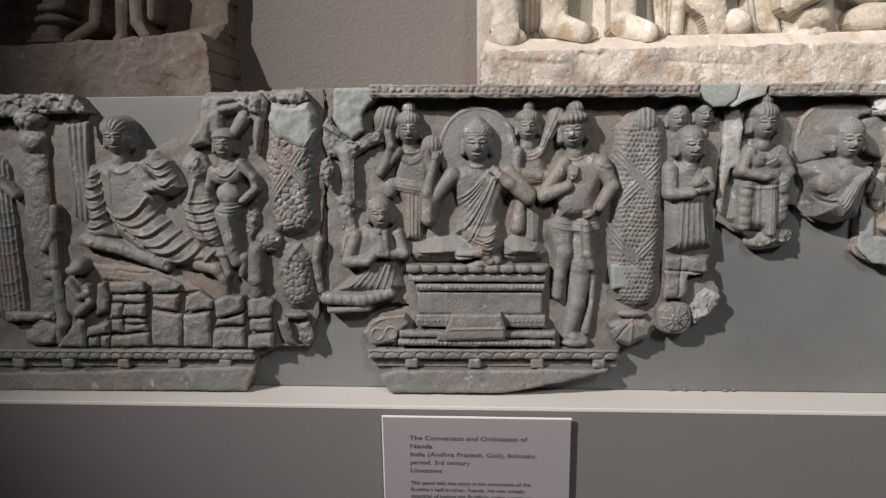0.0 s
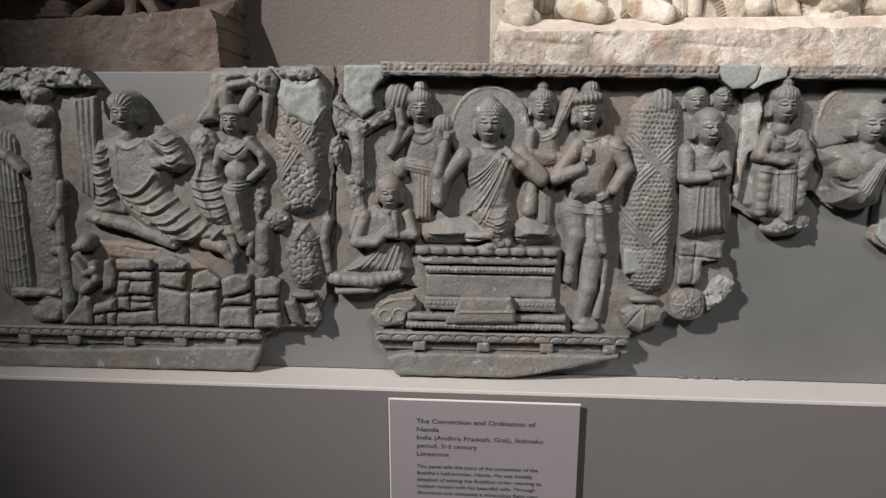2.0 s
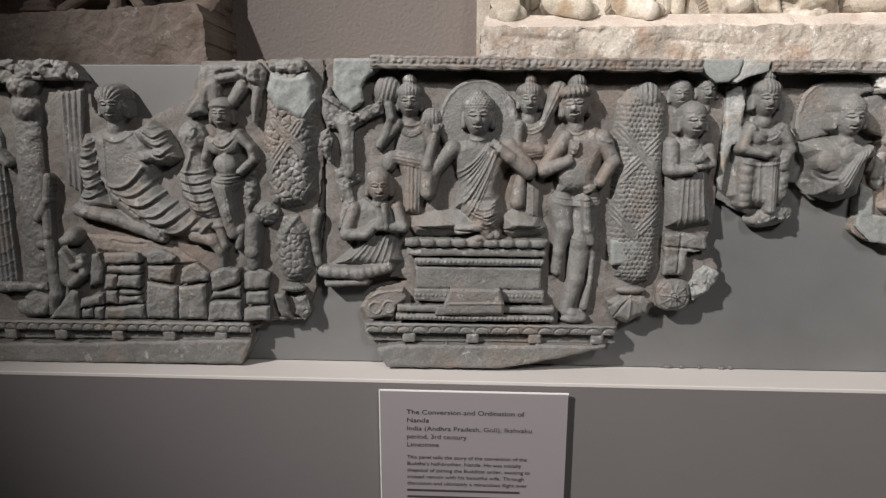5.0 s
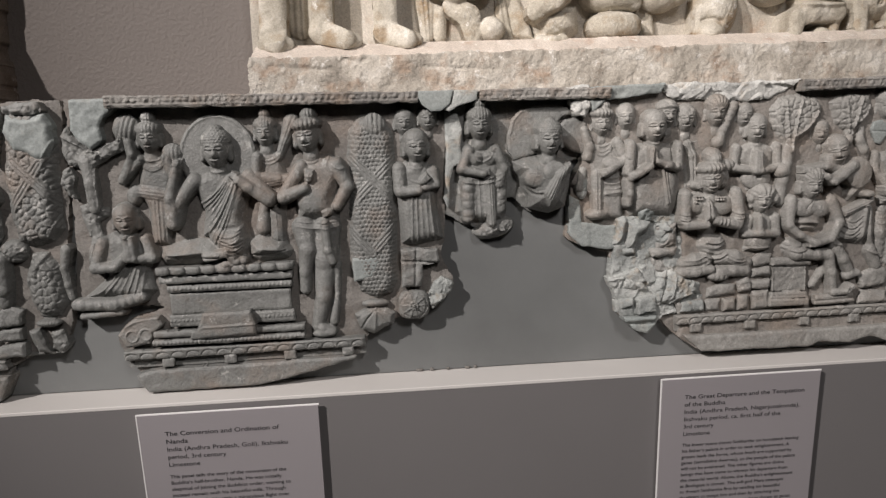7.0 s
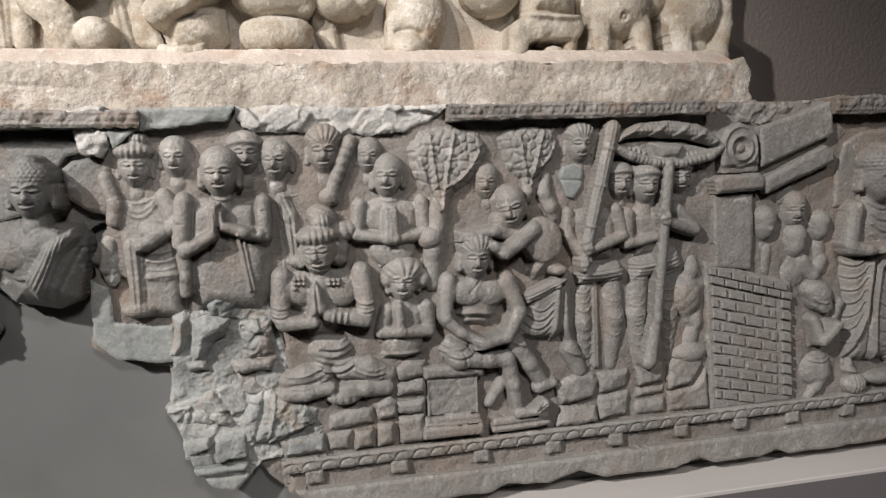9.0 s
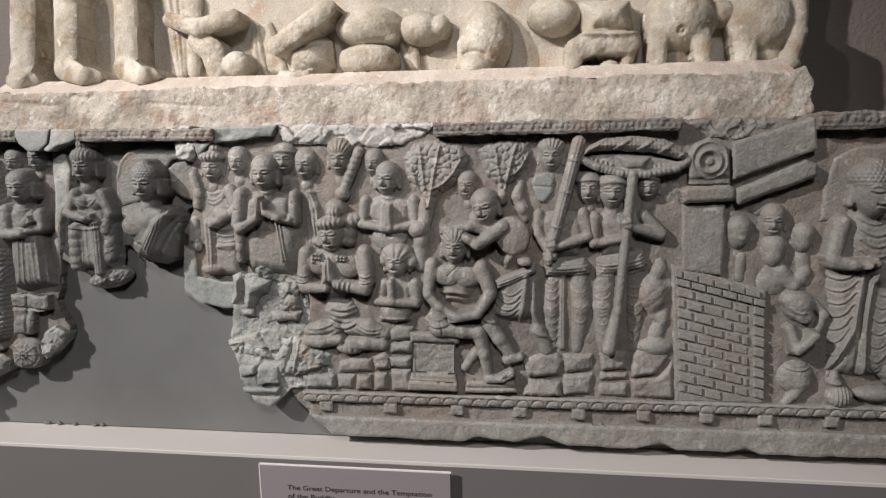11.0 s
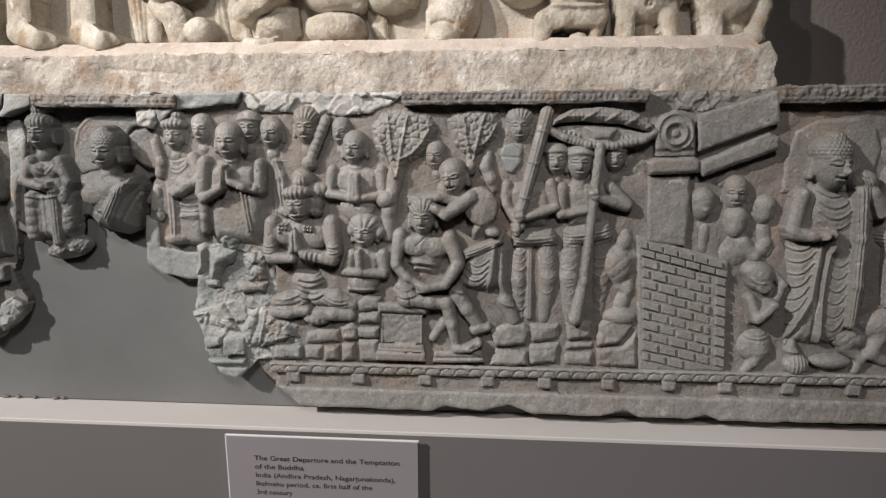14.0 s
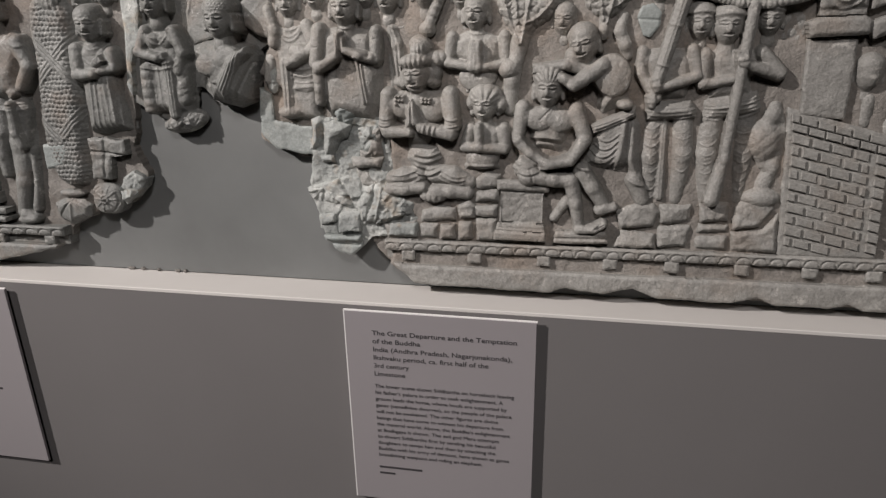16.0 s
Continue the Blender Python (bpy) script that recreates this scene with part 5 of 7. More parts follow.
figure(long_stone, "robed monk behind with a hanging sleeve", body([(526.0, 248.8), (541.2, 253.1), (558.4, 249.0), (558.3, 225.3), (554.9, 196.1), (529.7, 182.4), (524.6, 217.0)], 17, 6), limb([(536.8, 242.5), (541.0, 230.4), (544.0, 197.0)], [6, 6.5, 5], 16, 1, pleats(3, 1.8)), folds((533.4, 227.7), (535.3, 194.8), (551.9, 235.8), (551.6, 200.3), 6, 1, 1, 1.0, 1.6), line(bend((527.6, 250.9), (554.7, 251.1), 7), 1.2, 1.4), material=W)
carve("club", long_stone, [limb([(585.4, 281.6), (570.8, 246.5)], [6, 5.5], 20, 1, rings(6, 1)), blob((569.2, 242.8), 8, 7, 19, 7)], [], W, "raised ribbed club", 6)
figure(long_stone, "turbaned noble with joined hands and armlets", face((560.0, 205.0), 33, 25, -0.6, "turban", -4), blob((563.0, 229.0), 11, 9, 20, 10, -20, rings(3, 1.2)), blob((576.0, 217.0), 14, 8, 20, 9, 15, pleats(5, 1.2)), blob((576.0, 206.0), 6, 8, 20, 8), blob((574.0, 198.0), 7, 5, 20, 8), blob((545.0, 198.0), 7, 5.5, 18, 7),
       body([(530.0, 190.0), (549.0, 195.0), (574.0, 196.0), (593.0, 190.0), (590.0, 170.0), (577.0, 158.0), (571.0, 140.0), (549.0, 139.0), (545.0, 157.0), (533.0, 167.0)], 27, 10), blob((545.0, 177.0), 10, 10, 24, 6), blob((575.0, 175.0), 11, 11, 24, 6), body([(548.0, 148.0), (580.0, 146.0), (585.0, 130.0), (575.0, 116.0), (555.0, 114.0), (545.0, 129.0)], 25, 9), swags((558.0, 135.0), (583.0, 138.0), (556.0, 120.0), (580.0, 121.0), 4, 3, 4, 1.3, 2.2),
       limb([(533.0, 187.0), (531.0, 160.0)], [7.8, 7.4], [23, 26]), limb([(533.0, 155.0), (554.0, 155.0)], [6.6, 4.9], [28, 32]), limb([(589.0, 188.0), (592.0, 161.0)], [8.2, 7.8], [23, 26]), limb([(590.0, 154.0), (565.0, 159.0)], [7.0, 5.3], [28, 32]), body([(551.0, 177.0), (556.0, 185.0), (561.0, 177.0), (566.0, 160.0), (549.0, 157.0)], 37, 4), line([(556.0, 182.0), (557.0, 158.0)], 0.9, -2.2),
       swags((525.0, 168.0), (540.0, 168.0), (525.0, 162.0), (539.0, 163.0), 3, 2, 2, 1.1, 2.0), swags((584.0, 168.0), (600.0, 168.0), (584.0, 162.0), (600.0, 163.0), 3, 2, 2, 1.1, 2.0), [line([(569.0 + 0.53 * (k * 8), 164.0 - 0.53 * (k * 3)), (566.0 + 0.53 * (k * 8), 151.0 - 0.53 * (k * 3))], 1.0, 1.3) for k in range(3)], [blob((542.0 + 3.2 * (k % 3), 186.0 - 3.2 * (k // 3)), 1.4, 1.4, 31, 2.2) for k in range(7)], [blob((566.0 + 3.2 * (k % 3), 184.0 - 2.7 * (k // 3)), 1.4, 1.4, 31, 2.2) for k in range(6)], swags((550.0, 199.0), (573.0, 199.0), (550.0, 196.0), (572.0, 196.0), 2, 4, 5, 1.2, 1.8),
       limb([(559.0, 115.0), (546.0, 115.0), (534.0, 111.0)], [9.0, 8.2, 7.4], [17, 18, 17]), limb([(532.0, 101.0), (547.0, 102.0), (564.0, 104.0)], [7.0, 7.0, 5.7], [18, 21, 22]), limb([(574.0, 117.0), (592.0, 116.0), (607.0, 110.0)], [9.8, 9.8, 7.4], [17, 18, 17]), limb([(605.0, 100.0), (589.0, 101.0), (574.0, 102.0)], [7.4, 7.4, 5.7], [18, 20, 22]), blob((573.0, 96.0), 13, 6, 20, 7, 0, pleats(5, 1)), folds((533.0, 115.0), (558.0, 120.0), (536.0, 106.0), (561.0, 111.0), 3, 2, 2, 1.0, 1.6), folds((582.0, 121.0), (604.0, 116.0), (580.0, 113.0), (601.0, 108.0), 3, 3, 3, 1.0, 1.6), material=W)
figure(long_stone, "bare-bellied man with joined palms", face((612.0, 256.3), 30, 19, -0.6, "bald"), body([(587.4, 237.7), (600.2, 244.1), (625.8, 244.4), (638.5, 236.6), (637.5, 217.3), (628.0, 209.8), (632.3, 197.2), (630.2, 185.5), (599.1, 185.1), (598.0, 199.4), (600.2, 210.5), (587.3, 218.8)], 23, 8), blob((613.6, 203.3), 17, 13, 20, 6), limb([(590.6, 236.2), (587.3, 216.7)], [5.7, 5.3], 20), limb([(587.3, 214.6), (607.7, 211.6)], [5.1, 4.1], [22, 27]), limb([(635.9, 236.6), (637.5, 215.2)], [5.7, 5.3], 20), limb([(636.5, 213.0), (616.2, 210.7)], [5.1, 4.1], [22, 27]), limb([(609.3, 230.6), (609.3, 210.6)], [3.2, 4.6], 28), limb([(614.1, 230.6), (614.1, 210.7)], [3.2, 4.6], 28),
       folds((600.2, 194.6), (630.1, 195.1), (600.2, 188.3), (630.2, 188.7), 3, 3, 3, 1.1, 1.4), line([(612.5, 203.3), (615.2, 203.3)], 1.2, -1.8), line(bend((601.3, 243.1), (624.7, 243.3), 5), 1.0, 1.0), material=W)
figure(long_stone, "kneeling youth with joined palms", face((620.5, 179.6), 30, 20, -0.5, "wig"), body([(604.4, 159.6), (615.2, 166.2), (629.7, 166.4), (639.8, 160.2), (638.8, 144.3), (635.7, 128.1), (637.8, 119.1), (599.0, 118.2), (600.1, 132.8), (605.5, 146.3)], 24, 8), blob((618.4, 133.1), 15, 11, 21, 6), limb([(607.7, 158.6), (602.3, 143.5)], [6, 5.5], 20), limb([(602.3, 141.9), (616.3, 142.7)], [5, 4.5], [23, 28]), limb([(636.6, 159.1), (638.8, 142.7)], [6, 5.5], 20), limb([(637.8, 140.5), (620.6, 141.8)], [5, 4.5], [23, 28]), limb([(615.2, 160.9), (615.7, 142.7)], [4, 5], 28), line([(601.2, 125.3), (635.7, 126.0)], 1.4, 1.6), material=W)


def tree_crown(outline, branches, stem, radii, size, label, seed):
    cuts = [line(bend(p, q, s), 1.3, 2.2) for p, q, s in branches]
    carve("tree", long_stone, [slab(outline, 25, 11, 1.2, cells(size, 2.2, seed)), limb(stem, radii, [19, 20, 19, 17][:len(stem)])], cuts, W, label, 6, 0.65)


tree_crown([(628.0, 256.0), (625.0, 276.0), (635.0, 291.0), (661.0, 294.0), (682.0, 289.0), (690.0, 278.0), (686.0, 260.0), (676.0, 250.0), (664.0, 241.0), (656.0, 228.0), (643.0, 228.0), (638.0, 241.0)], [((649.0, 230.0), (635.0, 267.0), 3), ((651.0, 231.0), (661.0, 285.0), -3), ((655.0, 247.0), (680.0, 272.0), 5), ((647.0, 247.0), (643.0, 285.0), 0)], [(649.0, 232.0), (646.0, 216.0), (643.0, 200.0), (642.0, 176.0)], [9, 7.5, 8, 7], 6.6, "carved tree with dense leaves", 4)
tree_crown([(695.0, 282.0), (702.0, 291.0), (722.0, 294.0), (743.0, 291.0), (746.0, 281.0), (742.0, 265.0), (731.0, 253.0), (719.0, 246.0), (710.0, 251.0), (701.0, 258.0)], [((721.0, 247.0), (731.0, 287.0), -4), ((717.0, 249.0), (712.0, 283.0), 3), ((726.0, 259.0), (741.0, 278.0), 4)], [(718.0, 248.0), (718.0, 241.0), (718.0, 237.0)], [5, 5, 5], 6.6, "carved tree with curling leaves", 9)
carve("trunk_knot", long_stone, [blob((641.0, 210.0), 10, 9, 21, 10)], [], W, "", 6)
figure(long_stone, "seated man with hands on his lap", face((675.0, 194.0), 32, 23, -0.2, "comb"), body([(649.0, 179.0), (666.0, 182.0), (686.0, 181.0), (700.0, 177.0), (702.0, 164.0), (696.0, 148.0), (686.0, 135.0), (659.0, 138.0), (655.0, 157.0), (649.0, 158.0)], 26, 11), blob((667.0, 168.0), 13, 10, 24, 5), blob((687.0, 167.0), 12, 10, 24, 5), line(bend((660.0, 151.0), (686.0, 150.0), -2), 1.6, 2.4), line(bend((660.0, 147.0), (686.0, 146.0), -2), 1.2, -1.8), line([(669.0, 168.0), (677.0, 176.0)], 0.8, -0.9),
       limb([(653.0, 177.0), (650.0, 151.0)], [7.4, 6.1], [23, 26]), limb([(651.0, 148.0), (661.0, 139.0), (674.0, 132.0)], [5.7, 5.3, 4.6], [27, 30, 32]), limb([(699.0, 175.0), (707.0, 153.0)], [8.2, 7.4], [22, 25]), limb([(707.0, 150.0), (696.0, 133.0), (680.0, 130.0)], [6.6, 5.3, 5.1], [27, 31, 33]), hand((677.0, 130.0), 185, 13, 33), swags((646.0, 131.0), (668.0, 130.0), (647.0, 125.0), (670.0, 124.0), 2, 3, 4, 1.4, 2.4),
       body([(643.0, 126.0), (649.0, 137.0), (660.0, 139.0), (684.0, 131.0), (693.0, 123.0), (666.0, 118.0), (646.0, 115.0)], 26, 8), blob((660.0, 119.0), 10, 10, 26, 7), limb([(660.0, 118.0), (682.0, 116.0), (697.0, 115.0)], [7.8, 7.8, 7.4], [26, 26, 25]), limb([(697.0, 115.0), (702.0, 95.0), (706.0, 73.0)], [7.8, 6.6, 4.9], [25, 25, 24]), limb([(705.0, 71.0), (719.0, 73.0), (727.0, 77.0)], [4.6, 4.6, 4.1], [26, 28, 27]), [line([(719.0 + 0.53 * (4 * k), 73.0 - 0.53 * (-k)), (726.0 + 0.53 * (2 * k), 79.0 - 0.53 * (4 * k))], 0.6, -1.2) for k in range(3)], limb([(699.0, 103.0), (691.0, 91.0), (684.0, 80.0)], [5.7, 5.3, 5.1], [19, 19, 18]), line(bend((664.0, 114.0), (661.0, 124.0), -3), 0.9, -1.2), material=W)
carve("stool", long_stone, [slab([(631.4, 114.6), (679.6, 113.1), (678.6, 103.4), (632.5, 103.9)], 27, 3, 0.8, rough=1), slab([(635.2, 104.5), (674.3, 103.3), (674.0, 74.2), (634.7, 75.3)], 23, 1.5, 0.5, foliage(6, 0.9)), slab([(632.6, 75.2), (675.6, 74.3), (676.7, 66.7), (631.5, 67.6)], 26, 2, 0.6), slab([(630.4, 67.6), (677.2, 66.8), (677.8, 58.1), (629.9, 58.9)], 28, 2, 0.6)],
      [line([(635.7, 101.3), (635.8, 75.3)], 1.0, 1.4), line([(673.8, 102.2), (673.4, 75.3)], 1.0, 1.4), line([(632.6, 68.7), (675.6, 67.8)], 0.9, 1.4)], W, "square carved stool", 6)
carve("footboard", long_stone, [slab([(685.3, 69.1), (729.9, 70.4), (733.3, 58.7), (683.7, 57.2)], 27, 2.5, 0.8, rough=0.8)], [line([(686.4, 62.2), (731.6, 63.5)], 1.2, -1.5)], W, "", 6)
figure(long_stone, "bearded man bending to cut hair", face((703.0, 230.0), 32, 24, -0.9, "bald", -14), blob((694.0, 218.0), 6, 9, 25, 6, 20, rings(4, 0.9)), body([(703.0, 205.0), (712.0, 218.0), (730.0, 226.0), (741.0, 214.0), (747.0, 191.0), (747.0, 178.0), (719.0, 165.0), (710.0, 177.0), (711.0, 194.0)], 29, 14), blob((727.0, 205.0), 16, 18, 27, 5, 20), limb([(718.0, 213.0), (707.0, 204.0), (696.0, 197.0)], [7.5, 7, 6.2], [29, 31, 32]), limb([(696.0, 197.0), (687.0, 202.0), (678.0, 206.0)], [6, 5, 4.2], [32, 32, 31]), hand((674.0, 206.0), 190, 11, 31), limb([(705.0, 209.0), (689.0, 213.0), (672.0, 211.0)], [5.5, 5, 4.4], [25, 28, 29]), hand((668.0, 210.0), 180, 11, 29),
       body([(712.0, 167.0), (747.0, 180.0), (756.0, 165.0), (758.0, 128.0), (763.0, 112.0), (746.0, 116.0), (741.0, 124.0), (720.0, 123.0), (702.0, 127.0), (710.0, 146.0)], 26, 9), slab([(711.0, 164.0), (730.0, 172.0), (748.0, 180.0), (749.0, 171.0), (732.0, 164.0), (714.0, 155.0)], 28, 4, 0.6), folds((712.0, 162.0), (748.0, 177.0), (714.0, 157.0), (749.0, 173.0), 3, 1, 1, 0.9, 2.4), swags((718.0, 153.0), (736.0, 157.0), (707.0, 132.0), (732.0, 132.0), 5, 5, 8, 1.1, 1.5), line([(740.0, 168.0), (738.0, 146.0), (734.0, 121.0)], 2.6, 2.6), line([(744.0, 168.0), (744.0, 145.0), (743.0, 121.0)], 1.6, -3.0), line(bend((702.0, 128.0), (740.0, 125.0), 3), 1.4, 2.2), line(bend((746.0, 117.0), (763.0, 113.0), 2), 1.4, 2.0), blob((739.0, 181.0), 7, 4.5, 29, 5),
       limb([(751.0, 116.0), (759.0, 99.0)], [9, 7.5], 17), limb([(706.0, 123.0), (716.0, 109.0), (726.0, 94.0)], [9, 8, 6.5], [22, 22, 21]), limb([(723.0, 89.0), (735.0, 92.0)], [5.5, 4.5], [22, 23]), material=W)
carve("serpent", long_stone, [limb([(734.0, 252.0), (731.0, 240.0), (736.0, 229.0), (739.0, 221.0)], [4.5, 6, 6.5, 5], [17, 19, 19, 18])], [], W, "", 6)
carve("plaster_patch", long_stone, [slab([(743.0, 251.5), (747.0, 259.8), (756.3, 261.9), (763.6, 254.8), (762.8, 242.9), (755.7, 234.1), (749.5, 236.1)], 21, 2, 0.8)], [line([(744.1, 249.5), (762.7, 248.1)], 0.8, -1.0)], PATCH, "smooth broken patch", 8)
figure(long_stone, "standing guard in a sash holding a tall torch", body([(745.6, 218.5), (755.3, 229.0), (786.1, 230.3), (796.1, 220.1), (794.4, 202.0), (789.7, 182.8), (756.6, 182.2), (753.2, 198.9)], 24, 8), limb([(789.8, 225.2), (795.4, 205.7)], [6.1, 5.3], [21, 22]), limb([(794.9, 203.6), (766.7, 194.9)], [5.2, 4.0], [23, 28]), limb([(750.7, 223.7), (749.9, 206.6), (763.7, 186.5)], [5.7, 5.3, 5.1], [19, 20, 26]), hand((762.5, 196.4), 100, 11, 30), hand((759.7, 183.3), 100, 10, 29), limb([(764.0, 170.3), (762.5, 136.2), (764.7, 100.2)], [9.0, 9.0, 6.6], [12, 14, 13]), folds((756.9, 162.4), (769.3, 164.7), (759.9, 104.3), (769.4, 104.6), 9, 3, 4, 0.8, 1.0),
       limb([(787.3, 172.3), (789.5, 139.4), (787.2, 100.8)], [9.8, 9.8, 7.0], [14, 15, 13]), folds((781.9, 154.4), (796.4, 156.8), (783.7, 115.5), (794.1, 115.8), 4, 3, 4, 0.7, 0.8), limb([(772.8, 170.5), (773.1, 102.0)], [3.7, 4.9], 16, 1, pleats(3, 1.0)), body([(755.5, 182.2), (792.2, 184.9), (798.0, 177.7), (797.1, 169.3), (756.8, 167.6)], 27, 5), folds((755.6, 179.1), (796.9, 181.8), (756.8, 169.7), (798.1, 172.5), 4, 2, 3, 1.2, 1.8), material=W)
carve("torch", long_stone, [limb([(785.0, 287.5), (763.5, 201.6)], [7, 6], 26, 1, pleats(4, 1.5)), limb([(763.5, 201.6), (759.7, 183.3)], [4, 4], 28)], [line([(775.0, 273.8), (785.3, 270.3)], 1.2, 1.4), line([(767.9, 245.6), (778.2, 242.6)], 1.2, 1.4), line([(760.7, 214.5), (770.5, 211.5)], 1.2, 1.4)], W, "tall bundled torch", 10)
figure(long_stone, "standing guard with a staff", face((815.4, 244.4), 31, 19, -0.1, "band"), body([(797.1, 219.1), (806.6, 227.9), (837.2, 228.3), (846.0, 220.7), (840.4, 200.1), (843.9, 186.2), (802.0, 182.9), (803.7, 199.6)], 24, 8), limb([(800.1, 221.2), (799.6, 199.5)], [6.1, 5.7], 21), limb([(799.6, 197.4), (822.1, 201.9)], [5.0, 4.0], [22, 26]), limb([(842.9, 222.7), (858.5, 207.5)], [6.6, 6.1], 20), limb([(857.5, 205.4), (832.0, 213.3)], [5.7, 5.1], [22, 28]), hand((827.3, 217.4), 100, 13, 30), body([(802.0, 185.0), (843.6, 193.9), (849.1, 179.6), (846.2, 173.3), (803.4, 167.4)], 26, 6), folds((803.1, 180.9), (845.8, 189.8), (803.3, 169.4), (847.2, 176.4), 5, 2, 3, 1.2, 1.9),
       limb([(810.4, 172.7), (808.1, 139.7), (810.0, 101.3)], [10.2, 9.8, 7.0], [14, 15, 13]), folds((800.5, 157.9), (816.9, 161.3), (803.6, 110.7), (815.9, 113.1), 7, 4, 5, 0.7, 0.9), limb([(838.0, 175.2), (837.9, 140.4), (836.8, 102.0)], [10.2, 9.8, 7.0], [13, 14, 13]), folds((830.2, 159.5), (846.5, 164.0), (831.4, 114.0), (841.6, 115.8), 7, 4, 5, 0.7, 0.9), material=W)
carve("staff", long_stone, [limb([(831.8, 258.8), (821.5, 137.4)], [5.2, 4.6], 28, 1), limb([(821.5, 137.4), (814.6, 103.0)], [5, 7.5], 27, 1)], [], W, "long tapering staff", 10)
def canopy_bands(u, v, t, s):
    k = (u * 0.62 - v * 0.78) / 13.0
    return np.where((k % 1.0) < 0.22, 1.3, -0.2) + 0.9 * (np.abs(np.sin(u * 0.9)) * np.abs(np.sin(v * 0.9)) - 0.4)


carve("parasol", long_stone, [slab([(787.0, 275.0), (790.0, 283.0), (806.0, 291.0), (833.0, 293.0), (858.0, 290.0), (873.0, 282.0), (880.0, 272.0), (870.0, 272.0), (848.0, 278.0), (818.0, 280.0), (796.0, 279.0)], 32, 6, 0.6, canopy_bands), slab([(790.0, 275.0), (818.0, 279.0), (848.0, 277.0), (876.0, 271.0), (872.0, 265.0), (849.0, 259.0), (824.0, 260.0), (801.0, 266.0)], 23, 2, 0.4), limb([(789.0, 272.0), (801.0, 266.0), (821.0, 260.0), (844.0, 259.0), (869.0, 264.0), (879.0, 271.0)], 4.2, [25, 26, 27, 27, 26, 26], 1, rings(6, 1.0)), slab([(818.0, 276.0), (847.0, 274.0), (842.0, 263.0), (825.0, 262.0)], 30, 5, 0.6), [blob((797.0 + 0.53 * (8 * k), 273.0 - 0.53 * (2.4 * k)), 1.3, 1.3, 23, 2.0) for k in range(5)], [blob((851.0 + 0.53 * (8 * k), 266.0 - 0.53 * (-0.6 * k)), 1.3, 1.3, 23, 2.0) for k in range(6)]],
      [line([(796.0, 278.0), (818.0, 279.0), (848.0, 277.0), (874.0, 271.0)], 1.3, -3.5)], W, "broad carved parasol", 6, 0.65)
carve("garland", long_stone, [slab([(856.6, 255.5), (875.1, 259.1), (876.8, 236.3), (868.1, 208.1), (856.7, 200.3), (853.9, 225.9)], 17, 3, 1, foliage(6, 1.3))], [], W, "", 6)
figure(long_stone, "small hooded dwarf", blob((852.9, 152.6), 15, 19, 14, 13, 0, foliage(7, 1)), limb([(858.8, 179.7), (866.0, 159.1), (861.7, 130.4), (856.0, 114.6)], [7, 6, 8, 9], 14), limb([(846.9, 148.4), (855.0, 132.9)], [6, 7], 15), blob((855.8, 104.1), 17, 10, 14, 11), blob((856.4, 171.9), 8, 8, 15, 9), material=W)

# palace gate
carve("gate_capital", long_stone, [slab([(877.6, 276.8), (883.3, 285.9), (895.5, 291.0), (911.2, 283.0), (914.1, 256.9), (880.2, 254.6)], 28, 3, 0.5), slab([(880.2, 255.6), (914.0, 257.9), (914.3, 250.8), (880.4, 249.6)], 25, 1.5, 0.3), slab([(871.5, 245.4), (879.4, 249.0), (913.3, 250.3), (919.4, 245.8), (917.8, 235.7), (874.9, 233.3)], 30, 4, 0.5)],
      [ring_line((896.2, 269.9), 9.5, 9.5, 1.4, 2.2), ring_line((896.2, 269.9), 5, 5, 1.8, -2.5), ring_line((896.2, 270.9), 15, 16, 1.0, 1.4)], W, "carved capital with a volute", 6)
carve("gate_post", long_stone, [slab([(874.9, 233.3), (912.3, 234.6), (911.1, 170.3), (876.7, 173.8)], 23, 2, 0.5, rough=1)], [], W, "", 6)
carve("gate_beam", long_stone, [slab([(914.0, 286.0), (980.9, 307.1), (985.0, 279.3), (977.3, 276.3), (916.6, 253.9)], 27, 2.5, 0.8, rough=1)], [line([(912.9, 289.5), (966.3, 306.1)], 1.4, 2)], W, "sloping roof beam", 6)
carve("gate_beam", long_stone, [slab([(917.4, 245.8), (975.1, 271.3), (985.0, 267.4), (985.5, 256.4), (920.9, 231.7), (917.7, 237.7)], 29, 4, 0.8, rough=0.8)], [line([(919.3, 247.9), (975.2, 269.3)], 1.2, 1.5)], W, "sloping lower roof beam", 6)
carve("broken_edge", long_stone, [slab([(871.7, 305.9), (978.3, 309.1), (920.3, 289.5), (895.5, 292.0), (882.8, 299.4)], 20, 3, 3, shards(15, 6))], [], W, "worn broken top edge", 5)
corner_bl, corner_br, corner_tl, corner_tr = (875.0, 55.0), (952.0, 39.0), (870.0, 176.0), (948.0, 156.0)
def on_gate(a, b):
    x0, z0 = corner_bl[0] + (corner_br[0] - corner_bl[0]) * a, corner_bl[1] + (corner_br[1] - corner_bl[1]) * a
    x1, z1 = corner_tl[0] + (corner_tr[0] - corner_tl[0]) * a, corner_tl[1] + (corner_tr[1] - corner_tl[1]) * a
    return (x0 + (x1 - x0) * b, z0 + (z1 - z0) * b)


carve("brick_wall", long_stone, [slab([(874.0, 54.0), (951.0, 55.0), on_gate(1.02, 1.02), on_gate(-0.03, 1.03)], 21.8, 2, 0.6, rough=0.8)], [], W, "curved wall of small carved bricks", 6)


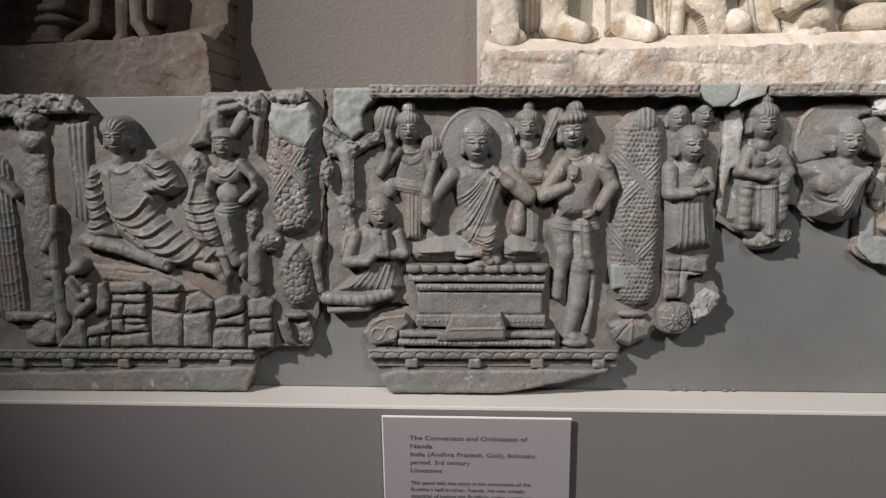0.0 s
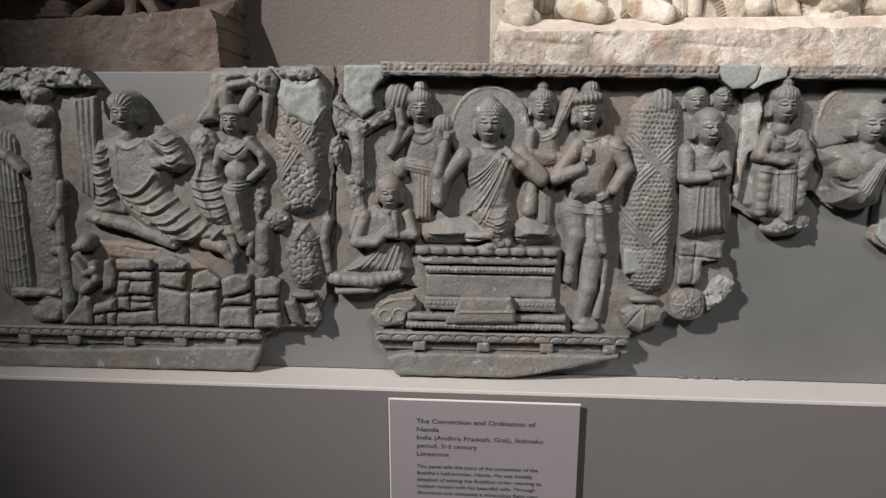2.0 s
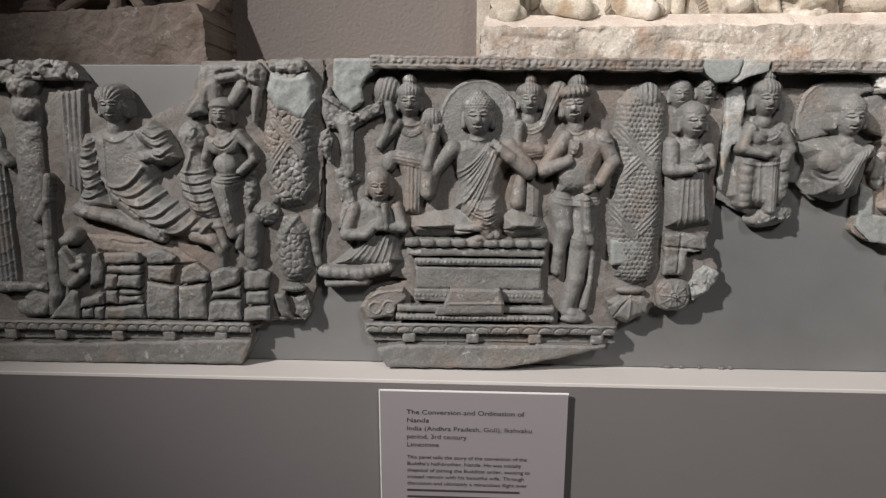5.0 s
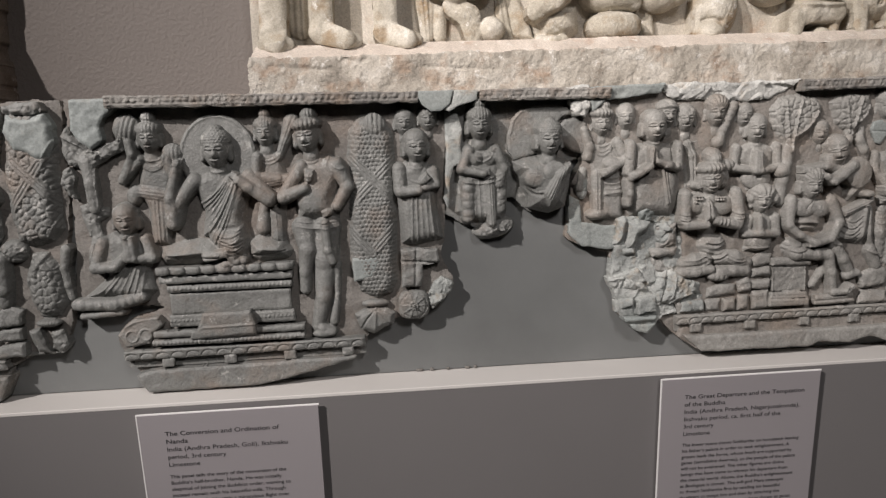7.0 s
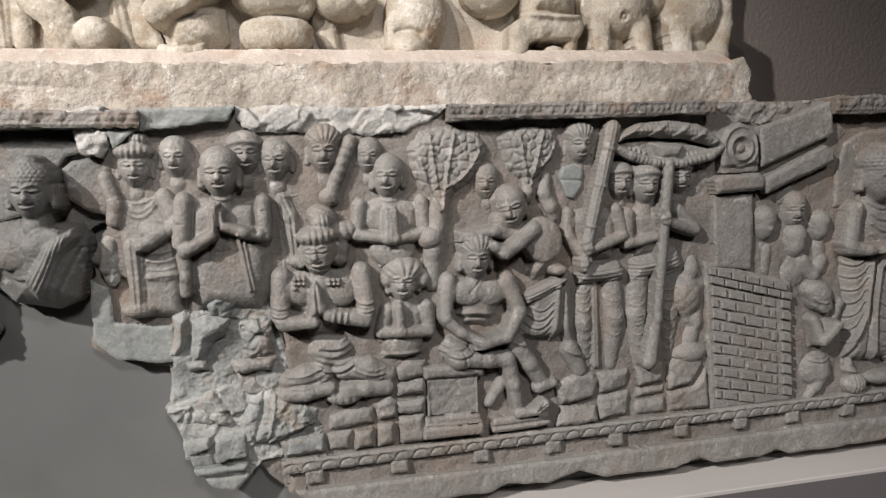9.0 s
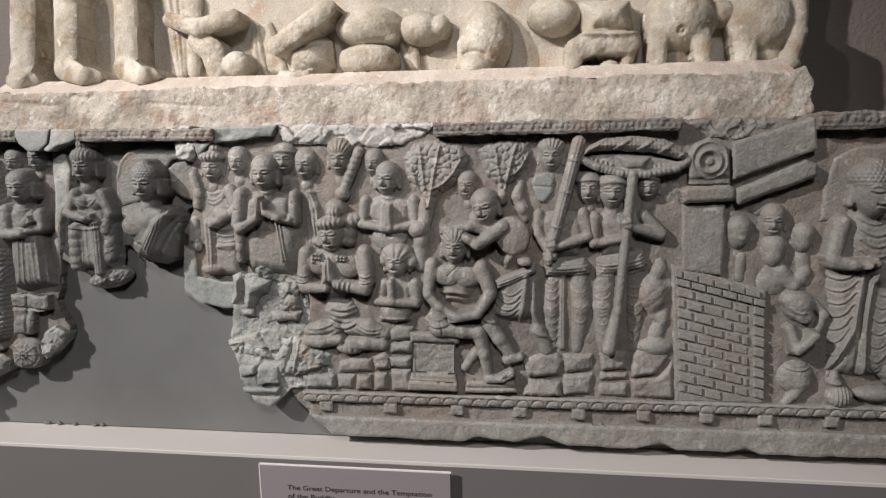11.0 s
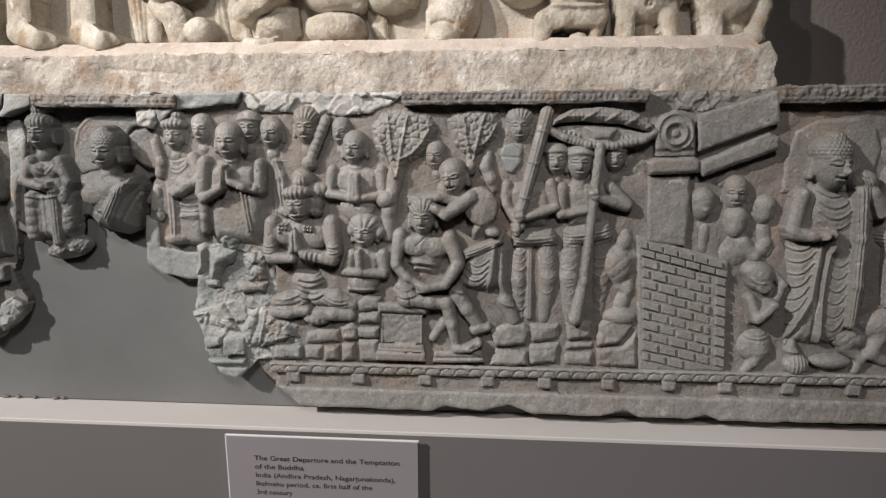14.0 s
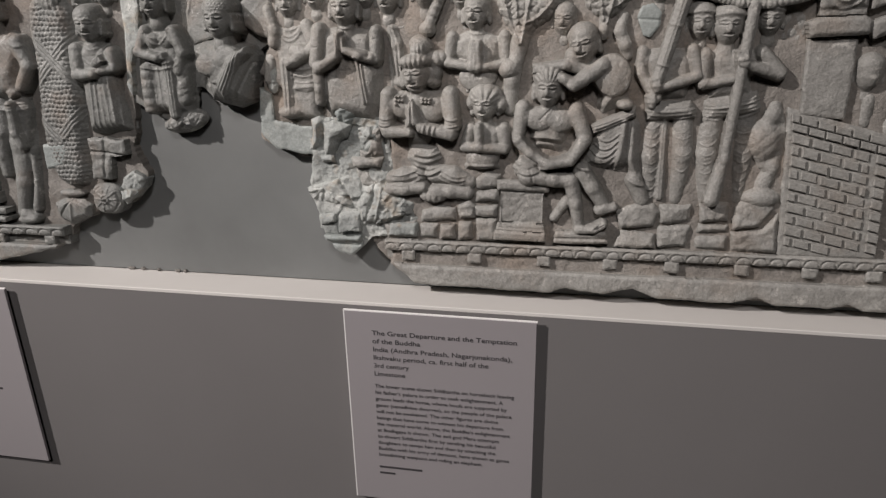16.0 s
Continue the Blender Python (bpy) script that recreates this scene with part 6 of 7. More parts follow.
def brick(a0, a1, b0, b1, d):
    quad = [on_gate(a0, b0), on_gate(a1, b0), on_gate(a1, b1), on_gate(a0, b1)]
    bm = bmesh.new()
    rows = []
    for out, shrink in ((19.0, 0.0), (d - 0.7, 0.0), (d, 0.8)):
        mid = (sum(p[0] for p in quad) / 4, sum(p[1] for p in quad) / 4)
        rows.append([bm.verts.new(((p[0] - math.copysign(shrink, p[0] - mid[0])) / 1000, BOARD - out / 1000, LEDGE + (p[1] - math.copysign(shrink, p[1] - mid[1])) / 1000)) for p in quad])
    for lo, hi in zip(rows, rows[1:]):
        for i in range(4):
            bm.faces.new((lo[i], lo[(i + 1) % 4], hi[(i + 1) % 4], hi[i]))
    bm.faces.new(rows[-1])
    part("brick", bm, W, long_stone)



foot = 55.0
courses = 11
for r in range(courses):
    b0, b1 = r / courses * 0.875 + 0.006, (r + 1) / courses * 0.875 - 0.011
    edges = [0.02] + [0.02 + 0.205 * (i + (0.5 if r % 2 else 1.0)) + random.uniform(-0.02, 0.02) for i in range(4)]
    edges = [e for e in edges if e < 0.76] + [0.82]
    for a0, a1 in zip(edges, edges[1:]):
        if a1 - a0 > 0.05 and on_gate((a0 + a1) / 2, b0)[1] > foot:
            brick(a0 + 0.015, a1 - 0.015, b0 + 0.004 + random.uniform(-0.003, 0.003), b1, random.uniform(23.2, 24.6))
    if on_gate(0.93, b0)[1] > foot:
        brick(0.87, 0.985, b0 + 0.012, b1 + 0.008, random.uniform(24.0, 25.0))
for r in range(2):
    for i in range(6):
        a0 = 0.02 + i * 0.17 - (0.085 if r else 0.0)
        brick(max(a0, 0.005), min(a0 + 0.155, 0.995), 0.885 + 0.058 * r, 0.935 + 0.058 * r, random.uniform(24.6, 25.6))


# figures past the gate
for c, h in (((924.8, 207.3), 29), ((952.7, 217.9), 30), ((978.4, 203.0), 26), ((954.2, 191.5), 29)):
    figure(long_stone, "small smooth worn head", face(c, h, 15, -0.3, "bald", worn=1.0 if h < 30 else 0.0), material=W)
figure(long_stone, "small crowding figures with raised arms", limb([(927.5, 185.9), (927.2, 168.0)], [7, 6], 14), limb([(939.9, 226.8), (948.7, 232.0), (962.2, 227.1)], [7, 8, 7], 13), cap((954.4, 173.6), (953.2, 165.9), 13, 15, 11, 12), limb([(961.8, 173.7), (972.3, 161.1), (981.6, 174.1)], [8, 7, 6], 16), limb([(978.6, 186.7), (981.9, 166.4)], [9, 9], 12), material=W)
figure(long_stone, "squat dwarf standing with folded arms", blob((977.0, 144.0), 13.5, 14, 17, 12), blob((974.0, 148.0), 13, 10, 20, 9, -15), blob((981.0, 135.0), 8, 7, 22, 6), body([(965.0, 124.0), (975.0, 130.0), (994.0, 124.0), (995.0, 106.0), (989.0, 95.0), (965.0, 94.0), (962.0, 108.0)], 25, 10), blob((977.0, 80.0), 16, 16, 15, 11), limb([(969.0, 124.0), (974.0, 107.0)], [5.7, 5.3], [24, 28]), limb([(974.0, 106.0), (988.0, 119.0)], [4.9, 4.6], [30, 31]), blob((987.0, 120.0), 5, 4, 31, 4), limb([(993.0, 121.0), (998.0, 136.0), (989.0, 147.0)], [4.9, 5.1, 4.6], [18, 18, 17]), swags((964.0, 94.0), (990.0, 94.0), (965.0, 91.0), (990.0, 91.0), 2, 3, 3, 1.2, 2.0), limb([(983.0, 76.0), (977.0, 65.0), (969.0, 56.0)], [8.2, 6.1, 4.9], [17, 18, 18]), line(bend((968.0, 143.0), (979.0, 139.0), 2), 1.0, 1.4), soft=1, wear=0.8, material=W)
carve("halo", long_stone, [slab([(991.0, 218.0), (993.0, 248.0), (1000.0, 272.0), (1018.0, 282.0), (1053.0, 284.0), (1067.0, 275.0), (1073.0, 257.0), (1068.0, 236.0), (1065.0, 220.0)], 20, 2.5, 0.6)], [], W, "large plain halo disc", 5)
figure(long_stone, "standing haloed figure in a long pleated robe", face((1029.0, 243.0), 43, 24, 0.8, "curl", 6), body([(1000.0, 224.0), (1015.0, 230.0), (1042.0, 223.0), (1061.0, 232.0), (1071.0, 221.0), (1078.0, 204.0), (1073.0, 170.0), (1074.0, 124.0), (1070.0, 104.0), (1048.0, 79.0), (1019.0, 78.0), (1000.0, 81.0), (997.0, 101.0), (999.0, 133.0), (994.0, 169.0), (992.0, 189.0), (995.0, 209.0)], 26, 11), blob((1032.0, 202.0), 17, 17, 25, 5),
       limb([(1006.0, 217.0), (999.0, 188.0)], [9.0, 7.8], [25, 28]), limb([(1000.0, 184.0), (1015.0, 182.0), (1032.0, 184.0)], [7.4, 6.1, 4.9], [28, 32, 34]), body([(1027.0, 187.0), (1038.0, 186.0), (1043.0, 170.0), (1039.0, 162.0), (1032.0, 167.0)], 33, 5), line([(1034.0, 181.0), (1039.0, 169.0)], 0.9, -1.5), limb([(1074.0, 204.0), (1064.0, 219.0)], [9.0, 7.4], [24, 28]), blob((1056.0, 229.0), 11, 10, 27, 8, 20), [line([(1049.0 + 0.53 * (5 * k), 235.0 - 0.53 * (2 * k)), (1053.0 + 0.53 * (5 * k), 226.0 - 0.53 * (k))], 0.7, -1.3) for k in range(4)], limb([(1054.0, 219.0), (1056.0, 180.0), (1056.0, 139.0), (1055.0, 103.0)], [7.0, 6.1, 5.7, 4.9], [30, 30, 29, 27], 1, pleats(4, 2.4)),
       swags((1019.0, 222.0), (1044.0, 221.0), (1022.0, 195.0), (1050.0, 196.0), 4, 5, 8, 1.3, 1.9), line([(1026.0, 182.0), (1023.0, 154.0), (1020.0, 125.0), (1000.0, 84.0)], 2.0, 4.0), line([(1030.0, 181.0), (1025.0, 151.0), (1023.0, 123.0), (1003.0, 78.0)], 1.4, -3.0), line([(1035.0, 180.0), (1031.0, 151.0), (1029.0, 123.0), (1030.0, 85.0)], 1.9, 3.8), line([(1031.0, 179.0), (1027.0, 149.0), (1026.0, 113.0), (1023.0, 85.0)], 1.6, -2.6), swags((997.0, 173.0), (1023.0, 179.0), (999.0, 104.0), (1015.0, 116.0), 7, 6, 8, 1.1, 1.9), swags((1037.0, 159.0), (1050.0, 160.0), (1034.0, 89.0), (1051.0, 102.0), 7, 4, 8, 1.1, 1.8), swags((1060.0, 200.0), (1076.0, 201.0), (1064.0, 124.0), (1073.0, 126.0), 7, 5, 5, 1.0, 1.6), line(bend((1002.0, 77.0), (1048.0, 78.0), 2), 2.2, 3.0),
       limb([(1008.0, 81.0), (1011.0, 68.0)], [6.6, 7.4], 18), blob((1014.0, 64.0), 11, 10, 20, 9, 0, pleats(7, 1.8)), blob((1044.0, 67.0), 19, 7, 18, 9), material=W)
figure(long_stone, "robed attendant with a headdress", face((1083.6, 253.2), 27, 15, -0.3, "knot"), cap((1090.6, 230.9), (1092.7, 193.5), 19, 17, 11, 11), limb([(1080.8, 235.8), (1079.6, 213.4), (1092.0, 206.0)], [7, 6.5, 5], 18), blob((1093.3, 181.0), 21, 13, 14, 11, 0, rings(4, 1.5)), limb([(1089.0, 173.4), (1089.3, 122.7)], [11, 9], 14, 1, pleats(4, 1.2)), limb([(1108.2, 173.7), (1108.6, 123.1)], [11, 9], 13), material=W)
figure(long_stone, "kneeling robed attendant", face((1132.3, 248.7), 30, 15, -0.3, "bald"), cap((1133.8, 224.0), (1139.8, 123.8), 24, 20, 11, 11, 0.9, pleats(6, 1.5)), material=W)
figure(long_stone, "crouching dwarf below the robed figure", blob((1056.9, 88.5), 18, 11, 15, 12, -10, foliage(6, 1)), blob((1085.5, 102.1), 22, 15, 14, 13, 15), limb([(1083.8, 89.2), (1077.2, 76.1), (1089.8, 68.8)], [9, 8, 6], 18), limb([(1054.9, 80.7), (1070.1, 70.8), (1065.8, 59.2)], [7, 6, 5], 18), limb([(1103.1, 92.3), (1109.1, 71.9)], [10, 8], 16), material=W)

# rocks along the bottom
for pts in ([(737.0, 89.0), (755.0, 97.0), (769.0, 97.0), (776.0, 89.0), (770.0, 76.0), (741.0, 73.0)], [(774.0, 95.0), (801.0, 96.0), (801.0, 80.0), (776.0, 78.0)], [(774.0, 76.0), (803.0, 79.0), (799.0, 58.0), (775.0, 57.0)], [(743.0, 71.0), (772.0, 70.0), (773.0, 57.0), (736.0, 55.0)], [(806.0, 98.0), (831.0, 100.0), (832.0, 83.0), (808.0, 81.0)], [(807.0, 80.0), (833.0, 81.0), (833.0, 72.0), (807.0, 71.0)], [(806.0, 69.0), (833.0, 70.0), (834.0, 57.0), (806.0, 56.0)], [(835.0, 97.0), (849.0, 107.0), (858.0, 106.0), (870.0, 95.0), (858.0, 78.0), (836.0, 76.0)], [(835.0, 74.0), (858.0, 76.0), (872.0, 93.0), (874.0, 57.0), (836.0, 56.0)],
            [(561.0, 83.0), (579.0, 88.0), (594.0, 86.0), (595.0, 74.0), (561.0, 71.0)], [(560.0, 69.0), (578.0, 70.0), (576.0, 56.0), (560.0, 56.0)], [(579.0, 70.0), (594.0, 71.0), (595.0, 56.0), (579.0, 55.0)], [(596.0, 88.0), (607.0, 94.0), (613.0, 89.0), (612.0, 77.0), (597.0, 75.0)], [(596.0, 73.0), (610.0, 74.0), (611.0, 56.0), (596.0, 55.0)], [(612.0, 113.0), (622.0, 121.0), (636.0, 119.0), (635.0, 107.0), (614.0, 104.0)], [(613.0, 102.0), (634.0, 105.0), (634.0, 93.0), (612.0, 92.0)], [(611.0, 89.0), (633.0, 90.0), (632.0, 79.0), (612.0, 78.0)], [(613.0, 77.0), (633.0, 78.0), (632.0, 56.0), (613.0, 55.0)], [(524.0, 68.0), (557.0, 74.0), (559.0, 56.0), (528.0, 53.0)]):
    carve("rock_block", long_stone, [slab(pts, random.uniform(21, 25.5), 4.5, 1.6, rough=2.0, slope=(random.uniform(-0.06, 0.04), random.uniform(-0.12, 0.06)), seed=random.randint(3, 70))], [], W, "", 6, wear=0.8)
# broken end of the stone
carve("broken_edge", long_stone, [slab([(455.5, 156.9), (475.6, 167.0), (530.7, 169.0), (534.5, 109.7), (561.9, 94.0), (559.4, 55.7), (511.9, 54.3), (502.8, 43.0), (464.3, 52.9), (457.5, 80.4), (451.1, 99.5), (454.9, 124.2)], 16.4, 2, 3, shards(24, 3, 8), rough=2, grain=10)], [], BROKEN, "rough pale core of the broken stone", 4, 0.8, 1, 1.2)
carve("broken_edge", long_stone, [slab([(507.3, 92.7), (517.9, 101.7), (545.5, 101.2), (561.8, 90.8), (559.5, 58.4), (513.0, 54.3), (509.3, 70.8)], 17, 3, 3, shards(26, 5), rough=2), slab([(515.6, 95.6), (534.5, 99.9), (529.8, 74.1), (517.5, 65.5)], 23, 2, 2, slope=(0.25, -0.15), rough=2), slab([(531.7, 96.0), (553.6, 88.4), (550.7, 69.2), (529.8, 71.3)], 20, 2, 2, slope=(-0.2, 0.25), rough=2), slab([(531.4, 70.3), (558.4, 69.9), (557.3, 57.3), (529.6, 56.5)], 24, 3, 1.5, rough=1.5)], [line(bend((515.6, 87.4), (523.1, 65.6), 6), 1.2, -2), line(bend((526.1, 93.1), (529.7, 65.8), 5), 1.2, -2), line([(534.3, 87.9), (555.2, 80.2)], 1.0, -1.8)], BROKEN, "rough pale broken stone", 4, 0.8, 1, 1.2)
carve("broken_edge", long_stone, [slab([(452.4, 107.8), (469.3, 114.7), (505.9, 111.7), (507.7, 80.6), (459.2, 79.3), (456.5, 85.9)], 14, 2, 3, slope=(0.08, -0.12), rough=2), slab([(457.6, 85.9), (506.7, 85.0), (504.0, 51.9), (458.2, 58.3)], 13, 2, 3, rough=2), slab([(453.4, 101.2), (482.0, 109.5), (493.4, 93.4), (464.8, 83.9)], 20, 3, 2, slope=(0.2, 0.25), rough=2), slab([(482.6, 110.7), (502.6, 113.3), (503.4, 92.6), (492.8, 89.0)], 19, 2, 2, slope=(-0.25, -0.2), rough=2), slab([(479.8, 75.5), (503.3, 78.3), (503.0, 58.5), (480.7, 56.7)], 24, 2.5, 1.5, slope=(-0.1, -0.1), rough=1.5), slab([(460.8, 73.8), (477.6, 76.5), (478.6, 66.6), (461.7, 63.9)], 22, 2.5, 1.5, slope=(0.15, -0.15), rough=1.5), slab([(461.7, 62.8), (478.5, 64.4), (479.5, 54.5), (466.0, 54.1)], 19, 2, 1.5, rough=1.5)], [line([(456.4, 81.4), (505.5, 81.6)], 1.6, -3)], BROKEN, "stepped pale broken stone", 4, 0.8, 1, 1.0)
carve("broken_edge", long_stone, [slab([(463.8, 55.1), (501.9, 55.1), (504.0, 45.2), (493.8, 32.7), (477.0, 40.0)], 21, 2.5, 2, slope=(-0.06, -0.1), rough=1.5), slab([(464.9, 55.1), (503.0, 55.1), (501.8, 49.6), (467.1, 48.5)], 25, 3, 1)], [line([(468.2, 46.4), (499.5, 45.1)], 1.0, -1.6)], PATCH, "broken corner of the bottom moulding", 3, 0.8, 1, 0.9)
carve("worn_lump", long_stone, [slab([(458.0, 164.0), (466.0, 167.0), (471.0, 164.0), (468.0, 144.0), (465.0, 139.0), (459.0, 134.0), (453.0, 136.0), (458.0, 148.0)], 25, 9, 1.6, rough=2.4, slope=(0.0, 0.12)), slab([(469.0, 162.0), (481.0, 165.0), (497.0, 160.0), (493.0, 149.0), (484.0, 143.0), (478.0, 130.0), (468.0, 130.0), (468.0, 144.0)], 28, 11, 1.6, rough=2.4, slope=(0.0, 0.12)), slab([(464.0, 131.0), (478.0, 131.0), (480.0, 124.0), (466.0, 125.0)], 22, 4, 1.5, rough=1.5)], [], BROKEN, "pale broken legs of a lost figure", 4, 0.65, 1, 1.0)
carve("worn_lump", long_stone, [slab([(481.0, 171.0), (493.0, 183.0), (504.0, 180.0), (504.0, 171.0), (495.0, 158.0), (482.0, 162.0)], 24, 6, 2, shards(12, 4, 5), slope=(-0.15, 0.25), rough=2)], [], PATCH, "grey-green broken lump", 4, 0.65, 1, 0.9)
carve("worn_lump", long_stone, [slab([(501.0, 158.0), (521.0, 160.0), (522.0, 136.0), (515.0, 129.0), (502.0, 136.0)], 22, 6, 2.5, shards(13, 6, 7), slope=(0.1, 0.2), rough=3)], [], BROKEN, "rough broken lump", 4, 0.65, 1, 1.2)
carve("broken_edge", long_stone, [slab([(505.0, 103.0), (517.0, 107.0), (533.0, 103.0), (550.0, 89.0), (554.0, 77.0), (527.0, 68.0), (502.0, 65.0), (497.0, 84.0)], 24, 9, 2.5, shards(18, 5, 14), slope=(-0.04, -0.05), rough=2.5, grain=9)], [line(bend((517.0, 105.0), (505.0, 69.0), 8), 1.6, -3), line(bend((524.0, 102.0), (516.0, 69.0), 8), 1.4, 2.2), line([(535.0, 76.0), (552.0, 79.0)], 1.2, 1.8)], BROKEN, "shell-like fracture in pale stone", 4, 0.6, 1, 1.1)
carve("broken_edge", long_stone, [slab([(447.0, 99.0), (460.0, 104.0), (472.0, 108.0), (490.0, 98.0), (495.0, 82.0), (470.0, 81.0), (453.0, 87.0)], 21, 7, 2.5, shards(20, 6, 15), slope=(0.06, -0.05), rough=2.5, grain=9)], [line([(451.0, 96.0), (469.0, 100.0), (488.0, 83.0)], 1.3, 2.4), line([(468.0, 104.0), (465.0, 86.0)], 1.2, -2.4)], BROKEN, "shell-like fracture in pale stone", 4, 0.6, 1, 1.1)
lumps("worn_lump", long_stone, [slab([(501.4, 155.6), (524.0, 157.1), (526.5, 131.2), (502.8, 128.5)], 20, 4, 3, shards(16, 4), slope=(0.05, 0.25), rough=2.5), slab([(495.0, 129.5), (527.0, 131.2), (522.5, 121.4), (497.1, 119.7)], 22, 4, 3, rough=2), slab([(497.1, 121.9), (521.4, 121.3), (517.9, 99.5), (500.2, 102.3)], 16, 3, 3, shards(12, 4), rough=2.5), slab([(507.7, 174.0), (527.5, 174.3), (526.7, 155.5), (506.4, 155.7)], 13, 3, 3, rough=2)], W, "weathered broken carving", 5)
lumps("worn_lump", long_stone, [slab([(452.6, 119.8), (469.4, 123.5), (470.1, 100.0), (451.1, 97.8)], 12, 2, 2, slope=(0.1, 0.0), rough=1.5), slab([(469.4, 121.3), (496.0, 119.7), (498.0, 101.2), (470.2, 100.5)], 12, 2, 3, rough=2), blob((420.7, 202.4), 7, 16, 12, 8)], BROKEN, "weathered broken carving", 3)
# a few crumbs left on the board
for x, r in ((238.0, 5.0), (252.0, 3.0), (270.0, 2.2), (292.0, 3.6), (301.0, 2.5)):
    carve("stone_crumb", nanda_stone, [blob((x, 1.8), r, 2.0, 0.5, 2.5)], [], GROUND_DARK, "", 0.4, 0.7)
# ---- the wall sculptures above ----
stele = thing("carved_stele", "cream limestone stele with squat dwarf figures fixed to the wall", "sculpture")
tall = [(35.0, 250.0), (1048.0, 250.0), (1068.0, 520.0), (1068.0, 1160.0), (35.0, 1160.0)]
carve("back_slab", stele, [slab(tall, 62, 6, 2, rough=2, grain=40)], [], CREAM, "", 1, 4.0, plane=WALL)
carve("base_block", stele, [slab([(40.0, 300.0), (41.0, 355.0), (44.0, 368.5), (1030.0, 373.5), (1045.0, 379.0), (1054.0, 365.0), (1053.0, 346.0), (1056.0, 329.0), (1044.0, 300.0)], 139, 2, 4, rough=3.0, grain=26)], [line([(69.5, 356.4), (147.2, 350.5)], 3, -1.5), line([(164.6, 363.9), (182.1, 359.4), (191.8, 363.3)], 3.5, -2.5), line([(265.4, 352.0), (367.9, 345.6)], 2, -1.2)], CREAM_BASE, "cream stone base face with rusty stains and white chips", 1, 1.4, 1, 1.8, plane=WALL)
carve("base_slope", stele, [slab([(44.0, 366.0), (1038.0, 370.5), (1032.0, 391.5), (48.0, 387.0)], 121, 1, 0.6, slope=(0.008, -1.65), rough=2.5, grain=18)], [], CREAM_PINK, "pinkish pale sloping top of the base", 1, 1.4, 1, 1.2, plane=WALL)
def dwarf(label, *forms, wear=1.1):
    carve("carved_figure", stele, forms, [], CREAM_WORN, label, 58, 1.3, 1, wear, WALL)


def leg(top, ankle, toe, r):
    dwarf("broken leg and foot", limb([top, ankle], [r * 1.1, r], [95, 100]), limb([ankle, toe], [r * 1.05, r * 0.8], [102, 118]), blob(toe, r * 1.3, r * 0.75, 108, 12))


leg((76.0, 510.0), (72.0, 401.9), (75.4, 387.7), 19)
leg((136.2, 507.8), (134.7, 403.5), (167.2, 390.6), 17)
leg((220.2, 504.7), (219.5, 401.1), (247.7, 389.7), 17)
dwarf("hanging drapery", cap((106.1, 508.9), (104.8, 417.5), 22, 18, 60, 60, 1, pleats(4, 3)))
dwarf("hanging drapery", cap((271.2, 502.8), (277.3, 399.4), 20, 9, 66, 66, 1, pleats(4, 3)), cap((294.4, 489.2), (295.1, 398.9), 16, 9, 66, 66))
dwarf("crouching dwarf with a round knee", limb([(312.0, 436.0), (333.0, 422.0), (339.0, 389.0)], [15, 17, 12], [86, 92, 92]), blob((364.0, 404.0), 20, 18, 84, 22), limb([(275.0, 464.0), (317.0, 451.0), (361.0, 464.0)], [11, 13, 12], [88, 94, 90]), cap((382.0, 451.0), (390.0, 397.0), 9, 14, 62, 62, 1, pleats(3, 3)), wear=1.8)
dwarf("hanging drapery", slab([(381.0, 465.0), (402.0, 464.0), (424.0, 410.0), (427.0, 391.0), (394.0, 393.0)], 72, 8, 1, slope=(0.25, 0.0)), slab([(566.0, 462.0), (581.0, 462.0), (600.0, 422.0), (604.0, 392.0), (584.0, 392.0), (572.0, 422.0)], 72, 8, 1, slope=(0.25, 0.0)))
dwarf("bending dwarf with a long arm", body([(426.0, 434.0), (466.0, 451.0), (488.0, 434.0), (491.0, 400.0), (469.0, 384.0), (432.0, 387.0), (424.0, 410.0)], 100, 18), limb([(424.0, 425.0), (450.0, 438.0), (491.0, 467.0)], [14, 14, 13], [98, 106, 104]), limb([(431.0, 386.0), (447.0, 384.0), (463.0, 388.0)], [11, 9, 7], [96, 104, 104]), line([(437.0, 419.0), (477.0, 428.0)], 2.5, -3), wear=1.8)
dwarf("squat dwarf over a round cushion", blob((538.0, 406.0), 38, 20, 78, 34, 0, None, 2.6), blob((539.0, 448.0), 46, 26, 72, 34), line(bend((510.0, 421.0), (568.0, 423.0), -4), 3, -5), blob((564.0, 438.0), 14, 14, 84, 12), wear=1.6)
dwarf("round-headed dwarf between ribs", blob((604.0, 445.0), 30, 22, 70, 30), blob((630.0, 446.0), 13, 14, 82, 16), wear=1.6)
dwarf("kneeling dwarf", blob((686.0, 430.0), 34, 46, 72, 36), blob((673.0, 394.0), 24, 16, 84, 26), limb([(662.0, 421.0), (664.0, 401.0)], [12, 13], 90), line(bend((660.0, 409.0), (686.0, 407.0), -3), 2.5, -4), wear=1.6)
dwarf("round belly of a dwarf", blob((770.0, 455.0), 34, 24, 72, 30))
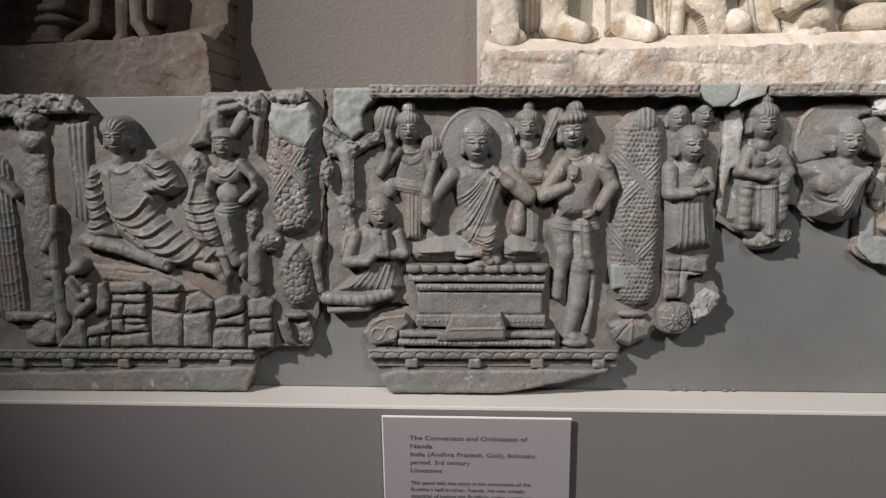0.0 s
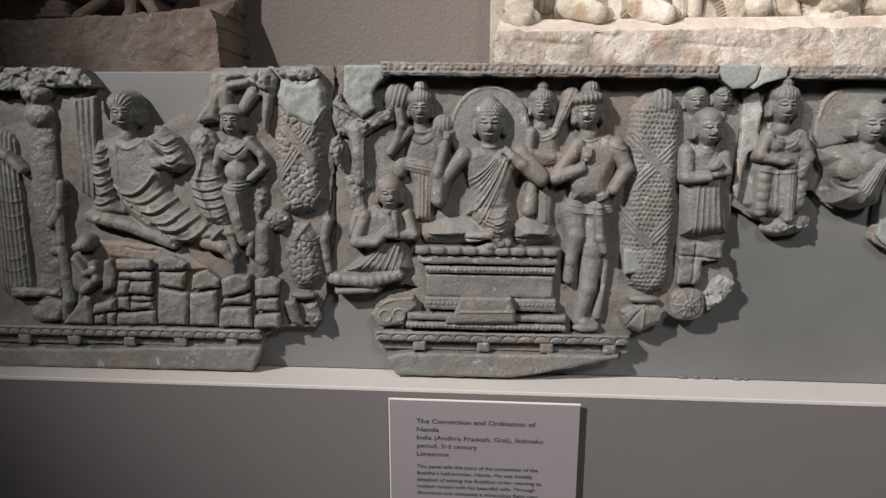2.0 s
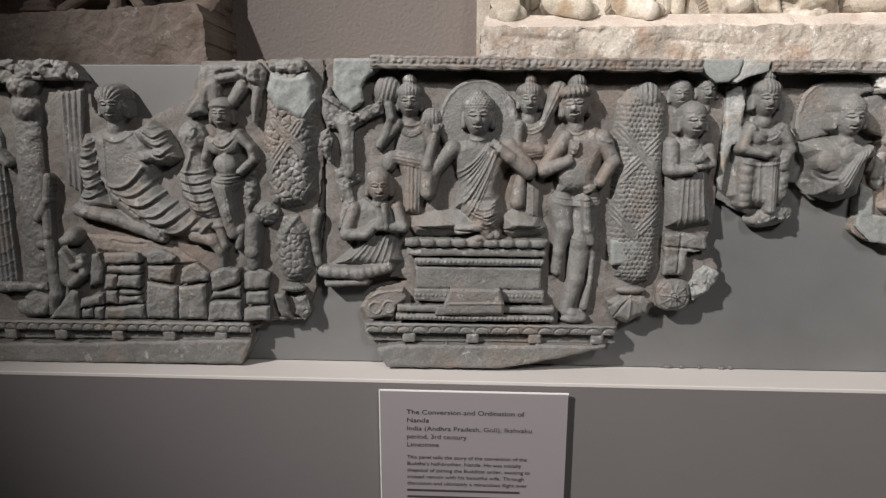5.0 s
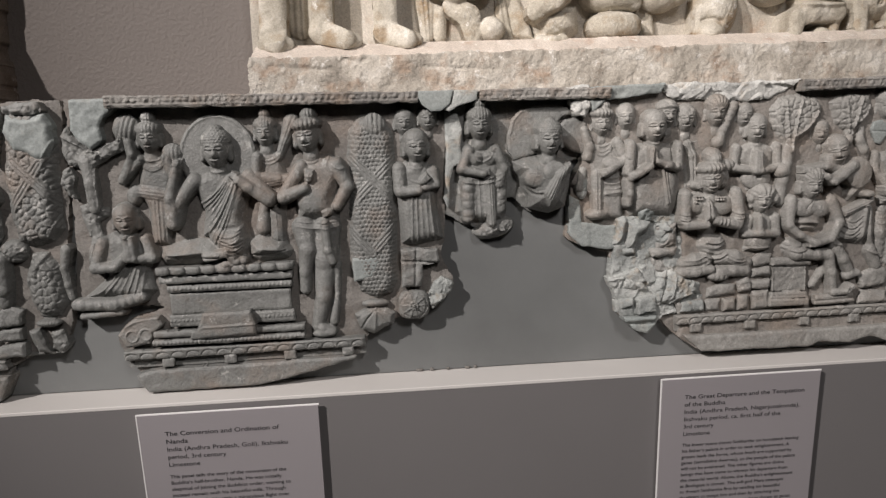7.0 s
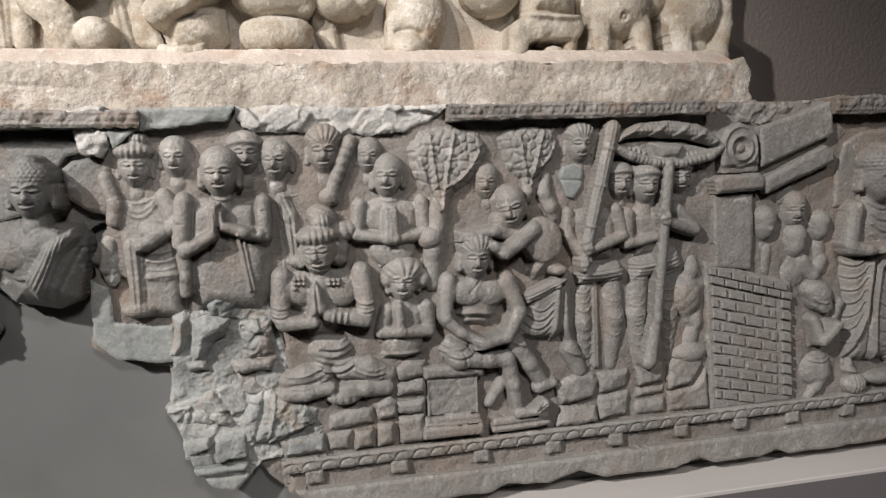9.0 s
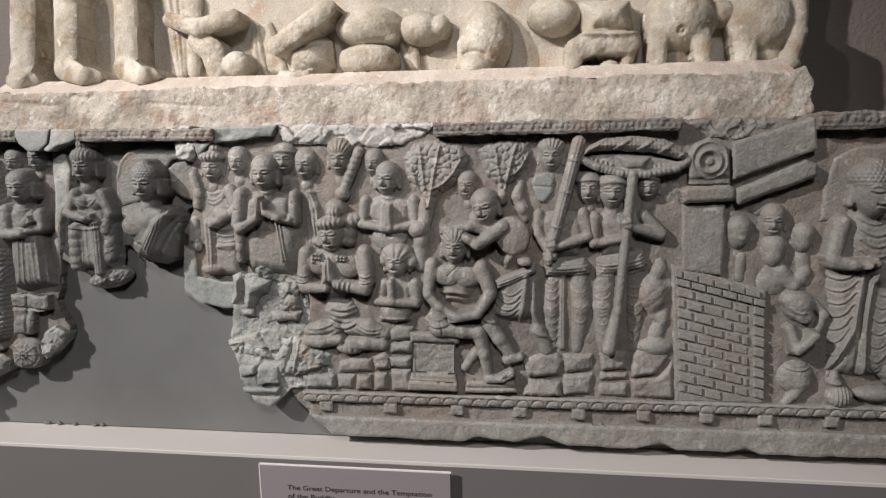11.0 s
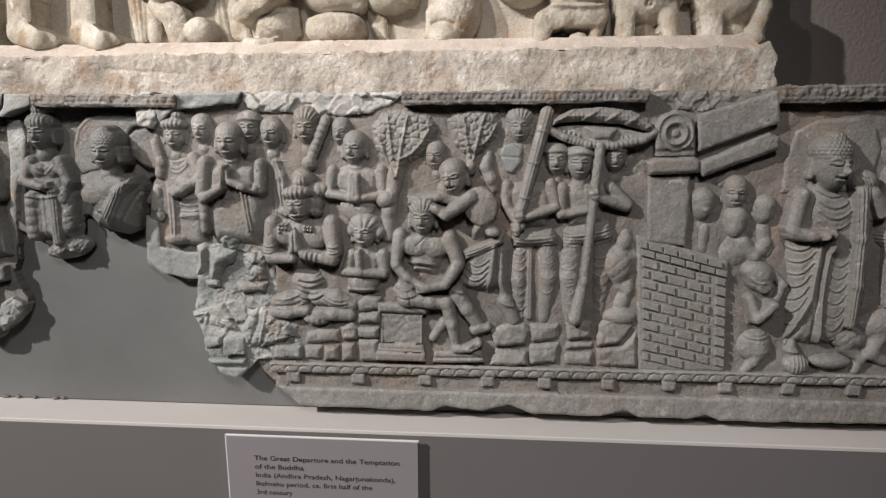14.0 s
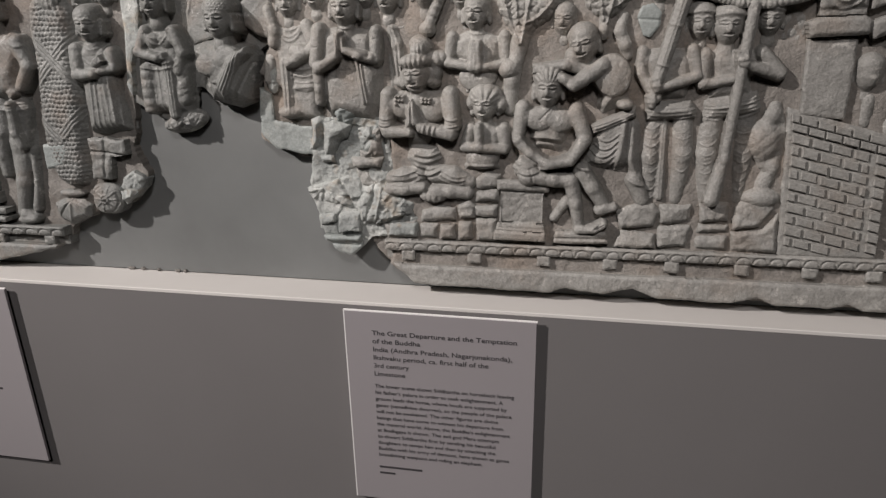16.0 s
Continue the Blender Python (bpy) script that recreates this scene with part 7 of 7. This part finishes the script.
dwarf("arched dwarf with a belt", body([(799.0, 471.0), (861.0, 470.0), (867.0, 428.0), (804.0, 426.0)], 104, 16), line(bend((803.0, 427.0), (867.0, 428.0), 2), 3, 5), line(bend((803.0, 434.0), (866.0, 434.0), 2), 2, -3), blob((845.0, 415.0), 30, 22, 70, 22), limb([(859.0, 417.0), (816.0, 418.0), (795.0, 409.0), (790.0, 385.0)], [15, 17, 14, 11], [94, 100, 102, 104]), limb([(862.0, 420.0), (857.0, 395.0)], [12, 9], 88), blob((837.0, 389.0), 13, 9, 90, 14), wear=1.6)
dwarf("squat dwarf with a bulging belly", blob((920.0, 446.0), 44, 40, 72, 40), limb([(892.0, 426.0), (891.0, 387.0)], [14, 11], [94, 100]), limb([(942.0, 422.0), (944.0, 385.0)], [13, 11], [94, 100]), blob((886.0, 385.0), 17, 7, 98, 11), blob((942.0, 383.0), 16, 8, 98, 12), blob((918.0, 401.0), 14, 16, 70, 14), ring_line((917.0, 428.0), 3, 3, 2, -4), wear=1.6)
dwarf("squat dwarf leaning at the corner", blob((1014.0, 441.0), 42, 40, 72, 38), limb([(991.0, 418.0), (993.0, 386.0)], [16, 13], [92, 98]), limb([(1051.0, 459.0), (1051.0, 422.0), (1042.0, 388.0)], [12, 11, 10], [88, 92, 98]), blob((982.0, 386.0), 22, 7, 96, 11), blob((1038.0, 385.0), 16, 10, 96, 13), blob((1021.0, 401.0), 18, 17, 72, 18), wear=1.6)
dwarf("small bulge between the dwarfs", blob((968.0, 451.0), 20, 16, 72, 20))

carved = thing("wall_relief", "dark brown stone relief with legs beside a pot pillar", "sculpture")
carve("back_slab", carved, [slab([(-958.0, 251.9), (-310.1, 309.5), (-311.4, 408.2), (-302.5, 507.7), (-314.2, 976.8), (-958.0, 976.1)], 34, 5, 1, rough=3)], [], BROWN, "", 1, 4.0, plane=WALL)
carve("base_block", carved, [slab([(-819.1, 318.3), (-810.1, 383.6), (-577.0, 389.7), (-426.5, 395.9), (-352.7, 401.0), (-314.7, 401.5), (-307.4, 379.3), (-305.7, 309.5)], 118, 3, 3, shards(60, 3), rough=2, grain=30)], [], BROWN, "dark brown block with a chipped corner", 1, 1.5, 1, 1.2, plane=WALL)
carve("pot_pillar", carved, [blob((-541.5, 404.3), 22, 7, 75, 20, 0, None, 3), blob((-538.5, 412.6), 18, 7, 75, 17, 0, None, 3), blob((-535.6, 426.4), 25, 9, 75, 22), blob((-534.2, 441.7), 19, 7, 75, 18, 0, None, 3), cap((-533.7, 447.2), (-525.8, 528.7), 17, 17, 72), blob((-539.9, 397.3), 28, 5, 78, 22, 0, None, 3)], [], BROWN, "ringed pot pillar", 20, 1.3, plane=WALL)
carve("carved_leg", carved, [limb([(-462.2, 499.6), (-472.9, 417.9), (-504.7, 396.4)], [11, 9, 9], [80, 85, 92])], [], BROWN, "", 20, 1.3, plane=WALL)
carve("carved_leg", carved, [limb([(-429.4, 498.6), (-434.8, 403.1)], [11, 9], [85, 88]), blob((-436.6, 398.9), 10, 6, 88, 10)], [], BROWN, "", 20, 1.3, plane=WALL)
carve("carved_leg", carved, [limb([(-412.7, 498.0), (-413.6, 419.8), (-400.3, 400.8)], [12, 9, 8], [85, 88, 92])], [], BROWN, "", 20, 1.3, plane=WALL)
carve("carved_tassel", carved, [limb([(-396.3, 484.0), (-400.4, 428.3)], [9, 7], [75, 78])], [], BROWN, "", 20, 1.3, plane=WALL)
carve("rock_ground", carved, [slab([(-397.1, 395.2), (-396.3, 404.9), (-359.0, 414.9), (-329.2, 425.1), (-311.7, 427.3), (-313.8, 393.2)], 74, 14, 1, slope=(-0.1, -1.3), rough=2)], [], BROWN, "", 20, 1.3, plane=WALL)


# ---- labels ----
def text_line(card, words, x, z, width, size, bold):
    data = bpy.data.curves.new("text_line", "FONT")
    data.body, data.size, data.extrude = words, size, 0.0001
    if bold:
        data.offset = size * 0.003
    data.materials.append(INK)
    ob = new("text_line", data)
    bpy.context.view_layer.update()
    ob.scale = (width / max(ob.dimensions.x, 1e-4), 1, 1)
    ob.matrix_basis = pose(x, FRONT - 0.0075, z, 90, 0, 0) @ Matrix.Diagonal((*ob.scale, 1))
    ob.parent = card
    return ob


def label_card(x, width, top, title, lines, body, bars, name):
    card = thing("wall_label", name, "label", "labels on the plinth")
    box("card", (x, FRONT - 0.0072, top - 0.213), (x + width, FRONT - 0.004, top), CARD, card, 0.0004)
    box("card_edge", (x - 0.0008, FRONT - 0.007, top - 0.0002), (x + width + 0.0005, FRONT - 0.0048, top + 0.0009), EDGE, card)
    box("card_edge", (x - 0.0012, FRONT - 0.007, top - 0.213), (x - 0.0002, FRONT - 0.0048, top + 0.0009), EDGE, card)
    box("mount", (x + 0.006, FRONT - 0.0042, top - 0.207), (x + width - 0.008, FRONT + 0.0004, top - 0.004), CARD, card)
    z = top - 0.0235
    for words, w in title:
        text_line(card, words, x + 0.0255, z, w, 0.0068, True)
        z -= 0.0087
    for words, w in lines:
        text_line(card, words, x + 0.0255, z, w, 0.0068, False)
        z -= 0.0087
    z -= 0.0045
    for words, w in body:
        text_line(card, words, x + 0.0255, z, w, 0.0056, False)
        z -= 0.0072
    for w in bars:
        if w:
            box("text_bar", (x + 0.0255, FRONT - 0.0075, z), (x + 0.0255 + w, FRONT - 0.0071, z + 0.0022), INK, card)
        z -= 0.0072
    hinge = Matrix.Translation((x, FRONT, LEDGE))
    card.matrix_world = hinge @ Matrix.Rotation(math.atan(UNDERCUT), 4, "X") @ hinge.inverted()
    return card


label_card(-0.0518, 0.1815, 1.2480, [("The Conversion and Ordination of", 0.1145), ("Nanda", 0.0215)],
           [("India (Andhra Pradesh, Goli), Ikshvaku", 0.1215), ("period, 3rd century", 0.0585), ("Limestone", 0.031)],
           [("This panel tells the story of the conversion of the", 0.118), ("Buddha\u2019s half-brother, Nanda. He was initially", 0.1125), ("skeptical of joining the Buddhist order, wanting to", 0.1215), ("instead remain with his beautiful wife. Through", 0.1155), ("discussion and ultimately a miraculous flight over", 0.119)],
           [0.112, 0.117, 0.121, 0.11, 0.06], "pale printed card label mounted on the grey plinth face")
label_card(0.4953, 0.1785, 1.2505, [("The Great Departure and the Temptation", 0.1355), ("of the Buddha", 0.046)],
           [("India (Andhra Pradesh, Nagarjunakonda),", 0.131), ("Ikshvaku period, ca. first half of the", 0.1095), ("3rd century", 0.034), ("Limestone", 0.03)],
           [("The lower scene shows Siddhartha on horseback leaving", 0.134), ("his father\u2019s palace in order to seek enlightenment. A", 0.1235), ("groom leads the horse, whose hoofs are supported by", 0.1275), ("ganas (semidivine dwarves), so the people of the palace", 0.132), ("will not be awakened. The other figures are divine", 0.1195), ("beings that have come to witness his departure from", 0.124), ("the material world. Above, the Buddha\u2019s enlightenment", 0.131), ("at Bodhgaya is shown. The evil god Mara attempts", 0.1205), ("to thwart Siddhartha first by sending his beautiful", 0.117), ("daughters to tempt him and then by attacking the", 0.117), ("Buddha with his army of demons, here shown as ganas", 0.13), ("brandishing weapons and riding an elephant.", 0.104)],
           [0, 0.044, 0.016], "pale printed card label mounted on the plinth beneath the frieze")
